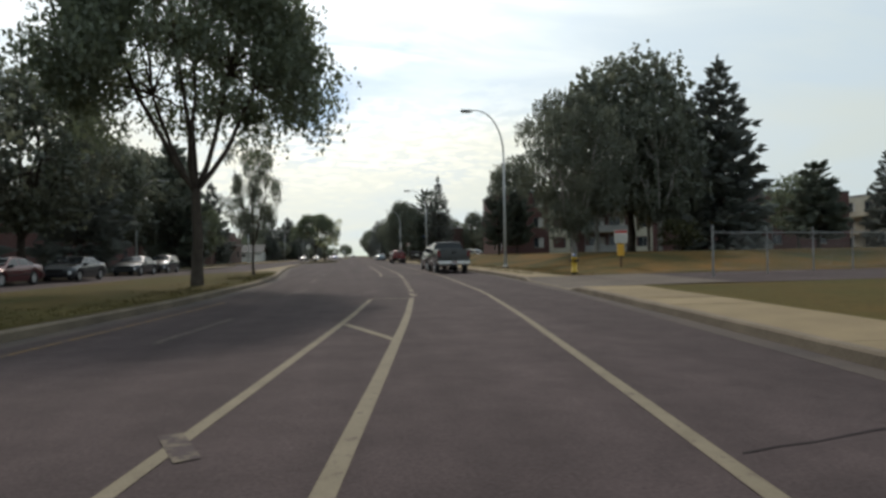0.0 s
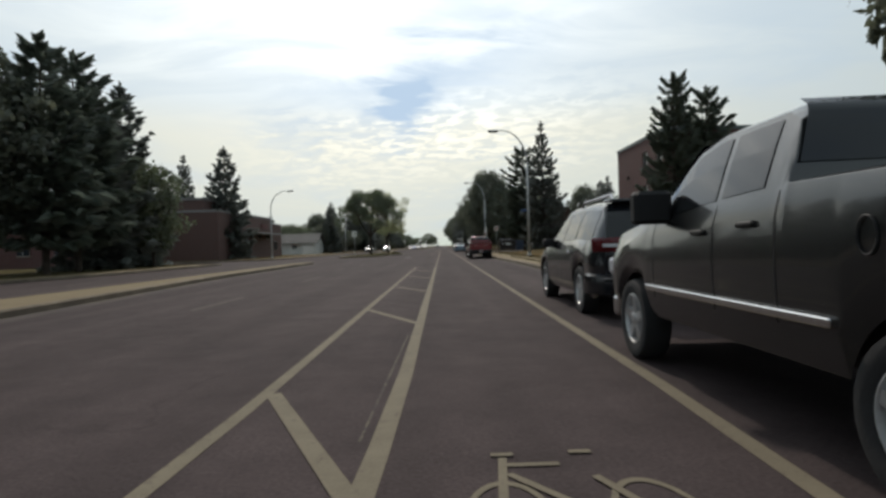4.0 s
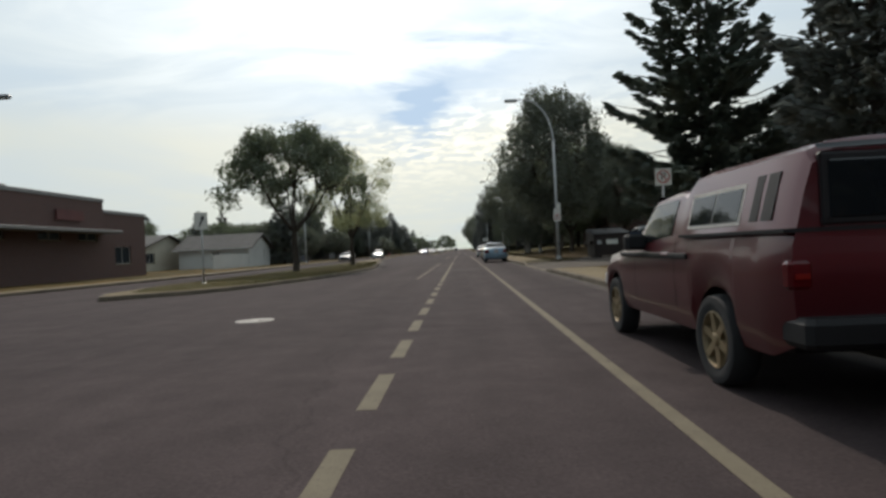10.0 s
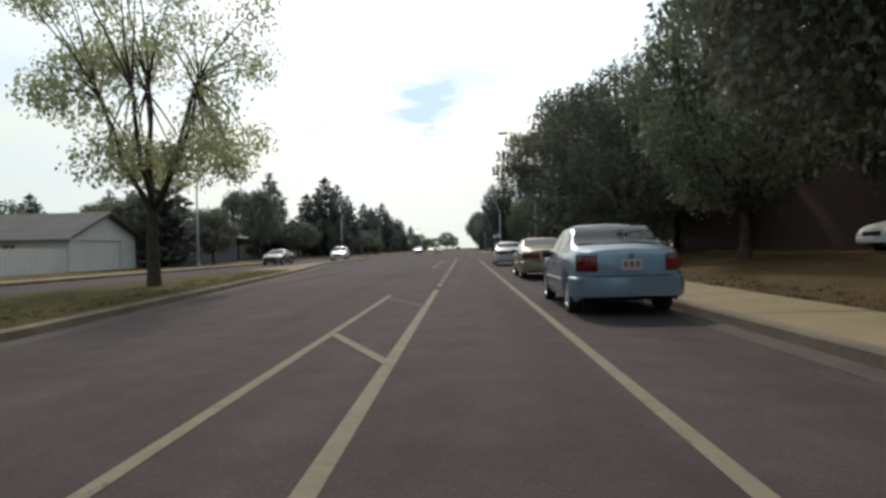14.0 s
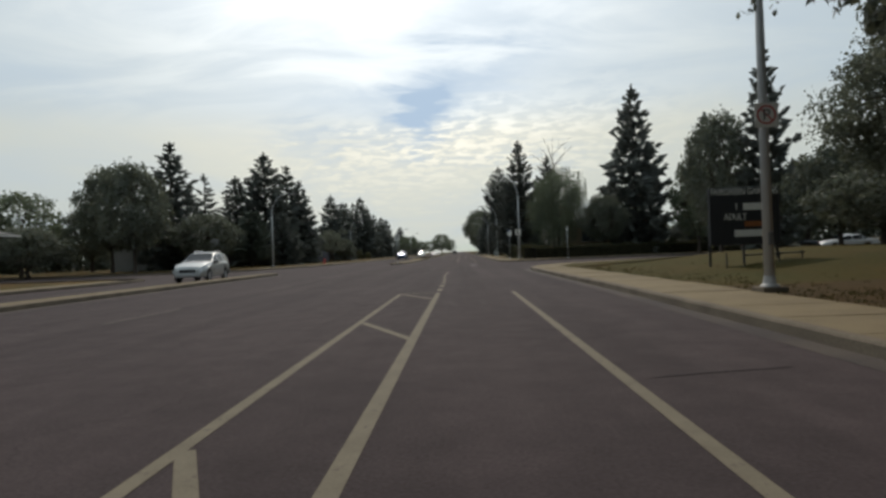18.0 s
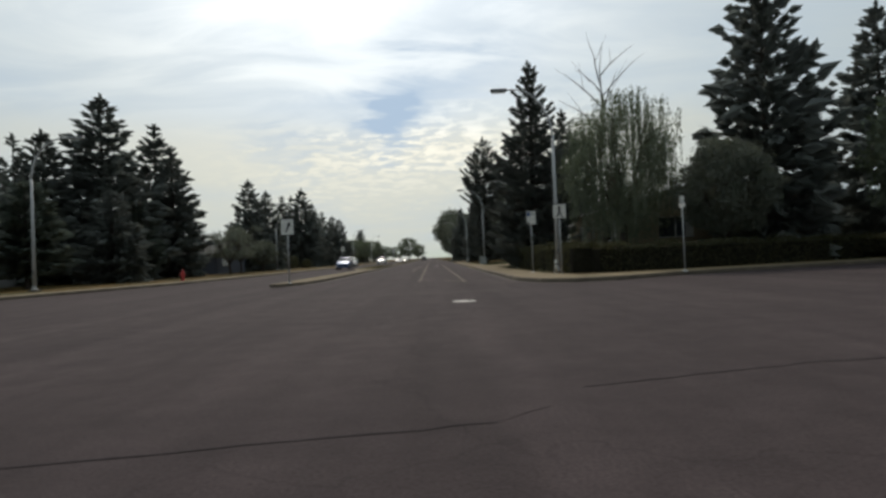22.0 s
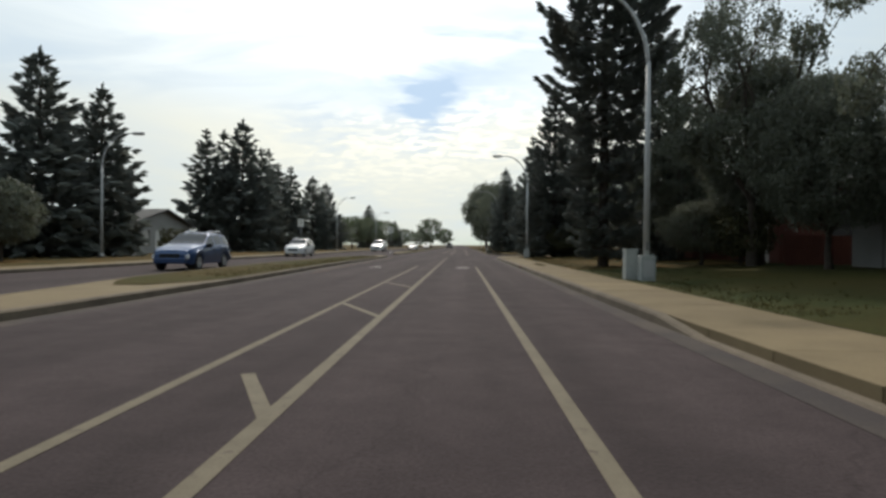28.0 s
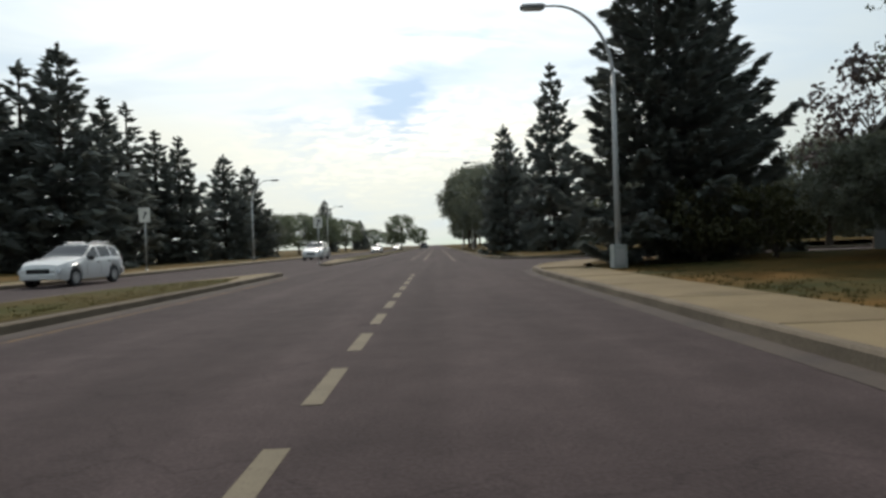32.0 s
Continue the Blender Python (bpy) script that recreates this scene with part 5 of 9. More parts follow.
SP = "tall dark green spruce with drooping boughs "
TREES = [
    # right side, from the start on
    ("spruce_a", 28.5, 50, 17.2, SP + "beside leafy trees", 1.0), 
    ("birch", 18.0, 52.5, 15.2, "dense drooping birch on the dry bank", 1.0), ("round", 22.5, 55, 18.4, "dense dark broadleaf tree on the bank", 1.0),
    ("birch", 21, 47, 12.0, "drooping birch with a pale trunk", 1.0), ("round", 25.5, 51.5, 11.0, "dense dark broadleaf tree on the bank", 1.0), ("round", 31, 58, 10.0, "dense dark broadleaf tree on the bank", 1.1), ("birch", 27, 60, 13.5, "tall birch behind the bank", 1.0),
    ("pine", 47, 60, 9.6, "dark ragged conifer by a car park", 1.3), ("spruce_b", 62, 66, 12.0, SP + "by far flats", 1.0), ("round_b", 53, 70, 10.0, "broad leafy tree by far flats", 1.0),
    ("pine", 13.6, 71.2, 10.2, "ragged pine standing before brick flats", 0.9), ("pine", 16.4, 73.0, 9.7, "ragged pine standing before brick flats", 0.85),
    ("spruce_b", 25.0, 99, 17.0, SP + "behind brick flats", 1.0), ("spruce_b", 10.4, 99.2, 13.7, SP + "close to the walk", 0.9), ("pine", 9.6, 107.8, 12.8, "tall ragged pine near a yard", 1.15),
    ("spruce_d", 12.6, 105.0, 11.0, "thin half-bare spruce near a yard", 1.0), ("spruce_a", 32, 131, 15.0, SP + "behind a car park", 0.9), ("spruce_a", 36.5, 133, 14.2, SP + "behind a car park", 0.9),
    ("spruce_b", 28, 136, 11.6, SP + "behind a car park", 1.0), ("spruce_a", 43, 137, 12.6, SP + "behind a car park", 1.0), ("round", 24, 118, 7.0, "dark leafy tree beside parked cars", 1.2), ("round", 30, 124, 7.5, "dark leafy tree beside parked cars", 1.2),
    ("round", 6.9, 128, 12.4, "large round dark broadleaf tree by the walk", 0.80), ("round_b", 10.4, 141, 11.0, "dark broadleaf tree over the walk", 0.9), ("round", 24.8, 140.2, 10.4, "dark broadleaf tree beside a brick hall", 0.72), ("spruce_a", 28.2, 141.0, 11.4, SP + "beside a brick hall", 1.15),
    ("round", 14.6, 137.6, 9.0, "dark broadleaf tree before a brick hall", 0.75), ("birch_hang", 8.7, 150.8, 10.8, "drooping leafy tree over the walk", 1.18), ("round", 15.5, 152, 11.0, "dark broadleaf tree on the lawn", 1.0),
    ("birch_hang", 8.1, 156.8, 11.0, "drooping leafy tree whose boughs hang over the walk", 1.22), ("round", 15.0, 161, 10.5, "dark broadleaf tree on the lawn", 1.0), ("round", 18.0, 168, 10.0, "dark broadleaf tree on the lawn", 1.0), ("round", 14.5, 172.5, 8.0, "dark broadleaf tree on the lawn", 1.0), ("round", 26, 187, 9.0, "dark broadleaf tree on the lawn", 1.1), ("round", 24, 193, 7.0, "dark broadleaf tree by the side street", 1.1), ("round", 33, 195, 9.0, "dark broadleaf tree by the side street", 1.1), ("round", 42, 197, 9.5, "dark broadleaf tree by the side street", 1.2), ("round", 53, 199, 10.0, "dark broadleaf tree by the side street", 1.3), ("round", 37, 184, 9.0, "dark broadleaf tree on the lawn", 1.2), ("round", 48, 186, 10.0, "dark broadleaf tree on the lawn", 1.3), ("round_b", -46, 214, 9.0, "leafy tree across the road", 1.1), ("round_b", -54, 216, 9.5, "leafy tree across the road", 1.2), ("round_b", -62, 218, 9.0, "leafy tree across the road", 1.3), ("birch", 13.6, 165, 10.2, "drooping leafy tree on the lawn", 1.0), ("round", 21, 160, 11.0, "dark broadleaf tree on the lawn", 1.1), ("round", 24, 172, 9.0, "dark broadleaf tree on the lawn", 1.1),
    ("round", 30, 180, 8.0, "dark broadleaf tree on the lawn", 1.1), ("spruce_b", 22.9, 199.5, 15.6, "slim tall spruce at the side street", 0.75), ("round", 33, 215, 7.0, "leafy tree by the side street", 1.0),
    ("spruce_a", 19.8, 222.5, 19.0, SP + "behind a hedge", 0.86), ("spruce_a", 29.5, 226, 16.2, SP + "behind a hedge", 0.95), ("round_b", 24.5, 216.6, 9.0, "leafy tree behind a hedge", 0.8), ("round", 37, 230, 9.0, "leafy tree behind a hedge", 1.0),
    ("willow", 10.9, 222, 9.7, "weeping tree with hanging leafy strands", 0.98), ("round", 15.2, 218.6, 6.2, "leafy tree behind the hedge", 1.0), ("spruce_c", 7.5, 231.6, 15.2, "massive layered spruce beside a bungalow", 1.12),
    ("round", 14.6, 252.4, 8.0, "leafy tree in a front garden", 0.8), ("spruce_f", 13.8, 248.6, 15.4, SP + "between bungalows", 1.1),
    ("spruce_e", 7.3, 267.4, 17.0, "massive top-heavy spruce by the walk", 1.0), ("spruce_b", 11.8, 273.1, 15.4, SP + "by the walk", 0.74), ("open", 9.8, 249.6, 8.3, "thin leafy tree in a front garden", 0.68), ("open", 12.0, 262.6, 11.2, "tall thin-branched leafy tree before a bungalow", 0.88), ("round", 13.2, 264.2, 8.6, "dark leafy tree before a bungalow", 0.8),
    ("round", 12.4, 271.5, 7.0, "leafy tree before a bungalow", 0.9), ("round", 12.8, 259.0, 6.4, "dark leafy tree shading a front garden", 0.9), ("round", 11.6, 276.0, 3.4, "low dark shrubby tree under a spruce", 1.5), ("round", 11.8, 283.4, 3.2, "low dark shrubby tree by a gable", 1.6), ("round", 11.0, 265.0, 2.8, "low dark shrubby tree under a spruce", 1.6), ("round_b", 12.0, 279.5, 7.8, "open leafy tree in a front garden", 0.85), ("purple", 16.8, 283, 6.8, "dark purple-leaved tree by a gable", 1.0),
    ("spruce_c", 8.5, 290.2, 14.8, "massive spruce at the street corner", 1.15), ("spruce_a", 11.2, 292.6, 13.0, SP + "at the street corner", 1.0), ("purple", 17, 291, 7.6, "dark purple-leaved tree on the lawn", 1.0),
    ("spruce_b", 9.9, 317.0, 15.4, SP + "along the far avenue", 0.85), ("spruce_a", 7.0, 326.0, 12.4, SP + "along the far avenue", 0.9), ("purple", 9.6, 318, 6.5, "purple-leaved tree along the far avenue", 1.0), ("spruce_b", 9.5, 332, 10.5, SP + "along the far avenue", 1.0),
    ("round", 8.8, 345, 11.0, "dark leafy tree along the far avenue", 1.0), ("round", 8.4, 362, 13.5, "dark leafy tree along the far avenue", 1.0), ("round", 7.8, 385, 16.0, "dark leafy tree along the far avenue", 1.0),
    ("round", 7.6, 402, 18.0, "tall dark leafy tree along the far avenue", 0.9), ("round_b", 12, 430, 14.0, "leafy tree along the far avenue", 1.0), ("round", 12, 465, 12.0, "leafy tree along the far avenue", 1.2), ("round", 12, 520, 12.0, "leafy tree along the far avenue", 1.4),
    ("round", 20.3, 201.8, 11.2, "dark leafy tree at the side street", 0.6), ("round", 36, 217, 9.0, "dark leafy tree beyond the side street", 1.2), ("round", 41.5, 218, 9.4, "dark leafy tree beyond the side street", 1.2), ("round", 48, 219, 9.2, "dark leafy tree beyond the side street", 1.3), ("round", 55, 221, 9.6, "dark leafy tree beyond the side street", 1.3),
    ("round", 20.5, 299, 5.6, "low dark tree by the cross street", 1.3), ("round", 25.5, 301, 6.0, "low dark tree by the cross street", 1.3), ("round", 15.6, 303, 6.0, "low dark tree by the cross street", 1.2),
    ("round", -40, 207, 4.6, "low dark tree by the side street across the road", 1.9), ("round", -48, 208, 4.6, "low dark tree by the side street across the road", 2.0), ("round", -57, 209, 4.8, "low dark tree by the side street across the road", 2.0),
    ("round", 19, 182, 3.6, "low dark shrubby tree at the back of the lawn", 2.0), ("round", 27, 183, 3.8, "low dark shrubby tree at the back of the lawn", 2.2), ("round", 35, 184.5, 4.0, "low dark shrubby tree at the back of the lawn", 2.2), ("round", 44, 187, 4.0, "low dark shrubby tree at the back of the lawn", 2.4),
    ("round", 30.5, 284, 9.2, "dark leafy tree behind bungalows", 1.2), ("round", 36, 279, 9.2, "dark leafy tree behind bungalows", 1.2),
    # medians
    ("elm_full", -9.4, 24.8, 12.6, "big spreading elm on the grassy median", 0.78), ("open", -9.4, 37.0, 7.2, "young thin leafy tree on the median", 0.56), ("elm", -11.25, 122.5, 9.4, "spreading elm with forked trunk on the median", 0.97),
    ("pale", -10.1, 136.5, 10.4, "pale sparse leafy tree on the median", 0.86), ("round_b", -9.3, 426, 9.6, "round leafy tree on the far median", 1.1), ("round_b", -8.5, 560, 10, "round leafy tree on the far median", 1.2),
    # left side
    ("round", -25, 31, 13.0, "dense dark tree behind parked cars", 1.0), ("spruce_a", -27, 37, 14.5, SP + "behind parked cars", 1.1), ("round", -25, 44, 13.5, "dense dark tree behind parked cars", 1.0), ("round", -30, 24, 14, "dense dark tree behind parked cars", 1.0),
    ("spruce_b", -24.5, 51, 13.5, SP + "behind parked cars", 1.1), ("round", -26, 58, 12.0, "dense dark tree across the road", 1.0), ("round", -25.5, 66, 12.2, "dense dark tree across the road", 1.0), ("pine", -23.6, 72.5, 13.8, "tall ragged pine across the road", 1.0), ("pine", -22.6, 68, 13.0, "tall ragged pine across the road", 1.0),
    ("spruce_a", -25.8, 82, 14.6, SP + "across the road", 1.0), ("round_b", -22.8, 80.5, 8.0, "leafy tree across the road", 0.8), ("spruce_a", -25.0, 77, 13.2, SP + "across the road", 1.0), ("round", -31, 66, 13, "dense dark tree across the road", 1.0),
    ("spruce_b", -34.5, 113, 13.9, "slim spruce before a low brick building", 0.8), ("spruce_a", -28.6, 111.5, 14.6, "full spruce before a low brick building", 0.95), ("spruce_b", -25.6, 167.2, 10.8, "dark conifer beside a white garage", 0.85),
    ("round", -27.5, 167, 6.2, "low leafy tree behind a garage", 1.2), ("round", -23.6, 172, 5.2, "low leafy tree behind a walk", 1.1), ("round_b", -33, 172, 6.5, "low leafy tree behind a garage", 1.2),
    ("spruce_b", -36.5, 227, 16.0, SP + "across the road", 1.0), ("spruce_a", -29.4, 241.4, 16.8, SP + "across the road", 0.95), ("spruce_a", -32.5, 238, 13.0, SP + "across the road", 1.0), ("spruce_b", -28.6, 249.8, 16.0, SP + "across the road", 1.0), ("spruce_b", -25.9, 247.5, 13.2, SP + "across the road", 0.9),
    ("round", -34, 214, 11.2, "leafy tree across the road", 0.8), ("round", -40, 220, 12.0, "leafy tree across the road", 0.8), ("spruce_d", -40.8, 246.5, 14.8, "slim spruce behind a house across the road", 1.0), ("spruce_b", -45, 250, 13.5, SP + "among roofs across the road", 1.0), ("pine", -26.5, 227, 7.0, "low dark conifer across the road", 1.5), ("spruce_a", -25, 234.5, 7.4, "low dark spruce across the road", 1.2), ("pine", -26.4, 241, 7.0, "low dark conifer across the road", 1.5), ("round", -30, 222, 6.4, "low hedge-like tree across the road", 1.6), ("round", -52, 235, 9.0, "leafy tree across the road", 1.2),
    ("spruce_a", -27.4, 276.8, 13.8, SP + "across the road", 0.85), ("spruce_a", -26.0, 281.2, 12.6, SP + "across the road", 0.8), ("open", -24, 262, 5.8, "thin leafy tree across the road", 1.2), ("open", -23, 255, 5.0, "thin leafy tree across the road", 1.4), ("round", -23, 268, 4.2, "low leafy tree across the road", 1.2),
    ("spruce_b", -30.5, 309, 14.8, SP + "across the road", 0.9), ("spruce_d", -29.0, 310.5, 15.0, "thin half-bare spruce across the road", 1.0), ("spruce_a", -27.2, 312, 16.6, SP + "across the road", 0.8), ("spruce_b", -26.0, 315.5, 13.6, SP + "across the road", 0.9), ("spruce_d", -26.4, 319.8, 14.2, "thin half-bare spruce across the road", 1.0),
    ("spruce_b", -27.4, 327, 13.2, SP + "across the road", 0.9), ("spruce_b", -26.2, 329.5, 13.0, SP + "across the road", 0.9), ("spruce_a", -25.6, 340.5, 12.8, SP + "across the road", 0.9), ("spruce_a", -24.9, 347.5, 12.4, SP + "across the road", 0.9), ("round", -24, 352, 6.0, "leafy tree across the road", 1.2),
    ("round_b", -26, 365, 7.0, "leafy tree across the road", 1.3), ("round_b", -26, 380, 8.0, "leafy tree across the road", 1.3), ("spruce_a", -27, 412, 12.8, SP + "across the road", 0.9), ("round_b", -25, 398, 8.5, "leafy tree across the road", 1.3), ("round_b", -25, 430, 9, "leafy tree across the road", 1.4), ("spruce_a", -25, 462, 10, SP + "across the road", 1.0), ("round_b", -25, 490, 8, "leafy tree across the road", 1.6), ("round_b", -22, 560, 9, "leafy tree across the road", 1.8),
    ("round_b", -46, 150, 7.5, "leafy tree among roofs", 1.2), ("round_b", -60, 190, 9.0, "leafy tree among roofs", 1.3), ("spruce_a", -66, 205, 11.0, SP + "among roofs", 1.0), ("spruce_b", -58, 212, 12.0, SP + "among roofs", 1.0), ("round_b", -74, 195, 9.0, "leafy tree among roofs", 1.4), ("spruce_b", -50, 205, 11.0, SP + "among roofs", 1.0), ("round_b", -44, 190, 8.0, "leafy tree among roofs", 1.2),
]
for i, (k, x, y, h, lab, wide) in enumerate(TREES):
    tree(k, x, y, h, lab, wide=wide, turn=(i * 67) % 360)
for i, (x, y, h, w) in enumerate(((8.9, 288.0, 2.6, 1.1), (10.6, 286.8, 2.2, 1.0), (8.8, 237.3, 2.1, 1.15), (6.7, 237.4, 1.8, 1.1), (6.6, 235.4, 1.7, 1.1), (12, 263.5, 2.4, 1.1), (13.0, 277, 2.2, 1.0), (14.6, 283.5, 2.4, 1.0), (14.8, 255, 2.0, 1.0), (-24, 288, 2.2, 1.0), (-22.5, 293, 1.6, 1.0), (21, 44, 2.4, 1.2))):
    tree("shrub", x, y, h, "dense dark green garden shrub", wide=w, turn=i * 71)
tree("birch_low", 13.6, 46.8, 13.0, "drooping leafy birch with a low bough over the walk", wide=0.95, turn=0)
tree("birch_over", 8.3, 162.0, 11.2, "leafy birch whose long boughs hang over the kerb", wide=1.06, turn=0)


def tree_belt(name, line, h, seed, label):
    """Far garden trees grown together: uneven lumps of leaves along a line, down to the ground."""
    rs = np.random.RandomState(seed)
    cents, sizes = [], []
    for (x0, y0), (x1, y1) in zip(line[:-1], line[1:]):
        L = math.hypot(x1 - x0, y1 - y0)
        for k in range(max(2, int(L / 2.2))):
            t = (k + rs.uniform(0, 1)) / max(2, int(L / 2.2))
            top = h * rs.uniform(0.62, 1.1)
            n = 420
            p = rs.normal(size=(n, 3))
            p /= np.linalg.norm(p, axis=1)[:, None]
            p *= (rs.uniform(0.3, 1.0, n) ** 0.5)[:, None] * np.array([2.3, 2.3, top * 0.54])
            cents.append(p + np.array([x0 + (x1 - x0) * t + rs.uniform(-1, 1), y0 + (y1 - y0) * t + rs.uniform(-1, 1), top * 0.5]))
            sizes.append(rs.uniform(0.5, 1.0, n))
    c = np.concatenate(cents)
    c[:, 2] = np.maximum(c[:, 2], 0.15)
    tagged(part(name, np_mesh(name, blades(c, np.concatenate(sizes), rs), 4), M_DARKLEAF), label, "trees", kind="stuff")


tree_belt("far_trees", [(61, 136), (64, 170), (72, 204)], 7.5, 31, "belt of dark leafy trees behind lawns and car parks")
tree_belt("far_trees", [(96, 200), (96, 238), (66, 240), (56, 270), (46, 300), (44, 340)], 7.5, 32, "belt of dark leafy trees behind bungalows")
tree_belt("far_trees", [(-84, 104), (-80, 150), (-76, 190), (-94, 186), (-94, 222), (-70, 224), (-62, 270), (-54, 330)], 7.0, 33, "belt of dark leafy trees behind houses across the road")
tree_belt("far_trees", [(13, 324), (30, 319), (46, 316)], 6.0, 34, "belt of dark leafy trees beyond the cross street")
# bare limbs above the weeping tree
g = Geo()
rnd = random.Random(5)
limb(g, (0, 0, 6.5), (0.3, 0, 12.6), 0.08, 0.01, rnd=rnd)
for k in range(9):
    a = k * 2.4
    z = 7.4 + 0.42 * k
    limb(g, (0.1, 0, z), (math.cos(a) * 2.6, math.sin(a) * 2.6, z + 2.1), 0.04, 0.006, sag=0.2, sides=5, rnd=rnd)
    limb(g, (math.cos(a) * 0.9, math.sin(a) * 0.9, z + 0.85), (math.cos(a + 0.5) * 1.7, math.sin(a + 0.5) * 1.7, z + 2.2), 0.018, 0.004, sides=4, rnd=rnd)
limb(g, (0, 0, 0), (0, 0, 6.6), 0.16, 0.08, rnd=rnd)
ob = thing("bare_tree", "bare dead tree with thin upright limbs", "tree", pose(10.9, 225.6, 0.2) @ Matrix.Scale(1.12, 4))
part("trunk", g, M_BARK, ob)


# hedge round the corner garden
def hedge(name, line, w, h, seed, label):
    rs = np.random.RandomState(seed)
    cents = []
    for (x0, y0), (x1, y1) in zip(line[:-1], line[1:]):
        L = math.hypot(x1 - x0, y1 - y0)
        n = int(L * 900)
        t = rs.uniform(0, 1, n)
        nx, ny = (y1 - y0) / L, -(x1 - x0) / L
        a = rs.uniform(-1, 1, n)
        b = rs.uniform(0, 1, n)
        face = rs.uniform(0, 1, n) < 0.6
        a = np.where(face, np.sign(a) * rs.uniform(0.8, 1.0, n), a)
        b = np.where(face, b, rs.uniform(0.85, 1.0, n))
        swell = 1 + 0.10 * np.sin(t * L * 2.1) + 0.07 * np.sin(t * L * 5.3 + 1)
        cents.append(np.stack([x0 + (x1 - x0) * t + nx * a * w / 2 * swell, y0 + (y1 - y0) * t + ny * a * w / 2 * swell, 0.1 + b * h * swell], 1))
    c = np.concatenate(cents)
    ob = thing(name, label, "hedge")
    # a solid dark block fills the hedge behind its leaves
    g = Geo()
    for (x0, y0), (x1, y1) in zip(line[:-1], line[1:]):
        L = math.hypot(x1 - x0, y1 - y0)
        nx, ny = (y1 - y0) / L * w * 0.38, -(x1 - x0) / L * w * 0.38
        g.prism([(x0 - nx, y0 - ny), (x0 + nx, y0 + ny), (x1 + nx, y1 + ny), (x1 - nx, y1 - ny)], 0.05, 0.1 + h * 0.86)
    part("branchwork", g, M_HEDGEBLOCK, ob)
    part("foliage", np_mesh(name, blades(c, 0.085 * rs.uniform(0.6, 1.3, len(c)), rs), 4), M_HEDGE, ob)


M_HEDGEBLOCK = mat("hedge_inner_dark", (0.022, 0.020, 0.013), 1.0, var=0.3, scale=4, fine=14, bump=0.6, spec=0.1)
hedge("hedge", [(6.6, 233), (6.4, 222), (6.65, 214.9)], 1.2, 1.35, 3, "dense brown-green clipped hedge along the walk")
hedge("hedge", [(7.1, 214.6), (14, 216.3), (27, 221.4)], 1.2, 1.25, 4, "dense brown-green clipped hedge along the side street")
hedge("hedge", [(8.6, 232.0), (7.8, 236.6)], 1.4, 1.5, 5, "dark bush beside a driveway")


# ---- street lamps and signs ----
def street_lamp(x, y, z, side, h=9.2, reach=2.25, base="plate", label="tall galvanised street lamp with a curved arm"):
    ob = thing("street_lamp", label, "street lamp", pose(x, y, z), "street lamps")
    s = -1 if side > 0 else 1
    g = Geo().tube([(0, 0, 0), (0, 0, h * 0.42), (0, 0, h * 0.74)], [0.10, 0.083, 0.066], 12)
    part("pole", g, M_STEEL, ob, smooth=True)
    pts, rad = [], []
    for i in range(11):
        a = i / 10 * math.pi / 2
        pts.append((s * reach * 0.80 * (1 - math.cos(a)), 0, h * 0.72 + (h * 0.275) * math.sin(a)))
        rad.append(0.064 - 0.028 * i / 10)
    pts.append((s * reach, 0, h * 0.995))
    rad.append(0.034)
    part("arm", Geo().tube(pts, rad, 10), M_STEEL, ob, smooth=True)
    x0, x1 = sorted((s * reach * 0.93, s * (reach + 0.62)))
    hd = part("lamp_head", Geo().box(x0, x1, -0.14, 0.14, h * 0.985, h * 0.985 + 0.14, 0.04), M_LAMP, ob)
    part("lens", Geo().box(x0 + 0.08, x1 - 0.10, -0.10, 0.10, h * 0.985 - 0.035, h * 0.985 + 0.01, 0.015), M_LENS, hd)
    if base == "plate":
        part("base", Geo().box(-0.24, 0.24, -0.24, 0.24, -0.1, 0.10, 0.02), M_KERB, ob, "concrete footing")
        part("flange", Geo().lathe([(0.17, 0.10), (0.17, 0.13), (0.12, 0.15), (0.105, 0.30)], 14), M_STEEL, ob)
    else:
        part("base", Geo().box(-0.22, 0.22, -0.20, 0.20, -0.1, 0.74, 0.02), M_CABINET, ob, "pale grey metal pedestal")
        part("access_door", Geo().box(-0.15, 0.15, -0.206, -0.198, 0.12, 0.60), M_STEEL, ob)
    part("hand_hole", Geo().box(-0.05, 0.05, -0.112, -0.09, 0.9, 1.15, 0.008), M_LAMP, ob)
    return ob


M_CABINET = mat("pedestal_paint", (0.34, 0.36, 0.34), 0.6, 0.1, var=0.1, bump=0.05)
for x, y, b in ((6.3, 40.6, "plate"), (5.85, 79.4, "plate"), (5.65, 120.2, "plate"), (5.6, 166.2, "plate"), (5.75, 216.0, "plate"), (5.6, 247.6, "plate"), (5.92, 256.4, "cab"), (5.85, 287.3, "cab"), (5.9, 328, "plate"), (5.9, 362, "plate"), (6.0, 400, "plate")):
    if y == 247.6:
        continue
    street_lamp(x, y, 0.14, 1, h={40.6: 10.6, 120.2: 10.0, 79.4: 9.5, 166.2: 10.3, 216.0: 8.8, 256.4: 8.7, 287.3: 8.4}.get(y, 9.2), base=b)
for x, y in ((-21.7, 108.0), (-21.7, 220.5), (-22.0, 165.4), (-23.5, 277.2), (-19, 330), (-19, 372), (-23.5, 60)):
    street_lamp(x, y, 0.14, -1, h=8.3)


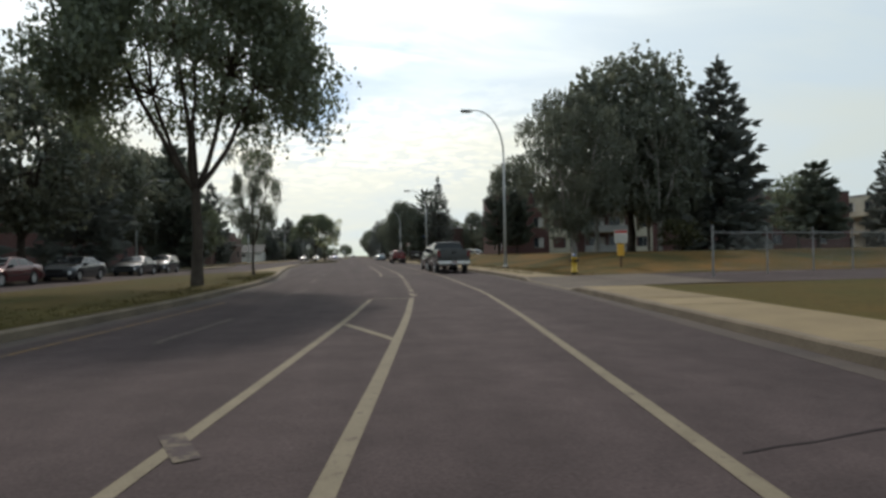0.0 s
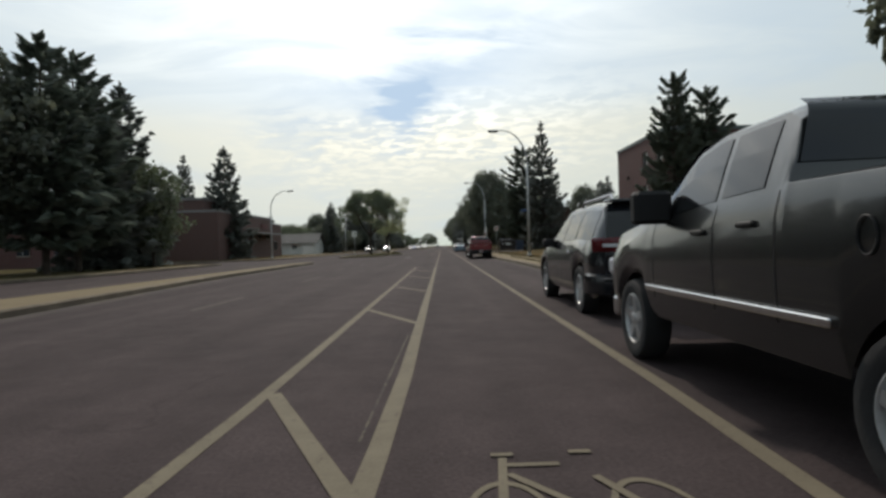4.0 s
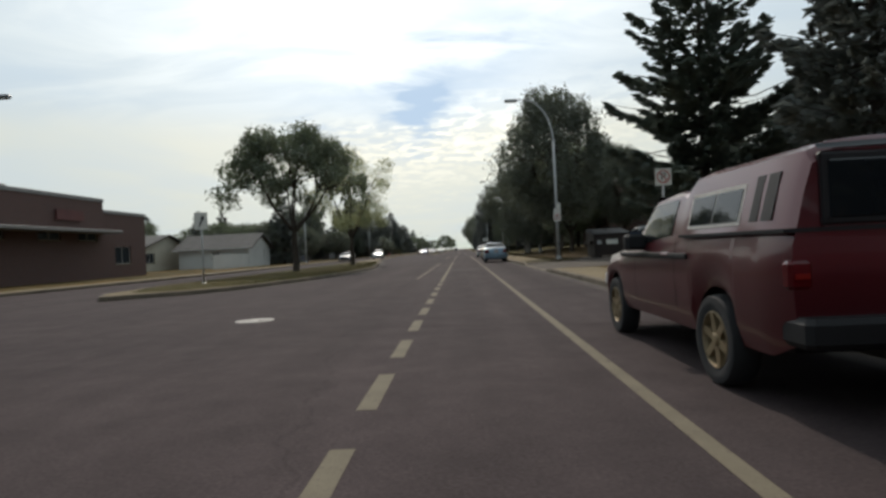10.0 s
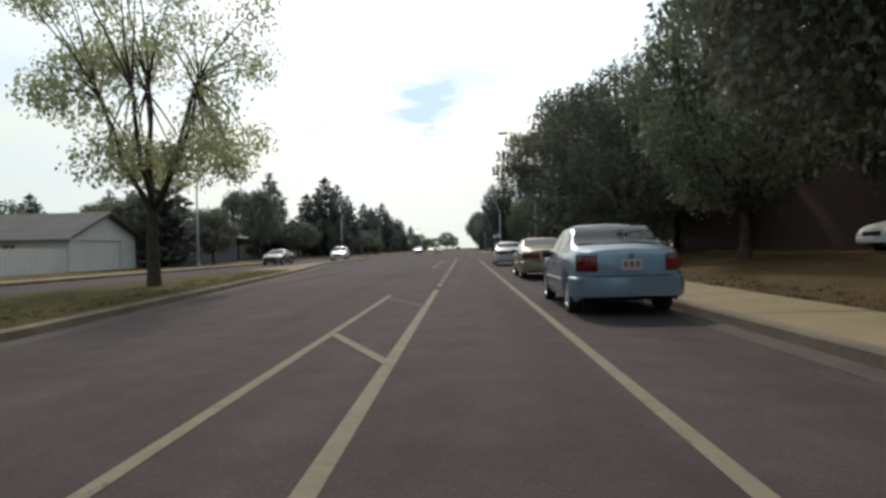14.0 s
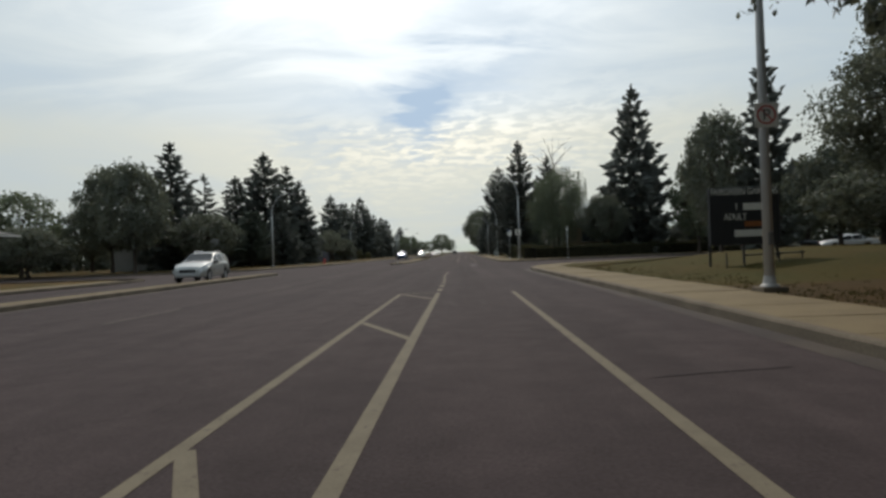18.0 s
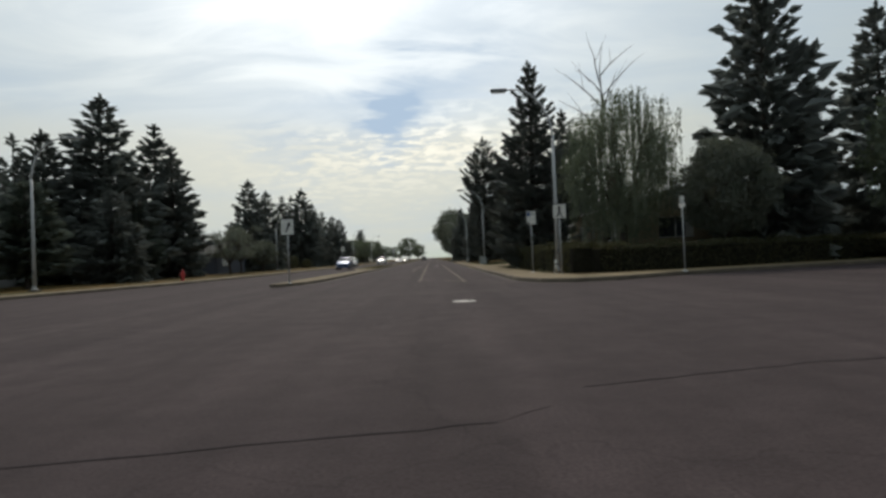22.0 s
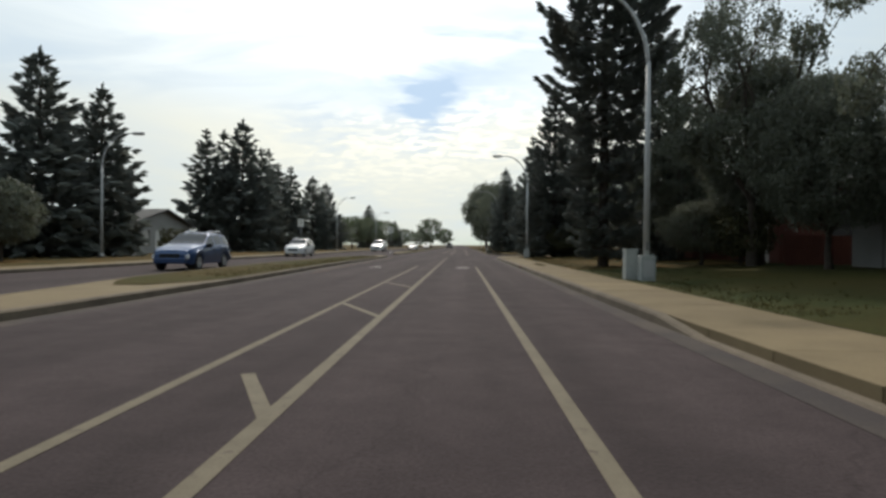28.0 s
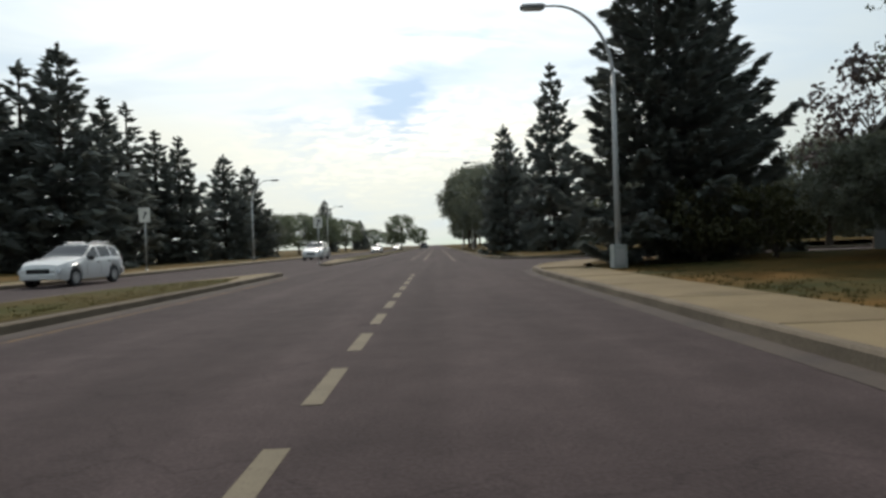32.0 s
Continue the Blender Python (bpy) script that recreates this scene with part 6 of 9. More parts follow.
def post(ob, h, r=0.03, material=M_STEEL, foot=True):
    part("post", Geo().tube([(0, 0, 0), (0, 0, h)], r, 8), material, ob, smooth=True)
    if foot:
        part("foot", Geo().lathe([(0.12, -0.02), (0.12, 0.02), (0.05, 0.05)], 12), M_STEEL, ob)


def plate(name, ob, w, h, z, material, y=-0.045, x=0.0, label=""):
    return part(name, Geo().box(x - w / 2, x + w / 2, y - 0.004, y + 0.004, z - h / 2, z + h / 2), material, ob, label)


def ring_geo(r, w, y, z, sides=24):
    return Geo().add([(q * math.cos(2 * math.pi * k / sides), y, z + q * math.sin(2 * math.pi * k / sides)) for q in (r, r - w) for k in range(sides)],
                     [(k, (k + 1) % sides, sides + (k + 1) % sides, sides + k) for k in range(sides)])


def no_parking(x, y, z, h, own_post=True, yaw=0, zc=None):
    ob = thing("no_parking_sign", "white no-parking sign with red ring on steel post" if own_post else "white no-parking sign strapped to a lamp pole", "road sign", pose(x, y, z, 0, 0, yaw), "no-parking signs")
    if own_post:
        post(ob, h)
    zc = zc or h - 0.2
    yo = -0.045 if own_post else -0.115
    pl = plate("sign_plate", ob, 0.45, 0.47, zc, M_SIGNW, yo)
    part("ring", ring_geo(0.185, 0.034, yo - 0.006, zc + 0.01), M_SIGNR, pl)
    part("slash", Geo().add([(-0.13, yo - 0.007, zc + 0.125), (-0.108, yo - 0.007, zc + 0.145), (0.13, yo - 0.007, zc - 0.105), (0.108, yo - 0.007, zc - 0.125)], [(0, 1, 2, 3)]), M_SIGNR, pl)
    part("letter", TXT_P, M_SIGNK, pl, at=pose(0, yo - 0.006, zc, 90))
    part("strap", Geo().box(-0.03, 0.03, yo, 0.03, zc - 0.02, zc + 0.02), M_STEEL, ob)
    return ob


TXT_P = text_mesh("letter", "P", 0.30, M_SIGNK, 0.001)
no_parking(5.4, 100.6, 0.06, 3.0)
no_parking(5.65, 120.2, 0.14, 3, False, zc=2.62)
no_parking(5.6, 166.2, 0.14, 3, False, zc=3.4)
ob = thing("pole_sign", "pair of pale notice plates strapped to a lamp pole", "road sign", pose(5.65, 120.2, 0.14))
plate("sign_plate", ob, 0.42, 0.36, 3.02, M_SIGNW, -0.115, 0.02)
plate("sign_plate", ob, 0.26, 0.30, 3.36, M_SIGNW, -0.11, 0.10)
plate("sign_plate", ob, 0.14, 0.22, 3.3, M_SIGNK, -0.118, -0.14)
# bus stop
ob = thing("bus_stop_sign", "white bus stop sign with blue panel on thin post", "road sign", pose(4.92, 218.1, 0.14, 0, 0, -4))
post(ob, 3.05, 0.024)
pl = plate("sign_plate", ob, 0.46, 0.66, 2.78, M_SIGNW)
plate("panel", pl, 0.17, 0.22, 2.97, M_SIGNB, -0.052, -0.13)
plate("panel", pl, 0.20, 0.10, 2.99, mat("sign_grey", (0.30, 0.30, 0.30), 0.5), -0.052, 0.09)
plate("panel", pl, 0.10, 0.10, 2.53, M_SIGNK, -0.052, -0.14)
# pedestrian crossing
ob = thing("crossing_sign", "white crossing sign with a plain black mark", "road sign", pose(5.42, 213.8, 0.05, 0, 0, -3))
post(ob, 3.2, 0.03)
pl = plate("sign_plate", ob, 0.55, 0.62, 2.86, M_SIGNW)
plate("border", pl, 0.55, 0.03, 3.155, M_SIGNK, -0.051)
g = Geo()
for q in ((-0.06, 3.06, 0.06, 3.06, 0.04, 2.8, -0.04, 2.8), (-0.05, 2.82, 0.03, 2.82, -0.08, 2.60, -0.15, 2.60), (-0.02, 2.82, 0.04, 2.82, 0.14, 2.60, 0.08, 2.60)):
    g.add([(q[0], -0.052, q[1]), (q[2], -0.052, q[3]), (q[4], -0.052, q[5]), (q[6], -0.052, q[7])], [(0, 1, 2, 3)])
part("mark", g, M_SIGNK, pl, "plain black forked mark")
ob = thing("street_name_plate", "narrow blue street name plate strapped to a lamp pole", "road sign", pose(5.85, 79.4, 0.14))
part("name_plate", Geo().box(-0.58, -0.07, -0.012, 0.0, 3.38, 3.53), M_SIGNB, ob)
part("bracket", Geo().box(-0.07, 0.09, -0.03, 0.03, 3.42, 3.48), M_STEEL, ob)
# street name sign at the corner
ob = thing("street_name_sign", "thin steel post with narrow street name plates", "road sign", pose(10.0, 211.9, 0.14))
post(ob, 2.9, 0.028)
part("name_plate", Geo().box(-0.01, 0.01, -0.3, 0.3, 2.6, 2.75), M_SIGNW, ob)
part("name_plate", Geo().box(-0.09, 0.09, -0.01, 0.01, 2.72, 3.05), M_SIGNW, ob)


def keep_sign(x, y, label, w=0.6, h=0.75, z=2.75):
    ob = thing("median_sign", label, "road sign", pose(x, y, 0.14))
    post(ob, z + 0.3, 0.035)
    pl = plate("sign_plate", ob, w, h, z, M_SIGNW)
    part("arrow", Geo().add([(-0.12, -0.051, z - 0.25), (-0.04, -0.051, z - 0.25), (0.1, -0.051, z + 0.05), (0.03, -0.051, z + 0.08)], [(0, 1, 2, 3)]).add([(-0.04, -0.051, z + 0.10), (0.17, -0.051, z + 0.0), (0.12, -0.051, z + 0.25)], [(0, 1, 2)]), M_SIGNK, pl)


keep_sign(-11.7, 109.6, "white median sign with black arrow on the median")
keep_sign(-7.2, 217.2, "white median sign with black arrow on the median nose")
keep_sign(-8.0, 309, "white sign on the far median")
keep_sign(-17.8, 305, "white sign across the road", 0.7, 0.9, 3.4)
# sign board of the flats
ob = thing("sign_board", "large dark sign board with white lettering on the lawn", "sign", pose(9.55, 175.4, lawn_z(9.55, 175.4), 0, 0, 5) @ Matrix.Scale(1.24, 4))
bd = part("board", Geo().box(-1.02, 1.02, -0.05, 0.05, 0.52, 2.12, 0.015), M_SIGNK, ob)
part("letters", text_mesh("letters", "FAIRGREEN GARDENS", 0.235, M_SIGNW), M_SIGNW, bd, at=pose(0, -0.055, 2.0, 90) @ Matrix.Diagonal((0.84, 1.1, 1, 1)))
part("letters", text_mesh("letters_b", "1", 0.26, M_SIGNW), M_SIGNW, bd, at=pose(-0.24, -0.055, 1.58, 90))
part("letters", text_mesh("letters_c", "ADULT", 0.26, M_SIGNW), M_SIGNW, bd, at=pose(-0.28, -0.055, 1.29, 90) @ Matrix.Diagonal((0.8, 1, 1, 1)))
part("bar", Geo().box(-0.05, 0.52, -0.06, -0.052, 1.48, 1.68), M_SIGNW, bd)
part("bar", Geo().box(-0.02, 0.64, -0.06, -0.052, 1.02, 1.17), mat("sign_orange", (0.30, 0.10, 0.03), 0.6), bd)
part("bar", Geo().box(-0.32, 0.52, -0.06, -0.052, 0.74, 0.93), M_SIGNW, bd)
for x in (-0.98, 0.0, 0.98):
    part("post", Geo().tube([(x, 0.08, -0.2), (x, 0.08, 1.2)], 0.035, 8), M_SIGNK, ob)
ob = thing("low_rail", "low dark metal rail before the sign board", "rail", pose(9.5, 174.2, lawn_z(9.5, 174.2), 0, 0, 6))
part("rail", Geo().tube([(-0.6, 0, 0.30), (1.5, 0, 0.34)], 0.025, 6), M_SIGNK, ob)
for x in (-1.2, -0.6, 0.6, 1.4):
    part("post", Geo().tube([(x, 0, -0.1), (x, 0, 0.40)], 0.025, 6), M_SIGNK, ob)
# notice on the lawn at the start
M_WOODPOST = mat("brown_post", (0.10, 0.055, 0.025), 0.8, var=0.2, bump=0.2)
ob = thing("lawn_sign", "white notice board with a red heading and yellow box", "sign", pose(9.8, 30.7, lawn_z(9.8, 30.7), 0, 0, -12))
bd = part("board", Geo().box(-0.32, 0.32, -0.02, 0.02, 1.28, 1.94, 0.008), M_SIGNW, ob)
part("header", Geo().box(-0.30, 0.30, -0.026, -0.021, 1.78, 1.92), M_SIGNR, bd, "red heading band")
for k in range(4):
    part("bar", Geo().box(-0.25, 0.25, -0.026, -0.021, 1.34 + 0.10 * k, 1.385 + 0.10 * k), M_GREYW, bd)
part("post", Geo().box(-0.05, 0.05, 0.03, 0.11, -0.1, 1.7, 0.01), M_WOODPOST, ob)
part("sleeve", Geo().box(-0.17, 0.17, 0.01, 0.14, 0.62, 1.24, 0.02), M_SIGNY, ob, "yellow box on the post")
# hydrant
ob = thing("fire_hydrant", "yellow fire hydrant with a blue bonnet by the walk", "hydrant", pose(5.9, 27.2, 0.14))
part("base", Geo().lathe([(0.15, -0.05), (0.15, 0.03), (0.12, 0.05), (0.12, 0.10)], 14), M_TRIM, ob, "dark base flange", smooth=True)
part("barrel", Geo().lathe([(0.15, 0.10), (0.15, 0.15), (0.115, 0.16), (0.115, 0.72), (0.135, 0.73), (0.135, 0.77), (0.12, 0.78)], 16), M_HYD, ob, smooth=True)
part("bonnet", Geo().lathe([(0.122, 0.78), (0.115, 0.84), (0.07, 0.89), (0.035, 0.90), (0.03, 0.94), (0.001, 0.94)], 16), M_SIGNB, ob, "blue bonnet", smooth=True)
for s in (-1, 1):
    part("outlet", Geo().lathe([(0.05, 0.10 * s), (0.055, 0.18 * s), (0.04, 0.20 * s)], 10, "x", (0, 0, 0.62)), M_TRIM, ob, "dark outlet cap")
part("outlet", Geo().lathe([(0.07, -0.10), (0.07, -0.17), (0.05, -0.19)], 10, "y", (0, 0, 0.60)), M_TRIM, ob, "dark outlet cap")
# wire fence at the start
ob = thing("wire_fence", "galvanised chain-link fence with pipe rails on the lawn", "fence")
fx = [(9.1 + 3.3 * k, 21.9 + 1.45 * k) for k in range(8)]
for i, (x, y) in enumerate(fx):
    part("post", Geo().tube([(x, y, 0), (x, y, 2.02)], 0.03 if i else 0.04, 8), M_LAMP, ob)
part("rail", Geo().tube([(fx[0][0], fx[0][1], 1.75), (fx[-1][0], fx[-1][1], 1.92)], 0.022, 6), M_LAMP, ob)
g = Geo()
L = math.hypot(fx[-1][0] - fx[0][0], fx[-1][1] - fx[0][1])
ux, uy = (fx[-1][0] - fx[0][0]) / L, (fx[-1][1] - fx[0][1]) / L
for k in range(int(L / 0.22)):
    for s in (-1, 1):
        a = k * 0.22
        b = min(L, max(0, a + s * 1.7))
        zb = 0.2 + 1.6 * abs(b - a) / 1.7
        g.tube([(fx[0][0] + ux * a, fx[0][1] + uy * a, 0.2), (fx[0][0] + ux * b, fx[0][1] + uy * b, zb)], 0.003, 3, cap=False)
part("wire_mesh", g, M_LAMP, ob)


# ---- vehicles ----
def paint(name, color, metal=0.6, rough=0.32):
    return mat(name, color, rough, metal, var=0.05, scale=1.2, fine=90, bump=0.0, coat=0.6)


def curve(table, y):
    """A table of (y, value) rows read with eased steps between them."""
    for (a, p), (b, q) in zip(table[:-1], table[1:]):
        if y <= b:
            t = 0 if b == a else min(1, max(0, (y - a) / (b - a)))
            return p + (q - p) * (t * 0.6 + 0.4 * t * t * (3 - 2 * t))
    return table[-1][1]


def wheel(parent, x, y, r, w, spokes, side, rim_mat):
    ob = new("wheel")
    ob.parent = parent
    ob.matrix_basis = pose(x, y, r) @ Matrix.Diagonal((side, 1, 1, 1))
    k = 0.64
    tyre = Geo().lathe([(r * k, -w * 0.42), (r * 0.80, -w * 0.5), (r * 0.95, -w * 0.46), (r, -w * 0.3), (r, w * 0.3), (r * 0.95, w * 0.46), (r * 0.80, w * 0.5), (r * k, w * 0.42)], 30, "x", cap=False)
    me = auto_smooth(tyre.mesh("tyre"), 40)
    part("tyre", me, M_RUBBER, ob)
    rim = Geo().lathe([(r * k, w * 0.44), (r * k * 0.94, w * 0.46), (r * k * 0.90, w * 0.30), (r * k * 0.9, -w * 0.3)], 26, "x", cap=False)
    for s in range(spokes):
        a = 2 * math.pi * s / spokes + 0.3
        ca, sa = math.cos(a), math.sin(a)
        q = []
        for rr, hw, dx in ((0.10, 0.055, 0.38), (0.92, 0.045, 0.42)):
            rr *= r * k
            hw *= r * 2 * (5 / spokes) ** 0.5
            q += [(w * dx, ca * rr - sa * hw, sa * rr + ca * hw), (w * dx, ca * rr + sa * hw, sa * rr - ca * hw), (w * (dx - 0.22), ca * rr + sa * hw, sa * rr - ca * hw), (w * (dx - 0.22), ca * rr - sa * hw, sa * rr + ca * hw)]
        rim.add(q, [(0, 1, 5, 4), (1, 2, 6, 5), (2, 3, 7, 6), (3, 0, 4, 7)])
    rim.lathe([(r * 0.15, w * 0.2), (r * 0.15, w * 0.42), (r * 0.10, w * 0.46), (0.001, w * 0.46)], 14, "x")
    part("rim", rim, rim_mat, ob)
    part("brake_disc", Geo().lathe([(r * k * 0.88, -w * 0.1), (r * k * 0.88, 0.0), (0.001, 0.0)], 20, "x"), M_TRIM, ob)
    return ob


def stretch(spec, k):
    """The same vehicle with everything ahead of the rear axle drawn out k times."""
    f = lambda y: y * k if y > 0 else y
    out = dict(spec, wb=spec["wb"] * k, mirror=f(spec["mirror"]), handles=tuple(f(y) for y in spec["handles"]), seams=tuple(f(y) for y in spec["seams"]))
    for key in ("top", "belt"):
        out[key] = [(f(y), z) for y, z in spec[key]]
    out["side_glass"] = tuple((f(a), f(b)) for a, b in spec["side_glass"])
    out["front"] = f(spec["top"][-1][0]) - out["wb"]
    for key in ("screen", "backlight", "rails"):
        if key in spec:
            out[key] = tuple(f(y) for y in spec[key])
    return out


def vehicle(name, label, category, m, body_mat, spec, group="parked vehicles"):
    """A car: shell lofted from its side profile, glass, wheels, lights, bumpers, mirrors, handles, plates. y ahead from the rear axle."""
    S = spec
    ob = thing(name, label, category, m, group)
    W, wb, R = S["w"] / 2, S["wb"], S["r"]
    y0, y1 = -S["rear"], wb + S["front"]
    arch = R * 1.16
    st = sorted(set([round(v, 3) for v in np.linspace(y0, y1, 66)] + [round(y0 + d, 3) for d in (0.02, 0.05, 0.1)] + [round(y1 - d, 3) for d in (0.02, 0.05, 0.1, 0.18)]
                    + [round(a + arch * c, 3) for a in (0, wb) for c in (-1, -0.96, -0.85, -0.6, -0.3, 0, 0.3, 0.6, 0.85, 0.96, 1)] + [round(r[0], 3) for r in S["top"]]))
    rnd_r, rnd_f = S.get("round_r", 0.12), S.get("round_f", 0.30)

    def half(y):
        f = 1.0
        if y < y0 + 0.42:
            f = min(f, 1 - rnd_r * (1 - (y - y0) / 0.42) ** 2.4)
        if y > y1 - 0.6:
            f = min(f, 1 - rnd_f * (1 - (y1 - y) / 0.6) ** 2)
        return W * f

    def section(y):
        w, zt, zb = half(y), curve(S["top"], y), curve(S["belt"], y)
        zl = S["sill"]
        if y < y0 + 0.3:
            zl += 0.12 * (1 - (y - y0) / 0.3)
        if y > y1 - 0.3:
            zl += 0.08 * (1 - (y1 - y) / 0.3)
        for a in (0, wb):
            if abs(y - a) < arch:
                zl = max(zl, R * 1.02 + math.sqrt(arch * arch - (y - a) ** 2))
        hs = max(zl + 0.04, min(zb, zt - 0.015))
        gq = max(0.0, zt - hs)
        wr = w * 0.955 - gq * S.get("tumble", 0.36)
        e = min(1.0, gq / 0.3)
        H = hs - zl
        return [(w * 0.93, zl), (w * 0.985, zl + 0.22 * H), (w, zl + 0.55 * H), (w * 0.99, zl + 0.85 * H), (w * 0.955, hs),
                (w * 0.955 - (w * 0.955 - wr) * 0.55, hs + gq * 0.52), (wr, zt - 0.065 * e), (wr - 0.09 * e - 0.05, zt - 0.008), (wr * 0.5, zt + 0.012), (0, zt + 0.018)]

    secs = [(y, section(y)) for y in st]
    n = 10
    g = Geo()
    vs = []
    for y, s in secs:
        vs += [(x, y, z) for x, z in s] + [(-x, y, z) for x, z in s[-2::-1]]
    k = 2 * n - 1
    fs = []
    for i in range(len(secs) - 1):
        for j in range(k - 1):
            fs.append((i * k + j, (i + 1) * k + j, (i + 1) * k + j + 1, i * k + j + 1))
    fs.append(tuple(range(k)))
    fs.append(tuple((len(secs) - 1) * k + j for j in range(k - 1, -1, -1)))
    me = auto_smooth(g.add(vs, fs).mesh("body"), S.get("crease", 32))
    body = part("body", me, body_mat, ob)
    part("underbody", Geo().box(-W * 0.80, W * 0.80, y0 + 0.25, y1 - 0.25, S["sill"] + 0.02, S["sill"] + 0.42), M_TRIM, ob)

    def on_side(y, f):
        s = section(y)
        (ax, az), (bx, bz), (cx, cz) = s[4], s[5], s[6]
        return (ax + (bx - ax) * f / 0.5, az + (bz - az) * f / 0.5) if f < 0.5 else (bx + (cx - bx) * (f - 0.5) / 0.5, bz + (cz - bz) * (f - 0.5) / 0.5)

    for ya, yb in S["side_glass"]:
        for sd in (-1, 1):
            q, fc = [], []
            N = 8
            for i in range(N + 1):
                y = ya + (yb - ya) * i / N
                for f in (0.09, 0.5, 0.90):
                    x, z = on_side(y, f)
                    q.append(((x + 0.006) * sd, y, z))
            for i in range(N):
                for j in range(2):
                    fc.append((i * 3 + j, (i + 1) * 3 + j, (i + 1) * 3 + j + 1, i * 3 + j + 1))
            part("side_window", Geo().add(q, fc), M_GLASS, ob)
    for nm, (ya, yb) in (("windscreen", S["screen"]), ("rear_window", S["backlight"])):
        q, fc = [], []
        N = 6
        for i in range(N + 1):
            y = ya + (yb - ya) * i / N
            s = section(y)
            xr = s[6][0] - 0.035
            zt = curve(S["top"], y)
            dz = (curve(S["top"], y + 0.02) - curve(S["top"], y - 0.02)) / 0.04
            nn = 0.012 / math.sqrt(1 + dz * dz)
            for u in (-1, -0.5, 0, 0.5, 1):
                q.append((xr * u, y - dz * nn, zt + 0.014 * (1 - abs(u)) + nn + 0.004))
        for i in range(N):
            for j in range(4):
                fc.append((i * 5 + j, i * 5 + j + 1, (i + 1) * 5 + j + 1, (i + 1) * 5 + j))
        part(nm, Geo().add(q, fc), M_GLASS, ob, smooth=True)
    tw = S.get("tyre", 0.22)
    for y in (0, wb):
        for sd in (-1, 1):
            wheel(ob, sd * (W - tw * 0.5 - 0.01), y, R, tw, S.get("spokes", 5), sd, S.get("rim", M_ALLOY))
    if S.get("flare"):
        for a in (0, wb):
            for sd in (-1, 1):
                q = []
                for t in range(13):
                    an = math.pi * (0.02 + 0.96 * t / 12)
                    for rr, dx in ((arch * 1.0, 0.985), (arch * 1.12, 1.0), (arch * 1.12, 0.96)):
                        q.append((sd * (W * dx + 0.012), a + rr * math.cos(an), R * 1.02 + rr * math.sin(an)))
                fl = Geo().add(q, [(i * 3 + j, i * 3 + 3 + j, i * 3 + 4 + j, i * 3 + 1 + j) for i in range(12) for j in range(2)])
                part("wheel_arch", fl, S["flare"], ob)
    soft = rnd_r > 0.1

    def wrap(sd, x_in, reach, z0, z1, proud):
        """A moulding laid round one rear corner, from x_in behind to reach along the side."""
        line = [(x_in, y0)] + [(half(y0 + reach * q) if q else half(y0), y0 + reach * q) for q in (0, 0.06, 0.15, 0.3, 0.5, 0.75, 1.0)]
        q, f = [], []
        for i, (x, y) in enumerate(line):
            nx, ny = (0.0, -1.0) if i == 0 else (0.6, -0.8) if i == 1 else (0.95, -0.3)
            for z, p in ((z0, 0.0), (z0 + 0.02, proud), ((z0 + z1) / 2, proud * 1.25), (z1 - 0.02, proud), (z1, 0.0)):
                q.append((sd * (x + nx * p), y + ny * p, z))
        for i in range(len(line) - 1):
            for j in range(4):
                k = (i * 5 + j, (i + 1) * 5 + j, (i + 1) * 5 + j + 1, i * 5 + j + 1)
                f.append(k if sd > 0 else k[::-1])
        return Geo().add(q, f)

    # lights
    lz0, lz1, lw = S["tail"]
    hw = half(y0 + 0.06)
    for sd in (-1, 1):
        x0, x1 = sorted((sd * (hw - lw), sd * (hw + 0.012)))
        t = part("tail_light", wrap(sd, hw - lw, S.get("tail_d", 0.16), lz0, lz1, 0.016) if soft else Geo().box(x0, x1, y0 - 0.015, y0 + S.get("tail_d", 0.16), lz0, lz1, 0.02), M_REDLENS, ob, smooth=soft)
        if S.get("tail_split", True):
            part("reverse_lens", Geo().box(x0 + 0.03, x1 - 0.03, y0 - 0.028, y0 - 0.012, lz0 + (lz1 - lz0) * 0.36, lz0 + (lz1 - lz0) * 0.56), M_HEAD if S.get("clear", False) else M_AMBER, t)
        fx = half(y1 - 0.16)
        x0, x1 = sorted((sd * (fx - 0.34), sd * (fx + 0.008)))
        z = curve(S["belt"], y1 - 0.2)
        part("headlight", Geo().box(x0, x1, y1 - 0.30, y1 - 0.03, z - 0.24, z - 0.06, 0.03), M_HEAD, ob)
    part("grille", Geo().box(-0.42, 0.42, y1 - 0.04, y1 + 0.012, 0.52, 0.70, 0.01), M_TRIM, ob)
    # bumpers
    bz0, bz1 = S["bumper"]
    if soft:
        g = wrap(-1, 0.0, 0.42, bz0, bz1, S.get("bump_d", 0.03) + 0.012)
        h = wrap(1, 0.0, 0.42, bz0, bz1, S.get("bump_d", 0.03) + 0.012)
        part("rear_bumper", auto_smooth(g.add(h.v, h.f).mesh("rear_bumper"), 50), S.get("bump_m", body_mat), ob)
        part("boot_gap", Geo().box(-hw * 0.80, hw * 0.80, y0 - 0.004, y0 + 0.004, bz1 + 0.005, bz1 + 0.016), M_TRIM, ob)
    else:
        part("rear_bumper", Geo().box(-hw * 0.99, hw * 0.99, y0 - S.get("bump_d", 0.03), y0 + 0.16, bz0, bz1, 0.035), S.get("bump_m", body_mat), ob)
    fw = half(y1 - 0.05)
    part("front_bumper", Geo().box(-fw, fw, y1 - 0.14, y1 + 0.03, 0.30, 0.52, 0.03), S.get("bump_m", body_mat), ob)
    pz = S["plate"]
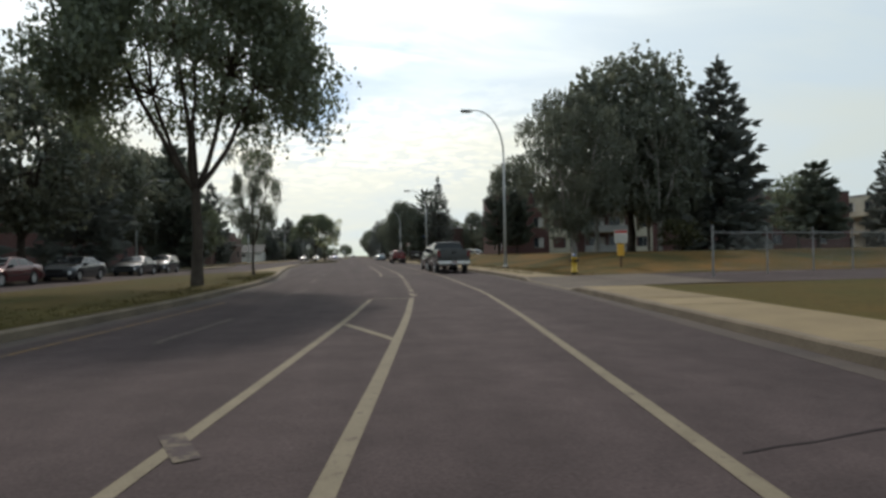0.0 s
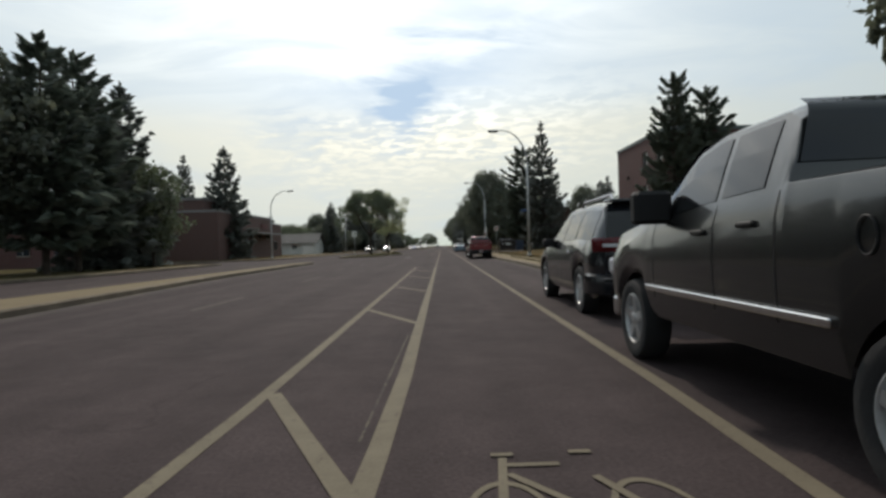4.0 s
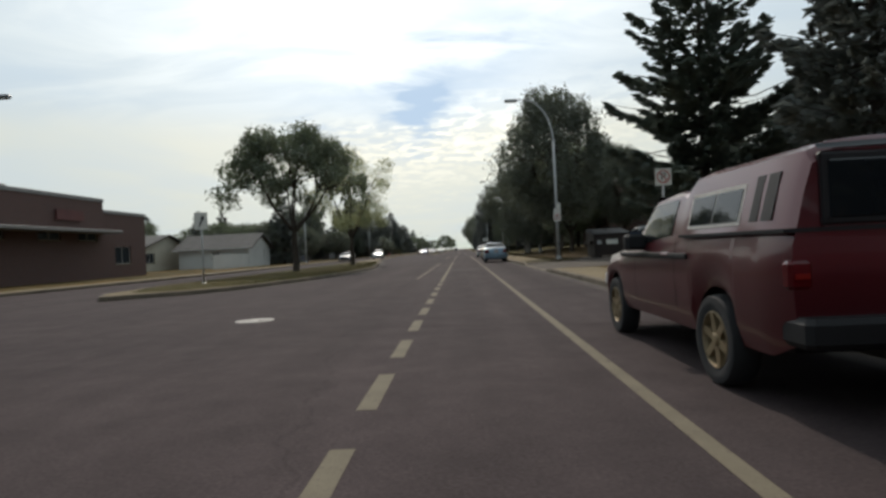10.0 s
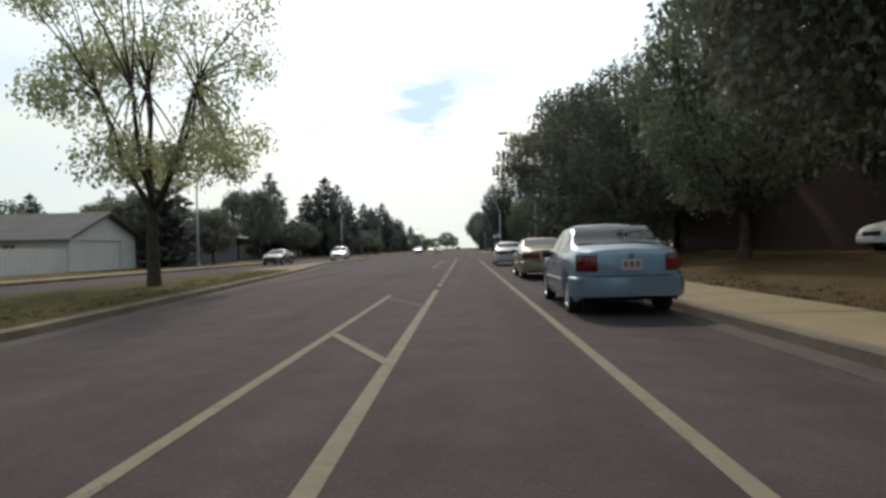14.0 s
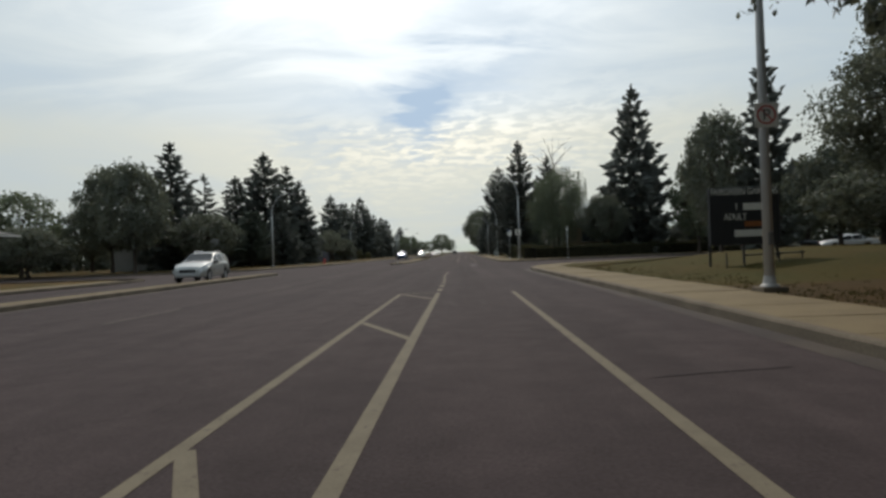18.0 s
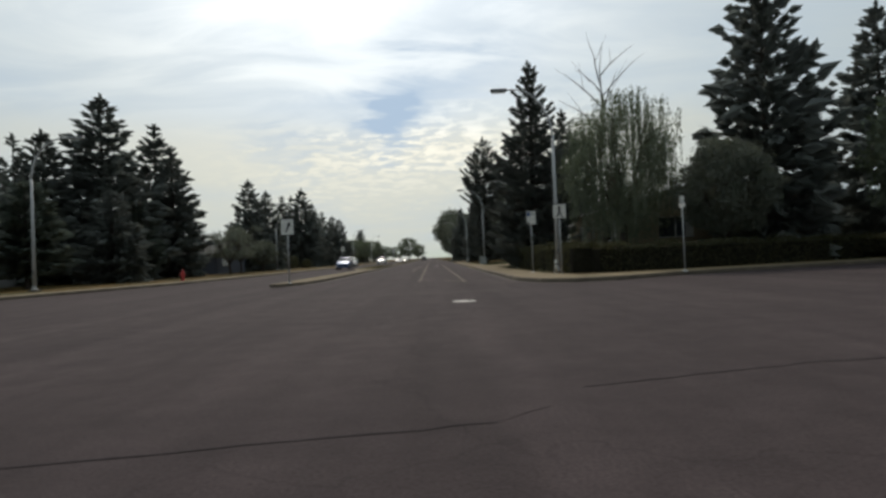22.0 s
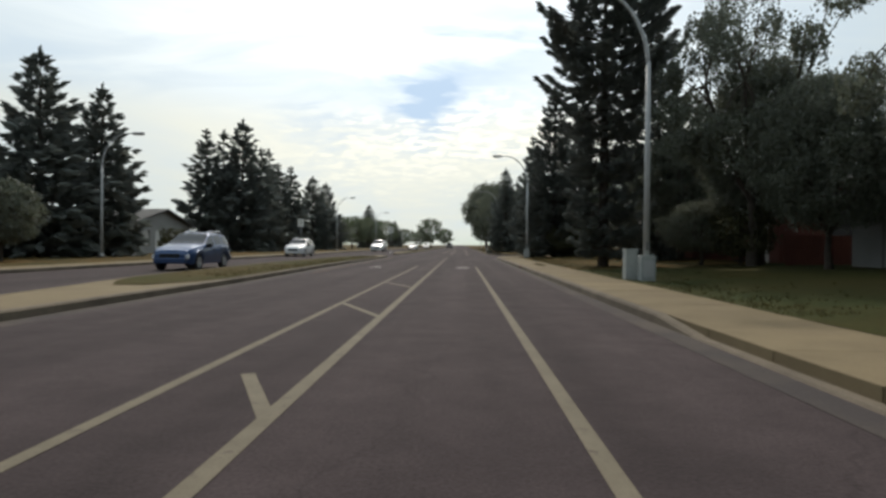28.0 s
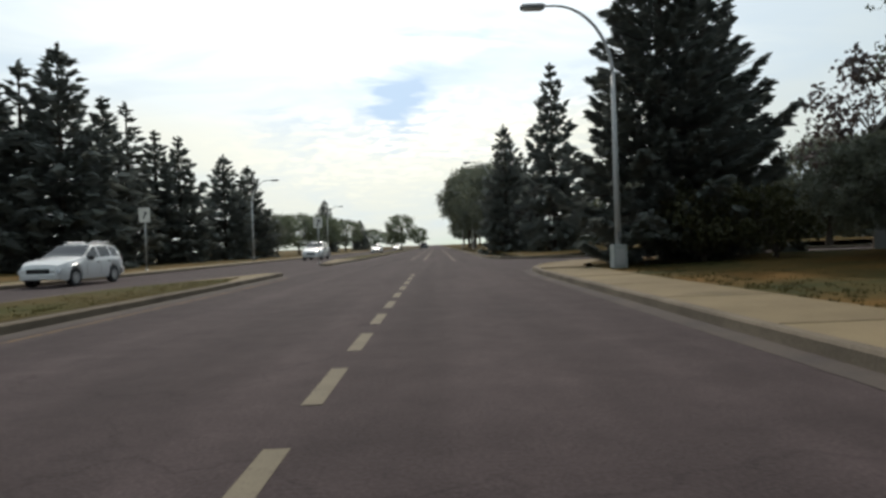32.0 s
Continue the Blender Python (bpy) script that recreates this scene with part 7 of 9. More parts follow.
    pl = part("number_plate", Geo().box(-0.155, 0.155, y0 - 0.03 - S.get("plate_d", 0.0), y0 - 0.018 - S.get("plate_d", 0.0), pz - 0.08, pz + 0.08), M_PLATE, ob)
    for k in range(3):
        part("bar", Geo().box(-0.12 + k * 0.09, -0.06 + k * 0.09, y0 - 0.034 - S.get("plate_d", 0.0), y0 - 0.029 - S.get("plate_d", 0.0), pz - 0.035, pz + 0.045), M_BAR, pl)
    # mirrors and handles
    my = S["mirror"]
    zb = curve(S["belt"], my)
    for sd in (-1, 1):
        x0, x1 = sorted((sd * (W * 0.93), sd * (W + S.get("mir_w", 0.16))))
        part("wing_mirror", Geo().box(x0, x1, my - 0.06, my + 0.08, zb - 0.02, zb + S.get("mir_h", 0.14), 0.03), S.get("mir_m", M_TRIM), ob)
        for hy in S["handles"]:
            x, z = section(hy)[3]
            x0, x1 = sorted((sd * (x - 0.004), sd * (x + 0.028)))
            part("door_handle", Geo().box(x0, x1, hy - 0.10, hy + 0.10, z - 0.035, z + 0.005, 0.012), S.get("handle_m", body_mat), ob)
        for sy in S.get("seams", ()):
            q, fc = [], []
            s = section(sy)
            for x, z in s[1:5]:
                q += [(sd * (x + 0.003), sy - 0.006, z), (sd * (x + 0.003), sy + 0.006, z)]
            part("door_gap", Geo().add(q, [(2 * i, 2 * i + 1, 2 * i + 3, 2 * i + 2) for i in range(3)]), M_TRIM, ob)
        if S.get("strip"):
            sz, smat = S["strip"]
            for a, b in ((arch + 0.02, wb - arch - 0.02),):
                x0, x1 = sorted((sd * (W * 0.975), sd * (W + 0.016)))
                part("side_moulding", Geo().box(x0, x1, a, b, sz - 0.024, sz + 0.024, 0.008), smat, ob)
        if S.get("rails"):
            ra, rb = S["rails"]
            zt = curve(S["top"], (ra + rb) / 2)
            xr = section((ra + rb) / 2)[7][0] - 0.02
            part("roof_rail", Geo().tube([(sd * xr, ra, zt - 0.01), (sd * xr, ra + 0.12, zt + 0.07), (sd * xr, rb - 0.15, zt + 0.06), (sd * xr, rb, zt - 0.02)], 0.022, 6), M_CHROME, ob)
    return ob


SEDAN = dict(mir_w=0.12, mir_h=0.115, w=1.80, wb=2.72, r=0.315, rear=1.02, front=0.93, sill=0.22, tyre=0.205, spokes=7,
             top=[(-1.02, 0.86), (-0.98, 0.96), (-0.30, 1.02), (-0.05, 1.06), (0.55, 1.36), (1.1, 1.40), (1.55, 1.385), (2.45, 0.96), (3.2, 0.86), (3.55, 0.72), (3.65, 0.58)],
             belt=[(-1.02, 0.84), (0, 0.93), (2.2, 0.88), (3.65, 0.60)], side_glass=((0.02, 0.34), (0.42, 1.18), (1.26, 2.12)), screen=(1.66, 2.38), backlight=(0.02, 0.50), tail=(0.70, 0.90, 0.42),
             bumper=(0.30, 0.62), plate=0.80, mirror=2.05, handles=(0.55, 1.38), seams=(0.36, 1.22, 2.2), strip=(0.52, M_TRIM))
HATCH = dict(w=1.62, wb=2.5, r=0.295, rear=0.62, front=0.80, sill=0.22, tyre=0.19, spokes=6,
             top=[(-0.62, 0.90), (-0.58, 1.02), (-0.36, 1.30), (-0.22, 1.42), (0.4, 1.475), (1.3, 1.465), (2.2, 1.02), (2.9, 0.90), (3.2, 0.76), (3.3, 0.6)],
             belt=[(-0.62, 0.92), (0, 0.96), (2.0, 0.92), (3.3, 0.62)], side_glass=((-0.30, 0.12), (0.20, 0.98), (1.06, 1.92)), screen=(1.42, 2.14), backlight=(-0.57, -0.26), tail=(0.80, 1.06, 0.20),
             bumper=(0.30, 0.60), plate=0.84, mirror=1.8, handles=(0.36, 1.18), seams=(0.16, 1.02, 2.0), round_r=0.16)
SUV = dict(w=1.99, wb=3.02, r=0.375, rear=1.06, front=1.0, sill=0.30, tyre=0.255, spokes=6,
           top=[(-1.06, 1.02), (-1.02, 1.12), (-0.82, 1.55), (-0.66, 1.70), (0.3, 1.76), (1.5, 1.75), (2.55, 1.18), (3.4, 1.08), (3.9, 0.92), (4.02, 0.7)],
           belt=[(-1.06, 1.06), (0, 1.12), (2.4, 1.06), (4.02, 0.74)], side_glass=((-0.66, 0.26), (0.36, 1.20), (1.30, 2.22)), screen=(1.62, 2.48), backlight=(-1.0, -0.70), tail=(0.98, 1.18, 0.30),
           tail_d=0.20, clear=True, bumper=(0.36, 0.66), bump_d=0.05, plate=0.96, mirror=2.1, handles=(0.62, 1.52), seams=(0.30, 1.25, 2.3), rails=(-0.55, 1.35), handle_m=M_CHROME, round_r=0.15)
CROSS = dict(SUV, w=1.80, wb=2.62, r=0.335, rear=0.80, front=0.84, sill=0.26, tyre=0.22, rails=(-0.4, 1.1), tail=(0.95, 1.12, 0.26), plate=0.90,
             top=[(-0.80, 0.98), (-0.77, 1.08), (-0.56, 1.44), (-0.42, 1.56), (0.3, 1.62), (1.15, 1.60), (2.1, 1.10), (2.9, 1.0), (3.35, 0.84), (3.46, 0.66)],
             belt=[(-0.80, 1.0), (0, 1.05), (2.0, 0.98), (3.46, 0.70)], side_glass=((-0.42, 0.10), (0.20, 0.96), (1.05, 1.86)), screen=(1.27, 2.03), backlight=(-0.75, -0.46), mirror=1.75, handles=(0.42, 1.22), seams=(0.14, 1.0, 1.95), handle_m=M_TRIM)
VAN = dict(w=1.95, wb=3.0, r=0.33, rear=0.95, front=0.95, sill=0.24, tyre=0.21, spokes=5,
           top=[(-0.95, 0.95), (-0.92, 1.1), (-0.78, 1.55), (-0.66, 1.70), (0.4, 1.76), (1.7, 1.72), (2.9, 1.06), (3.5, 0.94), (3.85, 0.78), (3.95, 0.62)],
           belt=[(-0.95, 0.98), (0, 1.02), (2.8, 0.94), (3.95, 0.66)], side_glass=((-0.6, 0.5), (0.6, 1.5), (1.6, 2.5)), screen=(1.85, 2.82), backlight=(-0.90, -0.68), tail=(0.75, 1.15, 0.16),
           bumper=(0.32, 0.60), plate=0.85, mirror=2.3, handles=(0.9, 1.75), seams=(0.55, 1.55), rails=(-0.4, 1.3))
PICKUP = dict(w=1.96, wb=3.12, r=0.38, rear=1.25, front=0.92, sill=0.46, tyre=0.26, spokes=5, tumble=0.30, crease=28,
              top=[(-1.25, 1.40), (0.76, 1.42), (0.79, 1.43), (0.81, 1.62), (0.87, 1.84), (1.0, 1.91), (1.7, 1.915), (2.02, 1.85), (2.65, 1.38), (2.8, 1.32), (3.65, 1.24), (3.95, 1.12), (4.04, 0.95)],
              belt=[(-1.25, 1.44), (0.7, 1.44), (0.9, 1.37), (2.55, 1.27), (4.04, 0.98)], side_glass=((1.02, 1.49), (1.57, 2.34)), screen=(2.06, 2.6), backlight=(0.80, 0.965), tail=(0.98, 1.34, 0.17),
              tail_d=0.10, bumper=(0.52, 0.72), bump_d=0.16, bump_m=M_CHROME, plate=0.66, plate_d=0.155, mirror=2.32, mir_w=0.24, mir_h=0.25, handles=(1.12, 1.72), seams=(0.85, 1.53, 2.55),
              strip=(0.72, M_CHROME), round_r=0.04, round_f=0.16, handle_m=M_TRIM)
TRAC = dict(w=1.80, wb=3.15, r=0.365, rear=0.84, front=0.87, sill=0.40, tyre=0.24, spokes=5, tumble=0.34, crease=28,
            top=[(-0.84, 1.25), (0.06, 1.285), (0.10, 1.31), (0.13, 1.54), (0.20, 1.69), (0.34, 1.75), (1.5, 1.75), (1.85, 1.69), (2.6, 1.22), (2.8, 1.16), (3.7, 1.08), (3.95, 0.96), (4.02, 0.82)],
            belt=[(-0.84, 1.27), (0.05, 1.29), (0.26, 1.19), (2.55, 1.12), (4.02, 0.86)], side_glass=((0.38, 0.66), (0.74, 1.34), (1.44, 2.2)), screen=(1.9, 2.55), backlight=(0.12, 0.22), tail=(0.84, 1.17, 0.13),
            tail_d=0.13, bumper=(0.44, 0.72), bump_d=0.08, bump_m=M_TRIM, plate=0.60, plate_d=0.08, mirror=2.12, mir_w=0.17, mir_h=0.2, handles=(0.72, 1.56), seams=(0.30, 1.39, 2.35), rails=(0.4, 1.6),
            flare=M_TRIM, round_r=0.05, round_f=0.2, handle_m=M_TRIM)
CANOPY = dict(w=1.76, wb=2.83, r=0.345, rear=1.08, front=0.80, sill=0.36, tyre=0.22, spokes=6, tumble=0.24, crease=28,
              top=[(-1.08, 1.60), (-1.0, 1.68), (0.50, 1.69), (0.62, 1.62), (0.68, 1.55), (0.80, 1.58), (1.35, 1.58), (1.5, 1.57), (2.1, 1.08), (2.3, 1.04), (3.3, 0.98), (3.55, 0.86), (3.63, 0.7)],
              belt=[(-1.08, 1.16), (0.6, 1.14), (2.1, 1.02), (3.63, 0.76)], side_glass=((0.86, 1.72),), rim=M_TANRIM, screen=(1.54, 2.06), backlight=(-1.075, -1.04), tail=(0.80, 0.97, 0.13),
              tail_d=0.08, bumper=(0.46, 0.64), bump_d=0.14, bump_m=M_TRIM, plate=0.62, plate_d=0.14, mirror=1.68, mir_w=0.16, mir_h=0.15, handles=(0.92,), seams=(0.72, 1.9), strip=(0.98, M_TRIM), round_r=0.04, round_f=0.2)

P_GREY = paint("grey_green_paint", (0.034, 0.036, 0.036), 0.5, 0.26)
P_BLACK = paint("black_paint", (0.012, 0.013, 0.016), 0.2, 0.22)
P_RED = paint("bright_red_paint", (0.16, 0.012, 0.014), 0.35, 0.26)
P_MAROON = paint("maroon_paint", (0.085, 0.011, 0.015), 0.35, 0.3)
P_BLUE = paint("pale_blue_paint", (0.15, 0.22, 0.28), 0.45)
P_GOLD = paint("champagne_paint", (0.27, 0.22, 0.145), 0.65)
P_SILVER = paint("silver_white_paint", (0.42, 0.43, 0.42), 0.4)
P_WHITE = paint("white_paint", (0.62, 0.62, 0.61), 0.0)
P_DARK = paint("dark_grey_paint", (0.03, 0.034, 0.038), 0.4)
P_DBLUE = paint("deep_blue_paint", (0.025, 0.06, 0.15), 0.4)

ram = vehicle("pickup_truck", "dark grey four-door pickup truck parked by the kerb", "pickup", pose(2.12, 37.85, 0, 0, 0, 0), P_GREY, stretch(dict(PICKUP, w=2.0), 1.09))
# the shaded inside of the open bed is put in as a black plate
part("bed_cover", Geo().box(-0.86, 0.86, -1.17, 0.80, 1.41, 1.434), M_TRIM, ram, "black plate for the shaded open bed")
part("tailgate_handle", Geo().box(-0.12, 0.12, -1.27, -1.24, 1.18, 1.28, 0.015), M_TRIM, ram)
part("tailgate_crease", Geo().box(-0.76, 0.76, -1.258, -1.246, 0.92, 0.935), M_TRIM, ram)
part("fuel_door", Geo().tube([(-1.003, 0.22 + 0.06 * math.cos(a * math.pi / 8), 1.13 + 0.085 * math.sin(a * math.pi / 8)) for a in range(17)], 0.006, 5), M_TRIM, ram, "oval outline of the fuel door")
part("tow_hitch", Geo().box(-0.05, 0.05, -1.48, -1.26, 0.42, 0.52, 0.01), M_TRIM, ram)
suv = vehicle("suv", "glossy black three-row SUV parked by the kerb", "SUV", pose(2.45, 44.9, 0), P_BLACK, SUV)
part("tailgate_trim", Geo().box(-0.34, 0.34, -1.10, -1.05, 1.075, 1.125, 0.012), M_CHROME, suv)
part("bumper_trim", Geo().box(-0.92, 0.92, -1.125, -1.10, 0.60, 0.625), M_CHROME, suv)
part("rear_spoiler", Geo().box(-0.70, 0.70, -0.86, -0.52, 1.70, 1.745, 0.015), P_BLACK, suv)
trac = vehicle("pickup_truck", "bright red crew-cab pickup with black arches parked by the kerb", "pickup", pose(2.40, 82.75, 0), P_RED, TRAC)
part("bed_cover", Geo().box(-0.78, 0.78, -0.80, 0.08, 1.28, 1.325, 0.01), M_TRIM, trac, "black bed cover")
part("tailgate_badge", Geo().box(0.22, 0.42, -0.862, -0.845, 1.06, 1.10, 0.01), M_CHROME, trac)
part("tailgate_badge", Geo().box(-0.52, -0.2, -0.862, -0.845, 1.04, 1.07), M_CHROME, trac)
part("brake_light", Geo().box(-0.14, 0.14, 0.16, 0.24, 1.72, 1.75), M_HEAD, trac)
for s in (-1, 1):
    part("side_step", Geo().tube([(s * 0.90, 0.45, 0.37), (s * 0.93, 0.6, 0.34), (s * 0.93, 2.45, 0.34), (s * 0.90, 2.65, 0.37)], 0.035, 8), M_ALLOY, trac)
    part("bed_rail", Geo().tube([(s * 0.85, -0.78, 1.285), (s * 0.85, 0.05, 1.30)], 0.026, 8), M_ALLOY, trac, "pale metal rail along the bed")
    for y in (-0.55, -0.3, -0.08):
        x0, x1 = sorted((s * 0.87, s * 0.892))
        part("tie_down", Geo().box(x0, x1, y - 0.035, y + 0.035, 1.16, 1.23, 0.008), M_TRIM, trac)
can = vehicle("pickup_truck", "maroon compact pickup with a fibreglass canopy parked by the kerb", "pickup", pose(2.46, 88.65, 0), P_MAROON, CANOPY)
part("canopy_joint", Geo().box(-0.885, 0.885, -1.085, 0.56, 1.135, 1.16), M_TRIM, can, "dark seam under the canopy")
part("canopy_window", Geo().box(-0.63, 0.63, -1.098, -1.07, 1.20, 1.56, 0.02), M_GLASS, can, "dark rear canopy window")
part("canopy_frame", Geo().box(-0.67, 0.67, -1.090, -1.068, 1.165, 1.60, 0.02), M_TRIM, can)
part("cab_gap", Geo().box(-0.70, 0.70, 0.60, 0.64, 1.15, 1.60), M_TRIM, can)


def canopy_slab(name, s, y0, y1, z0, z1, proud, material):
    """A thin slab laid on the sloping side of the canopy."""
    lean = lambda z: 0.842 - 0.27 * (z - 1.15) + proud
    q = [(s * (lean(z) + d), y, z) for d in (-0.03, 0.0) for z in (z0, z1) for y in (y0, y1)]
    return part(name, Geo().add(q, [(0, 1, 3, 2), (4, 6, 7, 5), (0, 4, 5, 1), (1, 5, 7, 3), (3, 7, 6, 2), (2, 6, 4, 0)]), material, can)


for s in (-1, 1):
    canopy_slab("window_frame", s, -0.42, 0.50, 1.205, 1.49, 0.004, M_CURTAIN)
    canopy_slab("canopy_window", s, -0.385, 0.02, 1.235, 1.46, 0.009, M_GLASS)
    canopy_slab("canopy_window", s, 0.05, 0.465, 1.235, 1.46, 0.009, M_GLASS)
    canopy_slab("canopy_vent", s, -0.66, -0.56, 1.22, 1.52, 0.006, M_TRIM)
    canopy_slab("canopy_vent", s, -0.84, -0.71, 1.22, 1.52, 0.006, M_TRIM)
hat = vehicle("sedan", "pale blue compact sedan parked by the kerb", "car", pose(2.24, 128.15, 0), P_BLUE, dict(SEDAN, w=1.69, wb=2.55, rear=0.90, front=0.80, r=0.30, tail=(0.70, 0.96, 0.22), round_r=0.20,
              top=[(-0.90, 0.92), (-0.86, 1.02), (-0.36, 1.06), (-0.16, 1.09), (0.42, 1.42), (0.95, 1.47), (1.40, 1.45), (2.28, 0.99), (2.95, 0.88), (3.25, 0.74), (3.35, 0.60)],
              belt=[(-0.90, 0.90), (0, 0.96), (2.1, 0.90), (3.35, 0.62)], side_glass=((-0.02, 0.28), (0.36, 1.08), (1.16, 1.98)), screen=(1.50, 2.22), backlight=(-0.10, 0.38), mirror=1.9, handles=(0.48, 1.26), seams=(0.32, 1.12, 2.05), strip=(0.52, P_BLUE)))
part("badge", Geo().lathe([(0.045, -0.912), (0.045, -0.900), (0.001, -0.900)], 12, "y", (0, 0, 0.93)), M_CHROME, hat)
ale = vehicle("sedan", "champagne gold sedan with a boot spoiler parked by the kerb", "car", pose(2.50, 138.45, 0), P_GOLD, dict(SEDAN, w=1.77, round_r=0.24, tail_d=0.26, strip=(0.52, P_GOLD)))
for y0, y1, m in ((2.30, 2.33, M_SIGNR), (2.33, 2.37, M_SIGNW), (2.37, 2.41, M_SIGNB)):
    part("sticker", Geo().box(-0.899, -0.882, y0 - 0.05, y1 - 0.05, 0.53, 0.65), m, ale)
part("boot_spoiler", Geo().box(-0.62, 0.62, -1.02, -0.86, 1.03, 1.07, 0.015), P_GOLD, ale)
bui = vehicle("sedan", "silver-white four-door sedan parked by the kerb", "car", pose(2.42, 153.0, 0), P_SILVER, dict(SEDAN, w=1.76, wb=2.74, r=0.315, tail=(0.68, 0.85, 0.42), tail_d=0.24, strip=(0.55, P_SILVER), rear=0.90, front=0.88, round_r=0.26, crease=40,
              top=[(-0.90, 0.86), (-0.87, 0.92), (-0.78, 0.965), (-0.34, 1.00), (-0.10, 1.03), (0.45, 1.31), (0.8, 1.37), (1.2, 1.375), (1.55, 1.345), (2.4, 0.96), (3.2, 0.86), (3.52, 0.72), (3.62, 0.6)], belt=[(-0.90, 0.84), (0, 0.92), (2.2, 0.88), (3.62, 0.62)],
              side_glass=((0.06, 0.36), (0.44, 1.16), (1.24, 2.06)), screen=(1.62, 2.33), backlight=(-0.03, 0.46), mirror=2.0))
part("tail_panel", Geo().box(-0.40, 0.40, -0.912, -0.89, 0.69, 0.84, 0.01), M_REDLENS, bui)
# traffic and parked cars across the road, facing the other way
for nm, lab, cat, x, y, p, sp, rz in (
        ("suv", "silver compact wagon on the opposite carriageway", "car", -15.1, 188.6, P_SILVER, CROSS, 184), ("sedan", "dark sedan parked on the opposite carriageway", "car", -17.7, 174.0, P_DARK, SEDAN, 180),
        ("suv", "white compact SUV parked on the opposite carriageway", "SUV", -14.4, 293.6, P_WHITE, CROSS, 180),
        ("suv", "blue SUV driving on the opposite carriageway", "SUV", -11.5, 266.0, P_DBLUE, CROSS, 180), ("suv", "white car far along the opposite carriageway", "car", -12.2, 330, P_WHITE, SUV, 180),
        ("sedan", "white car far along the opposite carriageway", "car", -10.6, 375, P_WHITE, SEDAN, 180), ("sedan", "silver car far along the opposite carriageway", "car", -11.5, 440, P_SILVER, SEDAN, 180),
        ("suv", "dark car far along the avenue", "car", -3.4, 430, P_DARK, SUV, 0),
        ("sedan", "dark red sedan parked across the road", "car", -20.3, 34.2, P_MAROON, SEDAN, 180), ("sedan", "dark sedan parked across the road", "car", -19.7, 40.4, P_DARK, SEDAN, 180), ("sedan", "grey sedan parked across the road", "car", -19.7, 50.0, P_DARK, SEDAN, 180),
        ("hatchback", "dark hatchback parked across the road", "car", -19.6, 56.0, P_DARK, HATCH, 180)):
    vehicle(nm, lab, cat, pose(x, y, 0, 0, 0, rz), p, sp, "cars across the road")
for nm, lab, cat, x, y, p, sp, rz, z in (
        ("sedan", "dark sedan parked in a yard beside the waste bin", "car", 16.4, 124.4, P_DARK, SEDAN, 97, 0.172), ("van", "white van with dark windows parked behind the bank", "van", 17.6, 139.0, P_WHITE, VAN, 92, 0.62),
        ("suv", "white SUV parked in the car park", "SUV", 19.5, 112, P_WHITE, SUV, 75, 0.17), ("pickup_truck", "dark green pickup parked in the car park", "pickup", 22.5, 105.5, P_DARK, PICKUP, 80, 0.17),
        ("sedan", "silver car parked in the car park", "car", 29, 104, P_SILVER, SEDAN, 75, 0.17), ("sedan", "grey car parked in the car park", "car", 16.8, 118, P_DARK, SEDAN, 75, 0.17), ("suv", "tan car parked in the car park", "car", 17.8, 109, P_GOLD, SUV, 75, 0.17),
        ("suv", "white car in a far car park", "SUV", 52, 44, P_WHITE, SUV, 70, 0.16), ("sedan", "white sedan parked on the side street", "car", 33.6, 205.5, P_WHITE, SEDAN, 90, 0.0), ("sedan", "dark sedan parked on the side street", "car", 28.6, 205.5, P_DARK, SEDAN, 90, 0.0), ("pickup_truck", "red pickup on the side street", "pickup", 27.5, 211.0, P_RED, TRAC, -80, 0.0)):
    vehicle(nm, lab, cat, pose(x, y, z, 0, 0, rz), p, sp, "cars off the road")


# ---- buildings ----
def wall(parent, name, origin, along, length, z0, z1, holes, material, inward, thick=0.28):
    """A wall slab with openings right through it; holes: (a, b, z low, z high) along its length."""
    ox, oy = origin
    ax, ay = along
    ix, iy = inward
    us = sorted({0.0, length} | {v for h in holes for v in h[:2]})
    zs = sorted({z0, z1} | {v for h in holes for v in h[2:4]})
    g = Geo()

    def P(u, z, d):
        return (ox + ax * u + ix * d, oy + ay * u + iy * d, z)

    def solid(i, j):
        if not (0 <= i < len(us) - 1 and 0 <= j < len(zs) - 1):
            return False
        u, z = (us[i] + us[i + 1]) / 2, (zs[j] + zs[j + 1]) / 2
        return not any(a < u < b and c < z < e for a, b, c, e in holes)

    for i in range(len(us) - 1):
        for j in range(len(zs) - 1):
            if not solid(i, j):
                continue
            a, b, c, e = us[i], us[i + 1], zs[j], zs[j + 1]
            g.add([P(a, c, 0), P(b, c, 0), P(b, e, 0), P(a, e, 0)], [(0, 1, 2, 3)])
            g.add([P(a, c, thick), P(b, c, thick), P(b, e, thick), P(a, e, thick)], [(3, 2, 1, 0)])
            for ok, q in ((solid(i - 1, j), (P(a, c, 0), P(a, e, 0), P(a, e, thick), P(a, c, thick))), (solid(i + 1, j), (P(b, c, 0), P(b, c, thick), P(b, e, thick), P(b, e, 0))),
                          (solid(i, j - 1), (P(a, c, 0), P(a, c, thick), P(b, c, thick), P(b, c, 0))), (solid(i, j + 1), (P(a, e, 0), P(b, e, 0), P(b, e, thick), P(a, e, thick)))):
                if not ok:
                    g.add(q, [(0, 1, 2, 3)])
    w = part("wall", g, material, parent)
    return w, P


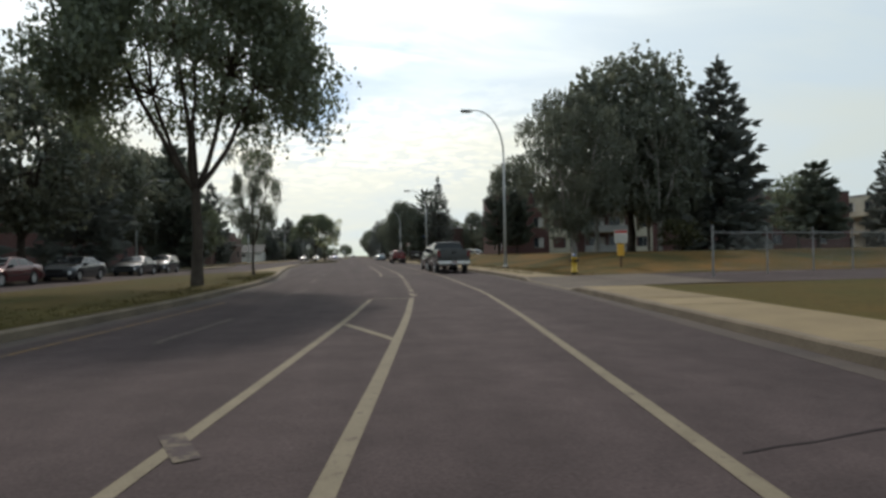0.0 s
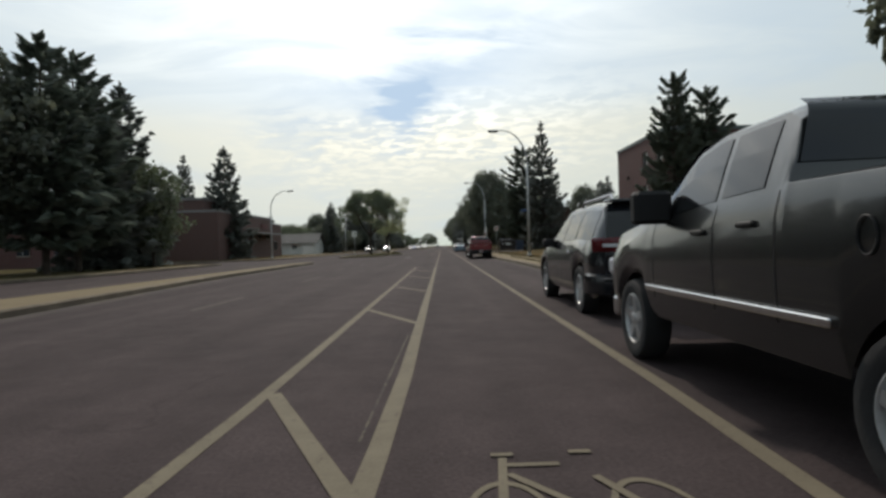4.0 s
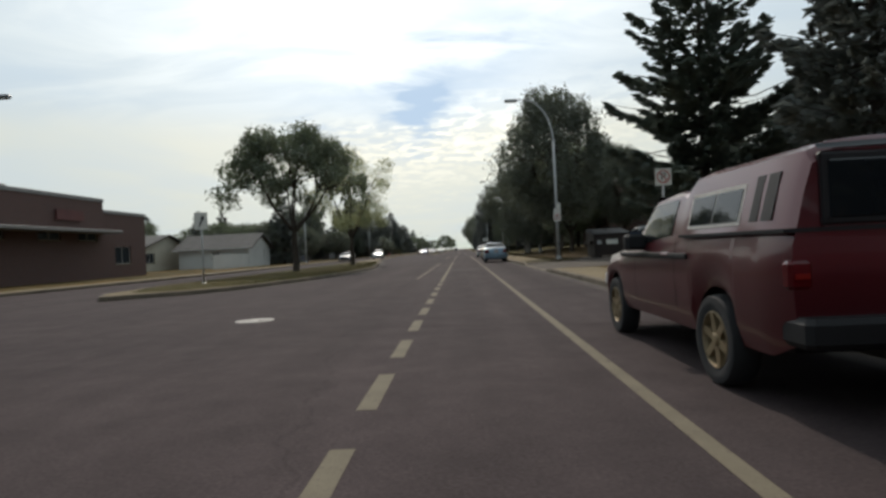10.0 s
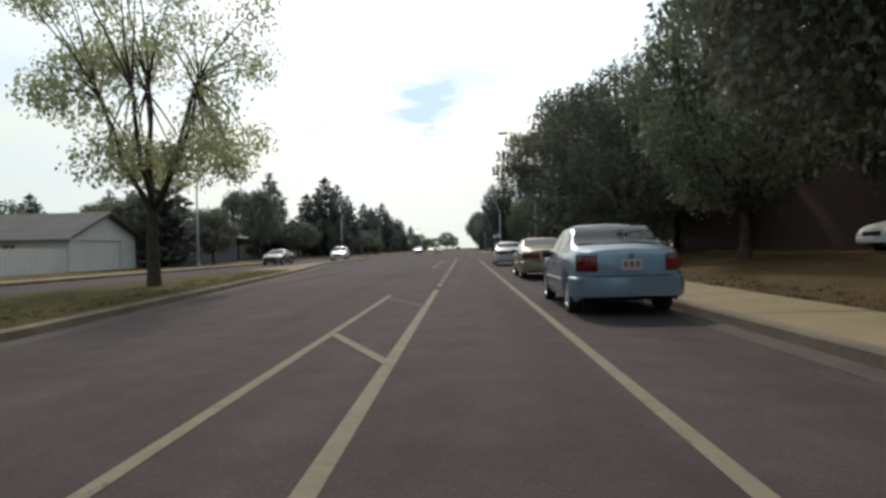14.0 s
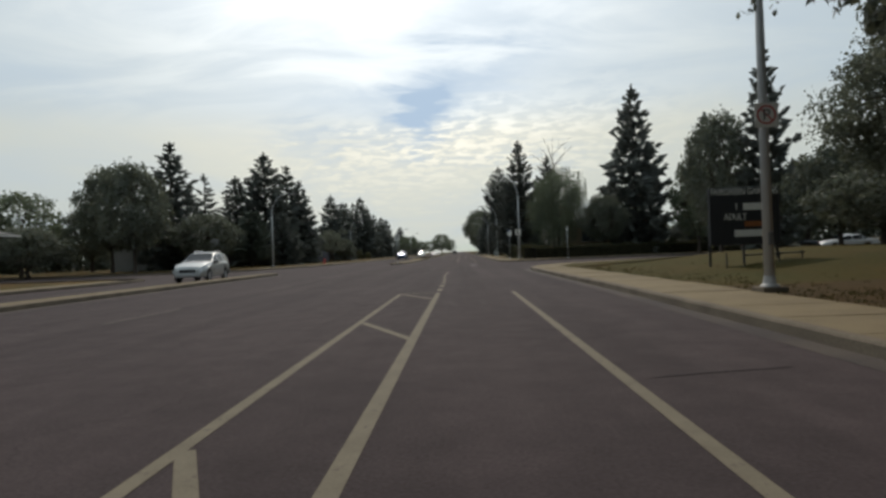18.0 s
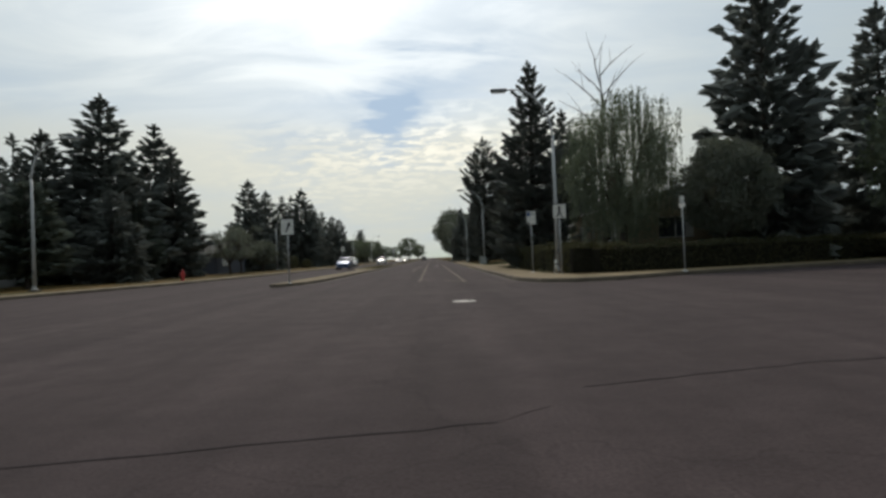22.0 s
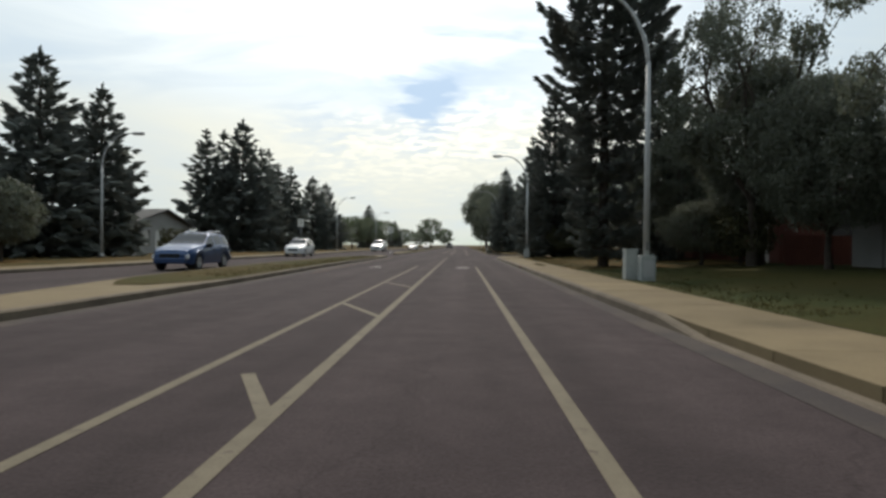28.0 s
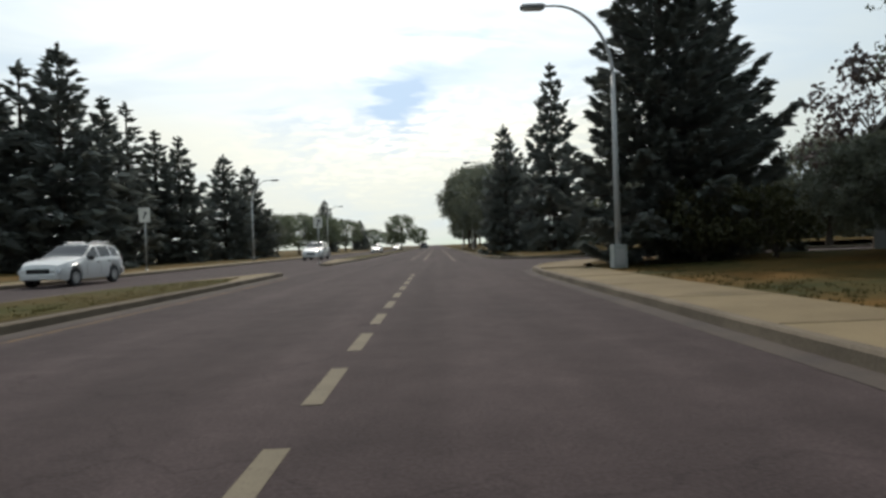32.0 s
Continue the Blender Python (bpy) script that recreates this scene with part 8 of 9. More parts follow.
def window(parent, P, a, b, c, e, curtain=0.0, frame=None, sill=True, door=False):
    """A window set back in an opening: frame, panes, sill, and a curtain where one shows."""
    frame = frame or M_WFRAME
    ob = new("door" if door else "window")
    ob.parent = parent

    def slab(name, u0, u1, z0, z1, d0, d1, m):
        q = [P(u, z, d) for d in (d0, d1) for z in (z0, z1) for u in (u0, u1)]
        return part(name, Geo().add(q, [(0, 1, 3, 2), (4, 6, 7, 5), (0, 4, 5, 1), (1, 5, 7, 3), (3, 7, 6, 2), (2, 6, 4, 0)]), m, ob)

    t = 0.05
    slab("frame", a, b, c, c + t, 0.10, 0.17, frame), slab("frame", a, b, e - t, e, 0.10, 0.17, frame)
    slab("frame", a, a + t, c + t, e - t, 0.10, 0.17, frame), slab("frame", b - t, b, c + t, e - t, 0.10, 0.17, frame)
    mid = (a + b) / 2
    if door:
        slab("door_leaf", a + t, b - t, c + t, e - t, 0.12, 0.16, M_SIDING)
        return ob
    slab("frame", mid - 0.025, mid + 0.025, c + t, e - t, 0.10, 0.17, frame)
    slab("pane", a + t, mid - 0.025, c + t, e - t, 0.13, 0.14, M_PANE), slab("pane", mid + 0.025, b - t, c + t, e - t, 0.13, 0.14, M_PANE)
    if curtain:
        slab("curtain", b - t - (b - a) * curtain, b - t, c + t, e - t, 0.118, 0.126, M_CURTAIN)
    if sill:
        slab("sill", a - 0.05, b + 0.05, c - 0.07, c, -0.05, 0.10, M_CONC)
    return ob


def block(name, label, x0, x1, y0, y1, z0, h, wins, material, fascia=M_FASCIA, faces="WESN", mats=None):
    """A flat-roofed building. wins: face -> list of (a, b, low, high, curtain)."""
    ob = thing(name, label, "building")
    t = 0.28
    F = {"W": ((x0, y1), (0, -1), y1 - y0, (1, 0)), "E": ((x1, y0), (0, 1), y1 - y0, (-1, 0)), "S": ((x0 + t, y0), (1, 0), x1 - x0 - 2 * t, (0, 1)), "N": ((x1 - t, y1), (-1, 0), x1 - x0 - 2 * t, (0, -1))}
    for f in faces:
        o, a, L, i = F[f]
        ws = wins.get(f, [])
        _, P = wall(ob, f, o, a, L, z0, z0 + h, [w[:4] for w in ws], (mats or {}).get(f, material), i, t)
        for w in ws:
            window(ob, P, *w[:4], curtain=w[4] if len(w) > 4 else 0)
    part("roof", Geo().box(x0 + t, x1 - t, y0 + t, y1 - t, z0 + h - 0.4, z0 + h - 0.2), M_SHINGLE, ob)
    o = 0.06
    for q in ((x0 - o, x1 + o, y0 - o, y0 + 0.3), (x0 - o, x1 + o, y1 - 0.3, y1 + o), (x0 - o, x0 + 0.3, y0 + 0.3, y1 - 0.3), (x1 - 0.3, x1 + o, y0 + 0.3, y1 - 0.3)):
        part("fascia", Geo().box(*q, z0 + h, z0 + h + 0.28, 0.02), fascia, ob)
    part("floor_slab", Geo().box(x0 + t, x1 - t, y0 + t, y1 - t, z0 - 0.3, z0 + 0.1), M_CONC, ob)
    part("footing", Geo().box(x0 - 0.03, x1 + 0.03, y0 - 0.03, y1 + 0.03, z0 - 1.4, z0), M_KERB, ob)
    return ob


# three-storey flats by the bank
fz = 0.95
W = [(a, a + 1.3, fz + 0.65 + 2.75 * k, fz + 1.95 + 2.75 * k, c) for k in range(3) for a, c in ((6.7, 0.55), (9.9, 0.5))]
W = [w for w in W if not (3 < w[0] < 4)]
S = [(a, a + 1.5, fz + 0.9 + 2.75 * k, fz + 2.3 + 2.75 * k, 0.5 if k % 2 else 0.45) for k in range(3) for a in (4.2,)]
S += [(a, a + 1.6, fz + 0.8 + 2.75 * k, fz + 2.2 + 2.75 * k, 0.0) for k in range(3) for a in (8.6, 19.5, 27.0, 40.5, 48.0)]
S += [(a, a + 2.4, fz + 0.2 + 2.75 * k, fz + 2.25 + 2.75 * k, 0.3) for k in range(3) for a in (12.2, 15.2)]
flats = block("apartment_block", "three-storey brown brick flats with balconies and pale panels", 16.3, 70, 80, 91.4, fz, 8.4, {"W": W, "S": S}, M_BRICK, M_TEALF)
for x0, x1 in ((23.0, 26.0), (35.2, 38.2), (48.6, 51.6)):
    for k, (a, b, c, e) in enumerate(((0, 0.55, 0, 8.4), (2.35, 3.0, 0, 8.4), (0.55, 2.35, 0, 0.8), (0.55, 2.35, 2.25, 3.55), (0.55, 2.35, 5.0, 6.3), (0.55, 2.35, 7.75, 8.4))):
        part("pale_panel", Geo().box(x0 + a, x0 + b, 79.90, 79.997, fz + c, fz + e), M_STUCCO, flats, "cream stucco panel")
for k in range(3):
    z = fz + 2.75 * k
    for x0, x1 in ((27.6, 34.6), (52.2, 56.0)):
        b = part("balcony", Geo().box(x0, x1, 78.5, 79.99, z - 0.02, z + 0.14, 0.02), M_CONC, flats)
        part("guard", Geo().box(x0, x1, 78.5, 78.56, z + 0.16, z + 1.05), M_GREYW, b)
        for x in (x0, (x0 + x1) / 2, x1 - 0.08):
            part("post", Geo().box(x, x + 0.08, 78.58, 78.66, z + 0.14, z + 2.73), M_FASCIA, b)
part("wall_lamp", Geo().box(16.16, 16.30, 88.2, 88.4, fz + 5.6, fz + 5.9, 0.03), M_TRIM, flats)
W = [(a, a + 1.8, 0.3 + 0.9 + 2.8 * k, 0.3 + 2.4 + 2.8 * k, 0.3) for k in range(3) for a in (1.5, 5.0, 8.5, 12, 15.5)]
far = block("apartment_block", "three-storey white flats beyond a car park", 76, 96, 72, 92, 0.15, 9.0, {"W": W, "S": [(a, b, c, e, 0.2) for a, b, c, e, _ in W]}, M_STUCCO)
for k in range(3):
    for y in (74, 82):
        part("balcony", Geo().box(74.6, 75.99, y, y + 4, 0.2 + 2.8 * k, 0.35 + 2.8 * k), M_CONC, far)
block("brick_hall", "dark brown brick building behind trees", 15.9, 22.6, 141, 162, 0.3, 7.0, {"W": [(a, a + 1.4, 4.6, 5.8, 0) for a in (2, 7, 12, 17)], "S": []}, M_BRICK2)
ob = thing("wall_sign", "faded yellow notice boards on a brick wall", "sign")
part("board", Geo().box(18.7, 19.8, 140.90, 140.98, 2.6, 3.6), M_SIGNY, ob)
part("board", Geo().box(18.7, 19.8, 140.90, 140.98, 1.6, 2.45), M_SIGNY, ob)
# low shops across the road
W = [(a, a + 2.2, 3.0, 3.9, 0) for a in (2, 6, 10, 15, 19)]
shop = block("low_shop", "low orange-brown brick shop building with grey fascia", -46, -27.5, 106, 128, 0.14, 5.8, {"E": W, "S": [(3, 5, 1.2, 2.6, 0), (8, 10, 1.2, 2.6, 0)]}, M_BRICK3)
part("canopy", Geo().box(-27.5, -25.9, 112, 127.8, 3.5, 3.72, 0.03), M_FASCIA, shop)
block("shop_annex", "lower grey-brown brick annex of a shop", -42, -27.6, 128.02, 134, 0.14, 5.0, {"E": [(1.5, 3.7, 1.2, 2.6, 0)], "S": []}, M_BRICK3)
part("roof_unit", Geo().box(-34, -31, 120, 123, 6.1, 7.0, 0.05), M_FASCIA, shop)
part("upper_storey", Geo().box(-40, -29.5, 107, 117.5, 6.0, 7.5, 0.05), M_BRICK3, shop, "set-back upper storey of brown brick")
part("upper_fascia", Geo().box(-40.1, -29.4, 106.9, 117.6, 7.5, 7.8, 0.03), M_FASCIA, shop)
part("sign_panel", Geo().box(-27.42, -27.30, 122.6, 125.4, 4.4, 5.1), M_SHOPRED, shop, "dull red sign panel")
block("brick_hall", "taller brown brick hall across the road", -64, -38, 74, 103, 0.14, 6.8, {"E": [(a, a + 1.8, 1.2, 2.7, 0) for a in (3, 8, 13, 18, 23)], "S": []}, M_BRICK)


def house(name, label, x0, x1, y0, y1, z, eave, ridge, material, along="y", wins=(), over=0.6, roof=M_SHINGLE, chimney=None, hip=False):
    """A bungalow with a pitched roof; wins: (face, a, b, low, high, curtain or 'door')."""
    ob = thing(name, label, "house")
    t = 0.25
    F = {"W": ((x0, y1), (0, -1), y1 - y0, (1, 0)), "E": ((x1, y0), (0, 1), y1 - y0, (-1, 0)), "S": ((x0 + t, y0), (1, 0), x1 - x0 - 2 * t, (0, 1)), "N": ((x1 - t, y1), (-1, 0), x1 - x0 - 2 * t, (0, -1))}
    for f in "WESN":
        o, a, L, i = F[f]
        ws = [w for w in wins if w[0] == f]
        _, P = wall(ob, f, o, a, L, z, z + eave, [(w[1], w[2], z + w[3], z + w[4]) for w in ws], material, i, t)
        for w in ws:
            window(ob, P, w[1], w[2], z + w[3], z + w[4], curtain=0 if w[5] == "door" else w[5], frame=M_SIDING, door=w[5] == "door")
    part("footing", Geo().box(x0 - 0.02, x1 + 0.02, y0 - 0.02, y1 + 0.02, z - 0.8, z + 0.0), M_KERB, ob)
    th = 0.16
    if hip:
        xm, half = (x0 + x1) / 2, (x1 - x0) / 2
        zo = z + eave - over * (ridge - eave) / half
        c = [(x0 - over, y0 - over, zo), (x1 + over, y0 - over, zo), (x1 + over, y1 + over, zo), (x0 - over, y1 + over, zo), (xm, y0 + half, z + ridge), (xm, y1 - half, z + ridge)]
        for f in ((0, 4, 5, 3), (1, 2, 5, 4), (0, 1, 4), (2, 3, 5)):
            q, n = [c[i] for i in f], len(f)
            part("roof_slope", Geo().add(q + [(a, b, d + th) for a, b, d in q], [tuple(range(n)), tuple(range(2 * n - 1, n - 1, -1))] + [(i, n + i, n + (i + 1) % n, (i + 1) % n) for i in range(n)]), roof, ob)
        for xe in (x0 - over - 0.1, x1 + over):
            part("gutter", Geo().box(xe, xe + 0.1, y0 - over, y1 + over, zo + 0.02, zo + 0.13), M_SIDING, ob)
    elif along == "y":
        xm, slope = (x0 + x1) / 2, (ridge - eave) / ((x1 - x0) / 2)
        zo = z + eave - over * slope
        for s, xe in ((-1, x0 - over), (1, x1 + over)):
            q = [(xe, y0 - over, zo), (xm, y0 - over, z + ridge), (xm, y1 + over, z + ridge), (xe, y1 + over, zo)]
            part("roof_slope", Geo().add(q + [(a, b, c + th) for a, b, c in q], [(0, 1, 2, 3), (7, 6, 5, 4), (0, 4, 5, 1), (1, 5, 6, 2), (2, 6, 7, 3), (3, 7, 4, 0)]), roof, ob)
            part("gutter", Geo().box(*sorted((xe, xe + s * 0.1)), y0 - over, y1 + over, zo + 0.02, zo + 0.13), M_SIDING, ob)
        for ye in (y0, y1 - t):
            part("gable", Geo().add([(x0, ye, z + eave), (x1, ye, z + eave), (xm, ye, z + ridge), (x0, ye + t, z + eave), (x1, ye + t, z + eave), (xm, ye + t, z + ridge)], [(0, 1, 2), (5, 4, 3), (0, 2, 5, 3), (1, 4, 5, 2)]), material, ob)
    else:
        ym, slope = (y0 + y1) / 2, (ridge - eave) / ((y1 - y0) / 2)
        zo = z + eave - over * slope
        for s, ye in ((-1, y0 - over), (1, y1 + over)):
            q = [(x0 - over, ye, zo), (x0 - over, ym, z + ridge), (x1 + over, ym, z + ridge), (x1 + over, ye, zo)]
            part("roof_slope", Geo().add(q + [(a, b, c + th) for a, b, c in q], [(0, 1, 2, 3), (7, 6, 5, 4), (0, 4, 5, 1), (1, 5, 6, 2), (2, 6, 7, 3), (3, 7, 4, 0)]), roof, ob)
            part("gutter", Geo().box(x0 - over, x1 + over, *sorted((ye, ye + s * 0.1)), zo + 0.02, zo + 0.13), M_SIDING, ob)
        for xe in (x0, x1 - t):
            part("gable", Geo().add([(xe, y0, z + eave), (xe, y1, z + eave), (xe, ym, z + ridge), (xe + t, y0, z + eave), (xe + t, y1, z + eave), (xe + t, ym, z + ridge)], [(0, 1, 2), (5, 4, 3), (0, 2, 5, 3), (1, 4, 5, 2)]), material, ob)
    if chimney:
        cx, cy = chimney
        c = part("chimney", Geo().box(cx - 0.5, cx + 0.5, cy - 0.35, cy + 0.35, z + eave - 0.3, z + ridge + 1.0, 0.02), M_BRICK, ob)
        part("cap", Geo().box(cx - 0.56, cx + 0.56, cy - 0.41, cy + 0.41, z + ridge + 1.0, z + ridge + 1.12, 0.02), M_CONC, c)
    return ob


gz = 0.35
house("bungalow", "tan bungalow with a low shingled roof behind a hedge", 11.7, 24, 224.5, 237, gz, 3.5, 5.0, M_TAN, "y",
      [("S", 2, 4.2, 1.4, 2.7, 0.2), ("W", 1.5, 3.2, 1.5, 2.7, 0.0), ("W", 5.2, 6.2, 0.4, 2.6, "door"), ("W", 8.6, 11.2, 1.4, 2.7, 0.3)], chimney=(12.7, 228.6))
house("garage", "tan garage with a white door at the end of a driveway", 12.0, 19.0, 238.6, 244.8, gz, 2.75, 4.0, M_TAN, "x", [("W", 1.2, 5.4, 0.08, 2.35, "door")], over=0.5)
house("bungalow", "pale grey bungalow with a white door", 15.2, 26.2, 250.5, 261.5, gz, 2.8, 4.4, M_GREYW, "y", [("W", 1.6, 2.7, 0.1, 2.2, "door"), ("W", 4.2, 6.2, 1.0, 2.2, 0.4), ("S", 2, 4, 1.0, 2.2, 0.3), ("W", 8, 10, 1.0, 2.2, 0.4)])
house("bungalow", "red-brown bungalow with white framed windows", 14.6, 26.5, 265.5, 277.5, gz, 2.8, 4.4, M_REDW, "y", [("W", 2, 3.6, 1.0, 2.3, 0.4), ("W", 6.5, 8.3, 1.0, 2.3, 0.0), ("S", 2, 4.4, 0.9, 2.3, 0.4), ("W", 10.2, 11.2, 0.1, 2.2, "door")])
house("bungalow", "grey-white sided bungalow with a steep gable", 14.2, 25, 279.5, 287.5, gz, 2.9, 5.4, M_GREYW, "x", [("W", 1.5, 3.2, 1.0, 2.3, 0.3), ("W", 5, 6.6, 1.0, 2.3, 0.3), ("S", 2, 3.6, 1.0, 2.2, 0.0)], over=0.8)
house("garage", "white garage with a grey shingled roof across the road", -36, -27, 157, 165, 0.14, 2.5, 4.2, M_SIDING, "x", [("E", 1.2, 6.0, 0.1, 2.2, "door"), ("S", 4, 5, 1.2, 2.0, 0.0)])
house("bungalow", "low grey-roofed house across the road", -52, -38, 151, 165, 0.14, 2.6, 4.4, M_STUCCO, "x", [("E", 2, 4, 1, 2.2, 0), ("S", 3, 5, 1, 2.2, 0), ("S", 8, 10, 1, 2.2, 0)])
house("bungalow", "dark blue-grey house with a low hipped roof across the road", -39.5, -27.5, 172, 187.6, 0.14, 3.1, 5.0, M_SLATE, "y", [("E", 2, 4.4, 1, 2.2, 0.3), ("S", 3, 5, 1, 2.2, 0), ("E", 8, 10, 1, 2.2, 0.3)], over=1.0, hip=True)
house("bungalow", "grey house among trees across the road", -45, -33, 228, 240, 0.14, 3.6, 6.0, M_GREYW, "x", [("E", 2, 4.4, 1, 2.2, 0.3), ("S", 3, 5, 1, 2.2, 0)])
house("bungalow", "pale house with a porch across the road", -41, -29, 290, 301.5, 0.14, 2.7, 4.2, M_GREYW, "x", [("E", 1.0, 3.4, 0.8, 2.2, 0.5), ("E", 6.5, 8.5, 0.9, 2.2, 0.4), ("S", 3, 5, 1, 2.2, 0), ("E", 4.4, 5.4, 0.1, 2.2, "door")])
house("bungalow", "dark grey house across the road", -40, -27, 262, 273, 0.14, 2.7, 4.4, M_SLATE, "x", [("E", 2, 4.4, 1, 2.2, 0.3), ("S", 3, 5, 1, 2.2, 0)])
# white board fence by the garage
ob = thing("board_fence", "white board fence beside a garage", "fence")
for k in range(36):
    part("board", Geo().box(-26.98, -26.94, 146.2 + 0.29 * k, 146.46 + 0.29 * k, 0.12, 1.75), M_SIDING, ob)
for z in (0.5, 1.4):
    part("rail", Geo().box(-27.06, -26.985, 146.2, 156.6, z, z + 0.09), M_SIDING, ob)
# reddish wooden fence between the bungalows
ob = thing("board_fence", "red-stained wooden fence between bungalows", "fence")
for k in range(26):
    part("board", Geo().box(13.6 + 0.16 * k, 13.74 + 0.16 * k, 263.1, 263.14, gz - 0.3, gz + 1.3), M_REDW, ob)
for z in (0.3, 1.0):
    part("rail", Geo().box(13.6, 17.75, 263.145, 263.2, gz + z, gz + z + 0.08), M_REDW, ob)
# waste bin
ob = thing("waste_bin", "large dark brown steel waste bin with sloped lids", "dumpster", pose(8.85, 120.9, 0.17, 0, 0, 4) @ Matrix.Diagonal((1.26, 1.1, 1.13, 1)))
part("body", Geo().add([(-0.85, -0.7, 0.12), (0.85, -0.7, 0.12), (0.85, 0.7, 0.12), (-0.85, 0.7, 0.12), (-0.9, -0.72, 1.25), (0.9, -0.72, 1.25), (0.9, 0.72, 1.5), (-0.9, 0.72, 1.5)], [(3, 2, 1, 0), (4, 5, 6, 7), (0, 1, 5, 4), (1, 2, 6, 5), (2, 3, 7, 6), (3, 0, 4, 7)]), M_DUMP, ob)
for s in (0, 1):
    part("lid", Geo().add([(-0.9 + 0.92 * s, -0.78, 1.27), (-0.02 + 0.92 * s, -0.78, 1.27), (-0.02 + 0.92 * s, 0.74, 1.56), (-0.9 + 0.92 * s, 0.74, 1.56), (-0.9 + 0.92 * s, -0.78, 1.31), (-0.02 + 0.92 * s, -0.78, 1.31), (-0.02 + 0.92 * s, 0.74, 1.60), (-0.9 + 0.92 * s, 0.74, 1.60)], [(3, 2, 1, 0), (4, 5, 6, 7), (0, 1, 5, 4), (1, 2, 6, 5), (2, 3, 7, 6), (3, 0, 4, 7)]), M_TRIM, ob)
    part("fork_pocket", Geo().box(*sorted(((2 * s - 1) * 0.88, (2 * s - 1) * 1.02)), -0.5, 0.5, 0.75, 0.95, 0.02), M_DUMP, ob)
part("label", Geo().box(-0.28, 0.28, -0.732, -0.722, 0.72, 0.98), M_SIGNW, ob)
part("label", Geo().box(-0.72, -0.52, -0.732, -0.722, 0.74, 0.96), M_PLATE, ob)
for x in (-0.6, 0.6):
    part("skid", Geo().box(x - 0.1, x + 0.1, -0.6, 0.6, 0.0, 0.12), M_TRIM, ob)
ob = thing("recycling_bin", "tall blue steel recycling bin beside the waste bin", "dumpster", pose(10.9, 122.6, 0.17))
part("body", Geo().box(-0.6, 0.6, -0.6, 0.6, 0, 1.5, 0.03), M_BLUEBIN, ob)
part("lid", Geo().box(-0.63, 0.63, -0.63, 0.63, 1.5, 1.58, 0.02), M_TRIM, ob)
# storm drain in the kerb
ob = thing("kerb_inlet", "rusty storm drain opening in the kerb", "drain", pose(3.38, 267.9, 0))
part("frame", Geo().box(-0.03, 0.0, -0.32, 0.32, 0.125, 0.155).box(-0.03, 0.0, -0.32, -0.27, 0.0, 0.125).box(-0.03, 0.0, 0.27, 0.32, 0.0, 0.125), mat("rusty_iron", (0.16, 0.065, 0.03), 0.85, 0.3, var=0.25, bump=0.3), ob)
# the dark inside of the drain is put in as a black plate
part("opening", Geo().box(-0.02, 0.0, -0.27, 0.27, 0.0, 0.125), M_TRIM, ob)
# cabinet beside a lamp
ob = thing("utility_cabinet", "pale grey-green metal utility cabinet beside a lamp", "cabinet", pose(5.58, 256.9, 0.14))
part("body", Geo().box(-0.17, 0.17, -0.17, 0.17, -0.05, 0.88, 0.02), M_CABINET, ob)
part("lid", Geo().box(-0.19, 0.19, -0.19, 0.19, 0.88, 0.93, 0.015), M_CABINET, ob)
part("latch", Geo().box(-0.02, 0.02, -0.185, -0.168, 0.45, 0.55, 0.004), M_STEEL, ob)
ob = thing("marker_post", "short white plastic marker post beside a lamp", "post", pose(5.55, 215.5, 0.14))
part("post", Geo().lathe([(0.085, -0.05), (0.085, 0.50), (0.055, 0.56), (0.05, 0.64), (0.001, 0.65)], 14), M_SIGNW, ob, smooth=True)
part("band", Geo().lathe([(0.088, 0.40), (0.088, 0.46)], 14, cap=False), M_TRIM, ob)
# driveways
g, vs = Geo(), []
for k in range(9):
    x = 5.1 + 6.8 * k / 8
    for y in (238.8 + 0.8 * k / 8, 244.8 + 3.2 * k / 8):
        vs.append((x, y, lawn_z(x, y) + 0.035))
g.add(vs, [(2 * k, 2 * k + 2, 2 * k + 3, 2 * k + 1) for k in range(8)])
tagged(part("driveway", g, M_CONC), "pale concrete driveway to a bungalow", "driveway", kind="structure")
ob = thing("hydrant", "red fire hydrant across the road", "hydrant", pose(-18.6, 232, 0.14))
part("barrel", Geo().lathe([(0.17, 0), (0.17, 0.06), (0.11, 0.08), (0.11, 0.6), (0.13, 0.62), (0.06, 0.8), (0.001, 0.82)], 12), M_SIGNR, ob)
part("outlet", Geo().lathe([(0.06, -0.2), (0.06, 0.2)], 8, "x", (0, 0, 0.45)), M_SIGNR, ob)

# grass tufts along the lawn edges and weeds in the walk
def tufts(name, pts, label, size, seed, blades_per=7):
    rs = np.random.RandomState(seed)
    p = np.repeat(np.array(pts), blades_per, 0)
    n = len(p)
    p[:, :2] += rs.normal(0, 0.05, (n, 2))
    h = size * rs.uniform(0.5, 1.3, n)
    a = rs.uniform(0, 6.28, n)
    w = np.stack([np.cos(a), np.sin(a), np.zeros(n)], 1) * 0.012
    tip = p + np.stack([rs.normal(0, 0.4, n) * h, rs.normal(0, 0.4, n) * h, h], 1)
    V = np.stack([p - w, p + w, tip], 1).reshape(-1, 3)
    return tagged(part(name, np_mesh(name, V, 3), M_BLADE), label, "grass", kind="stuff")


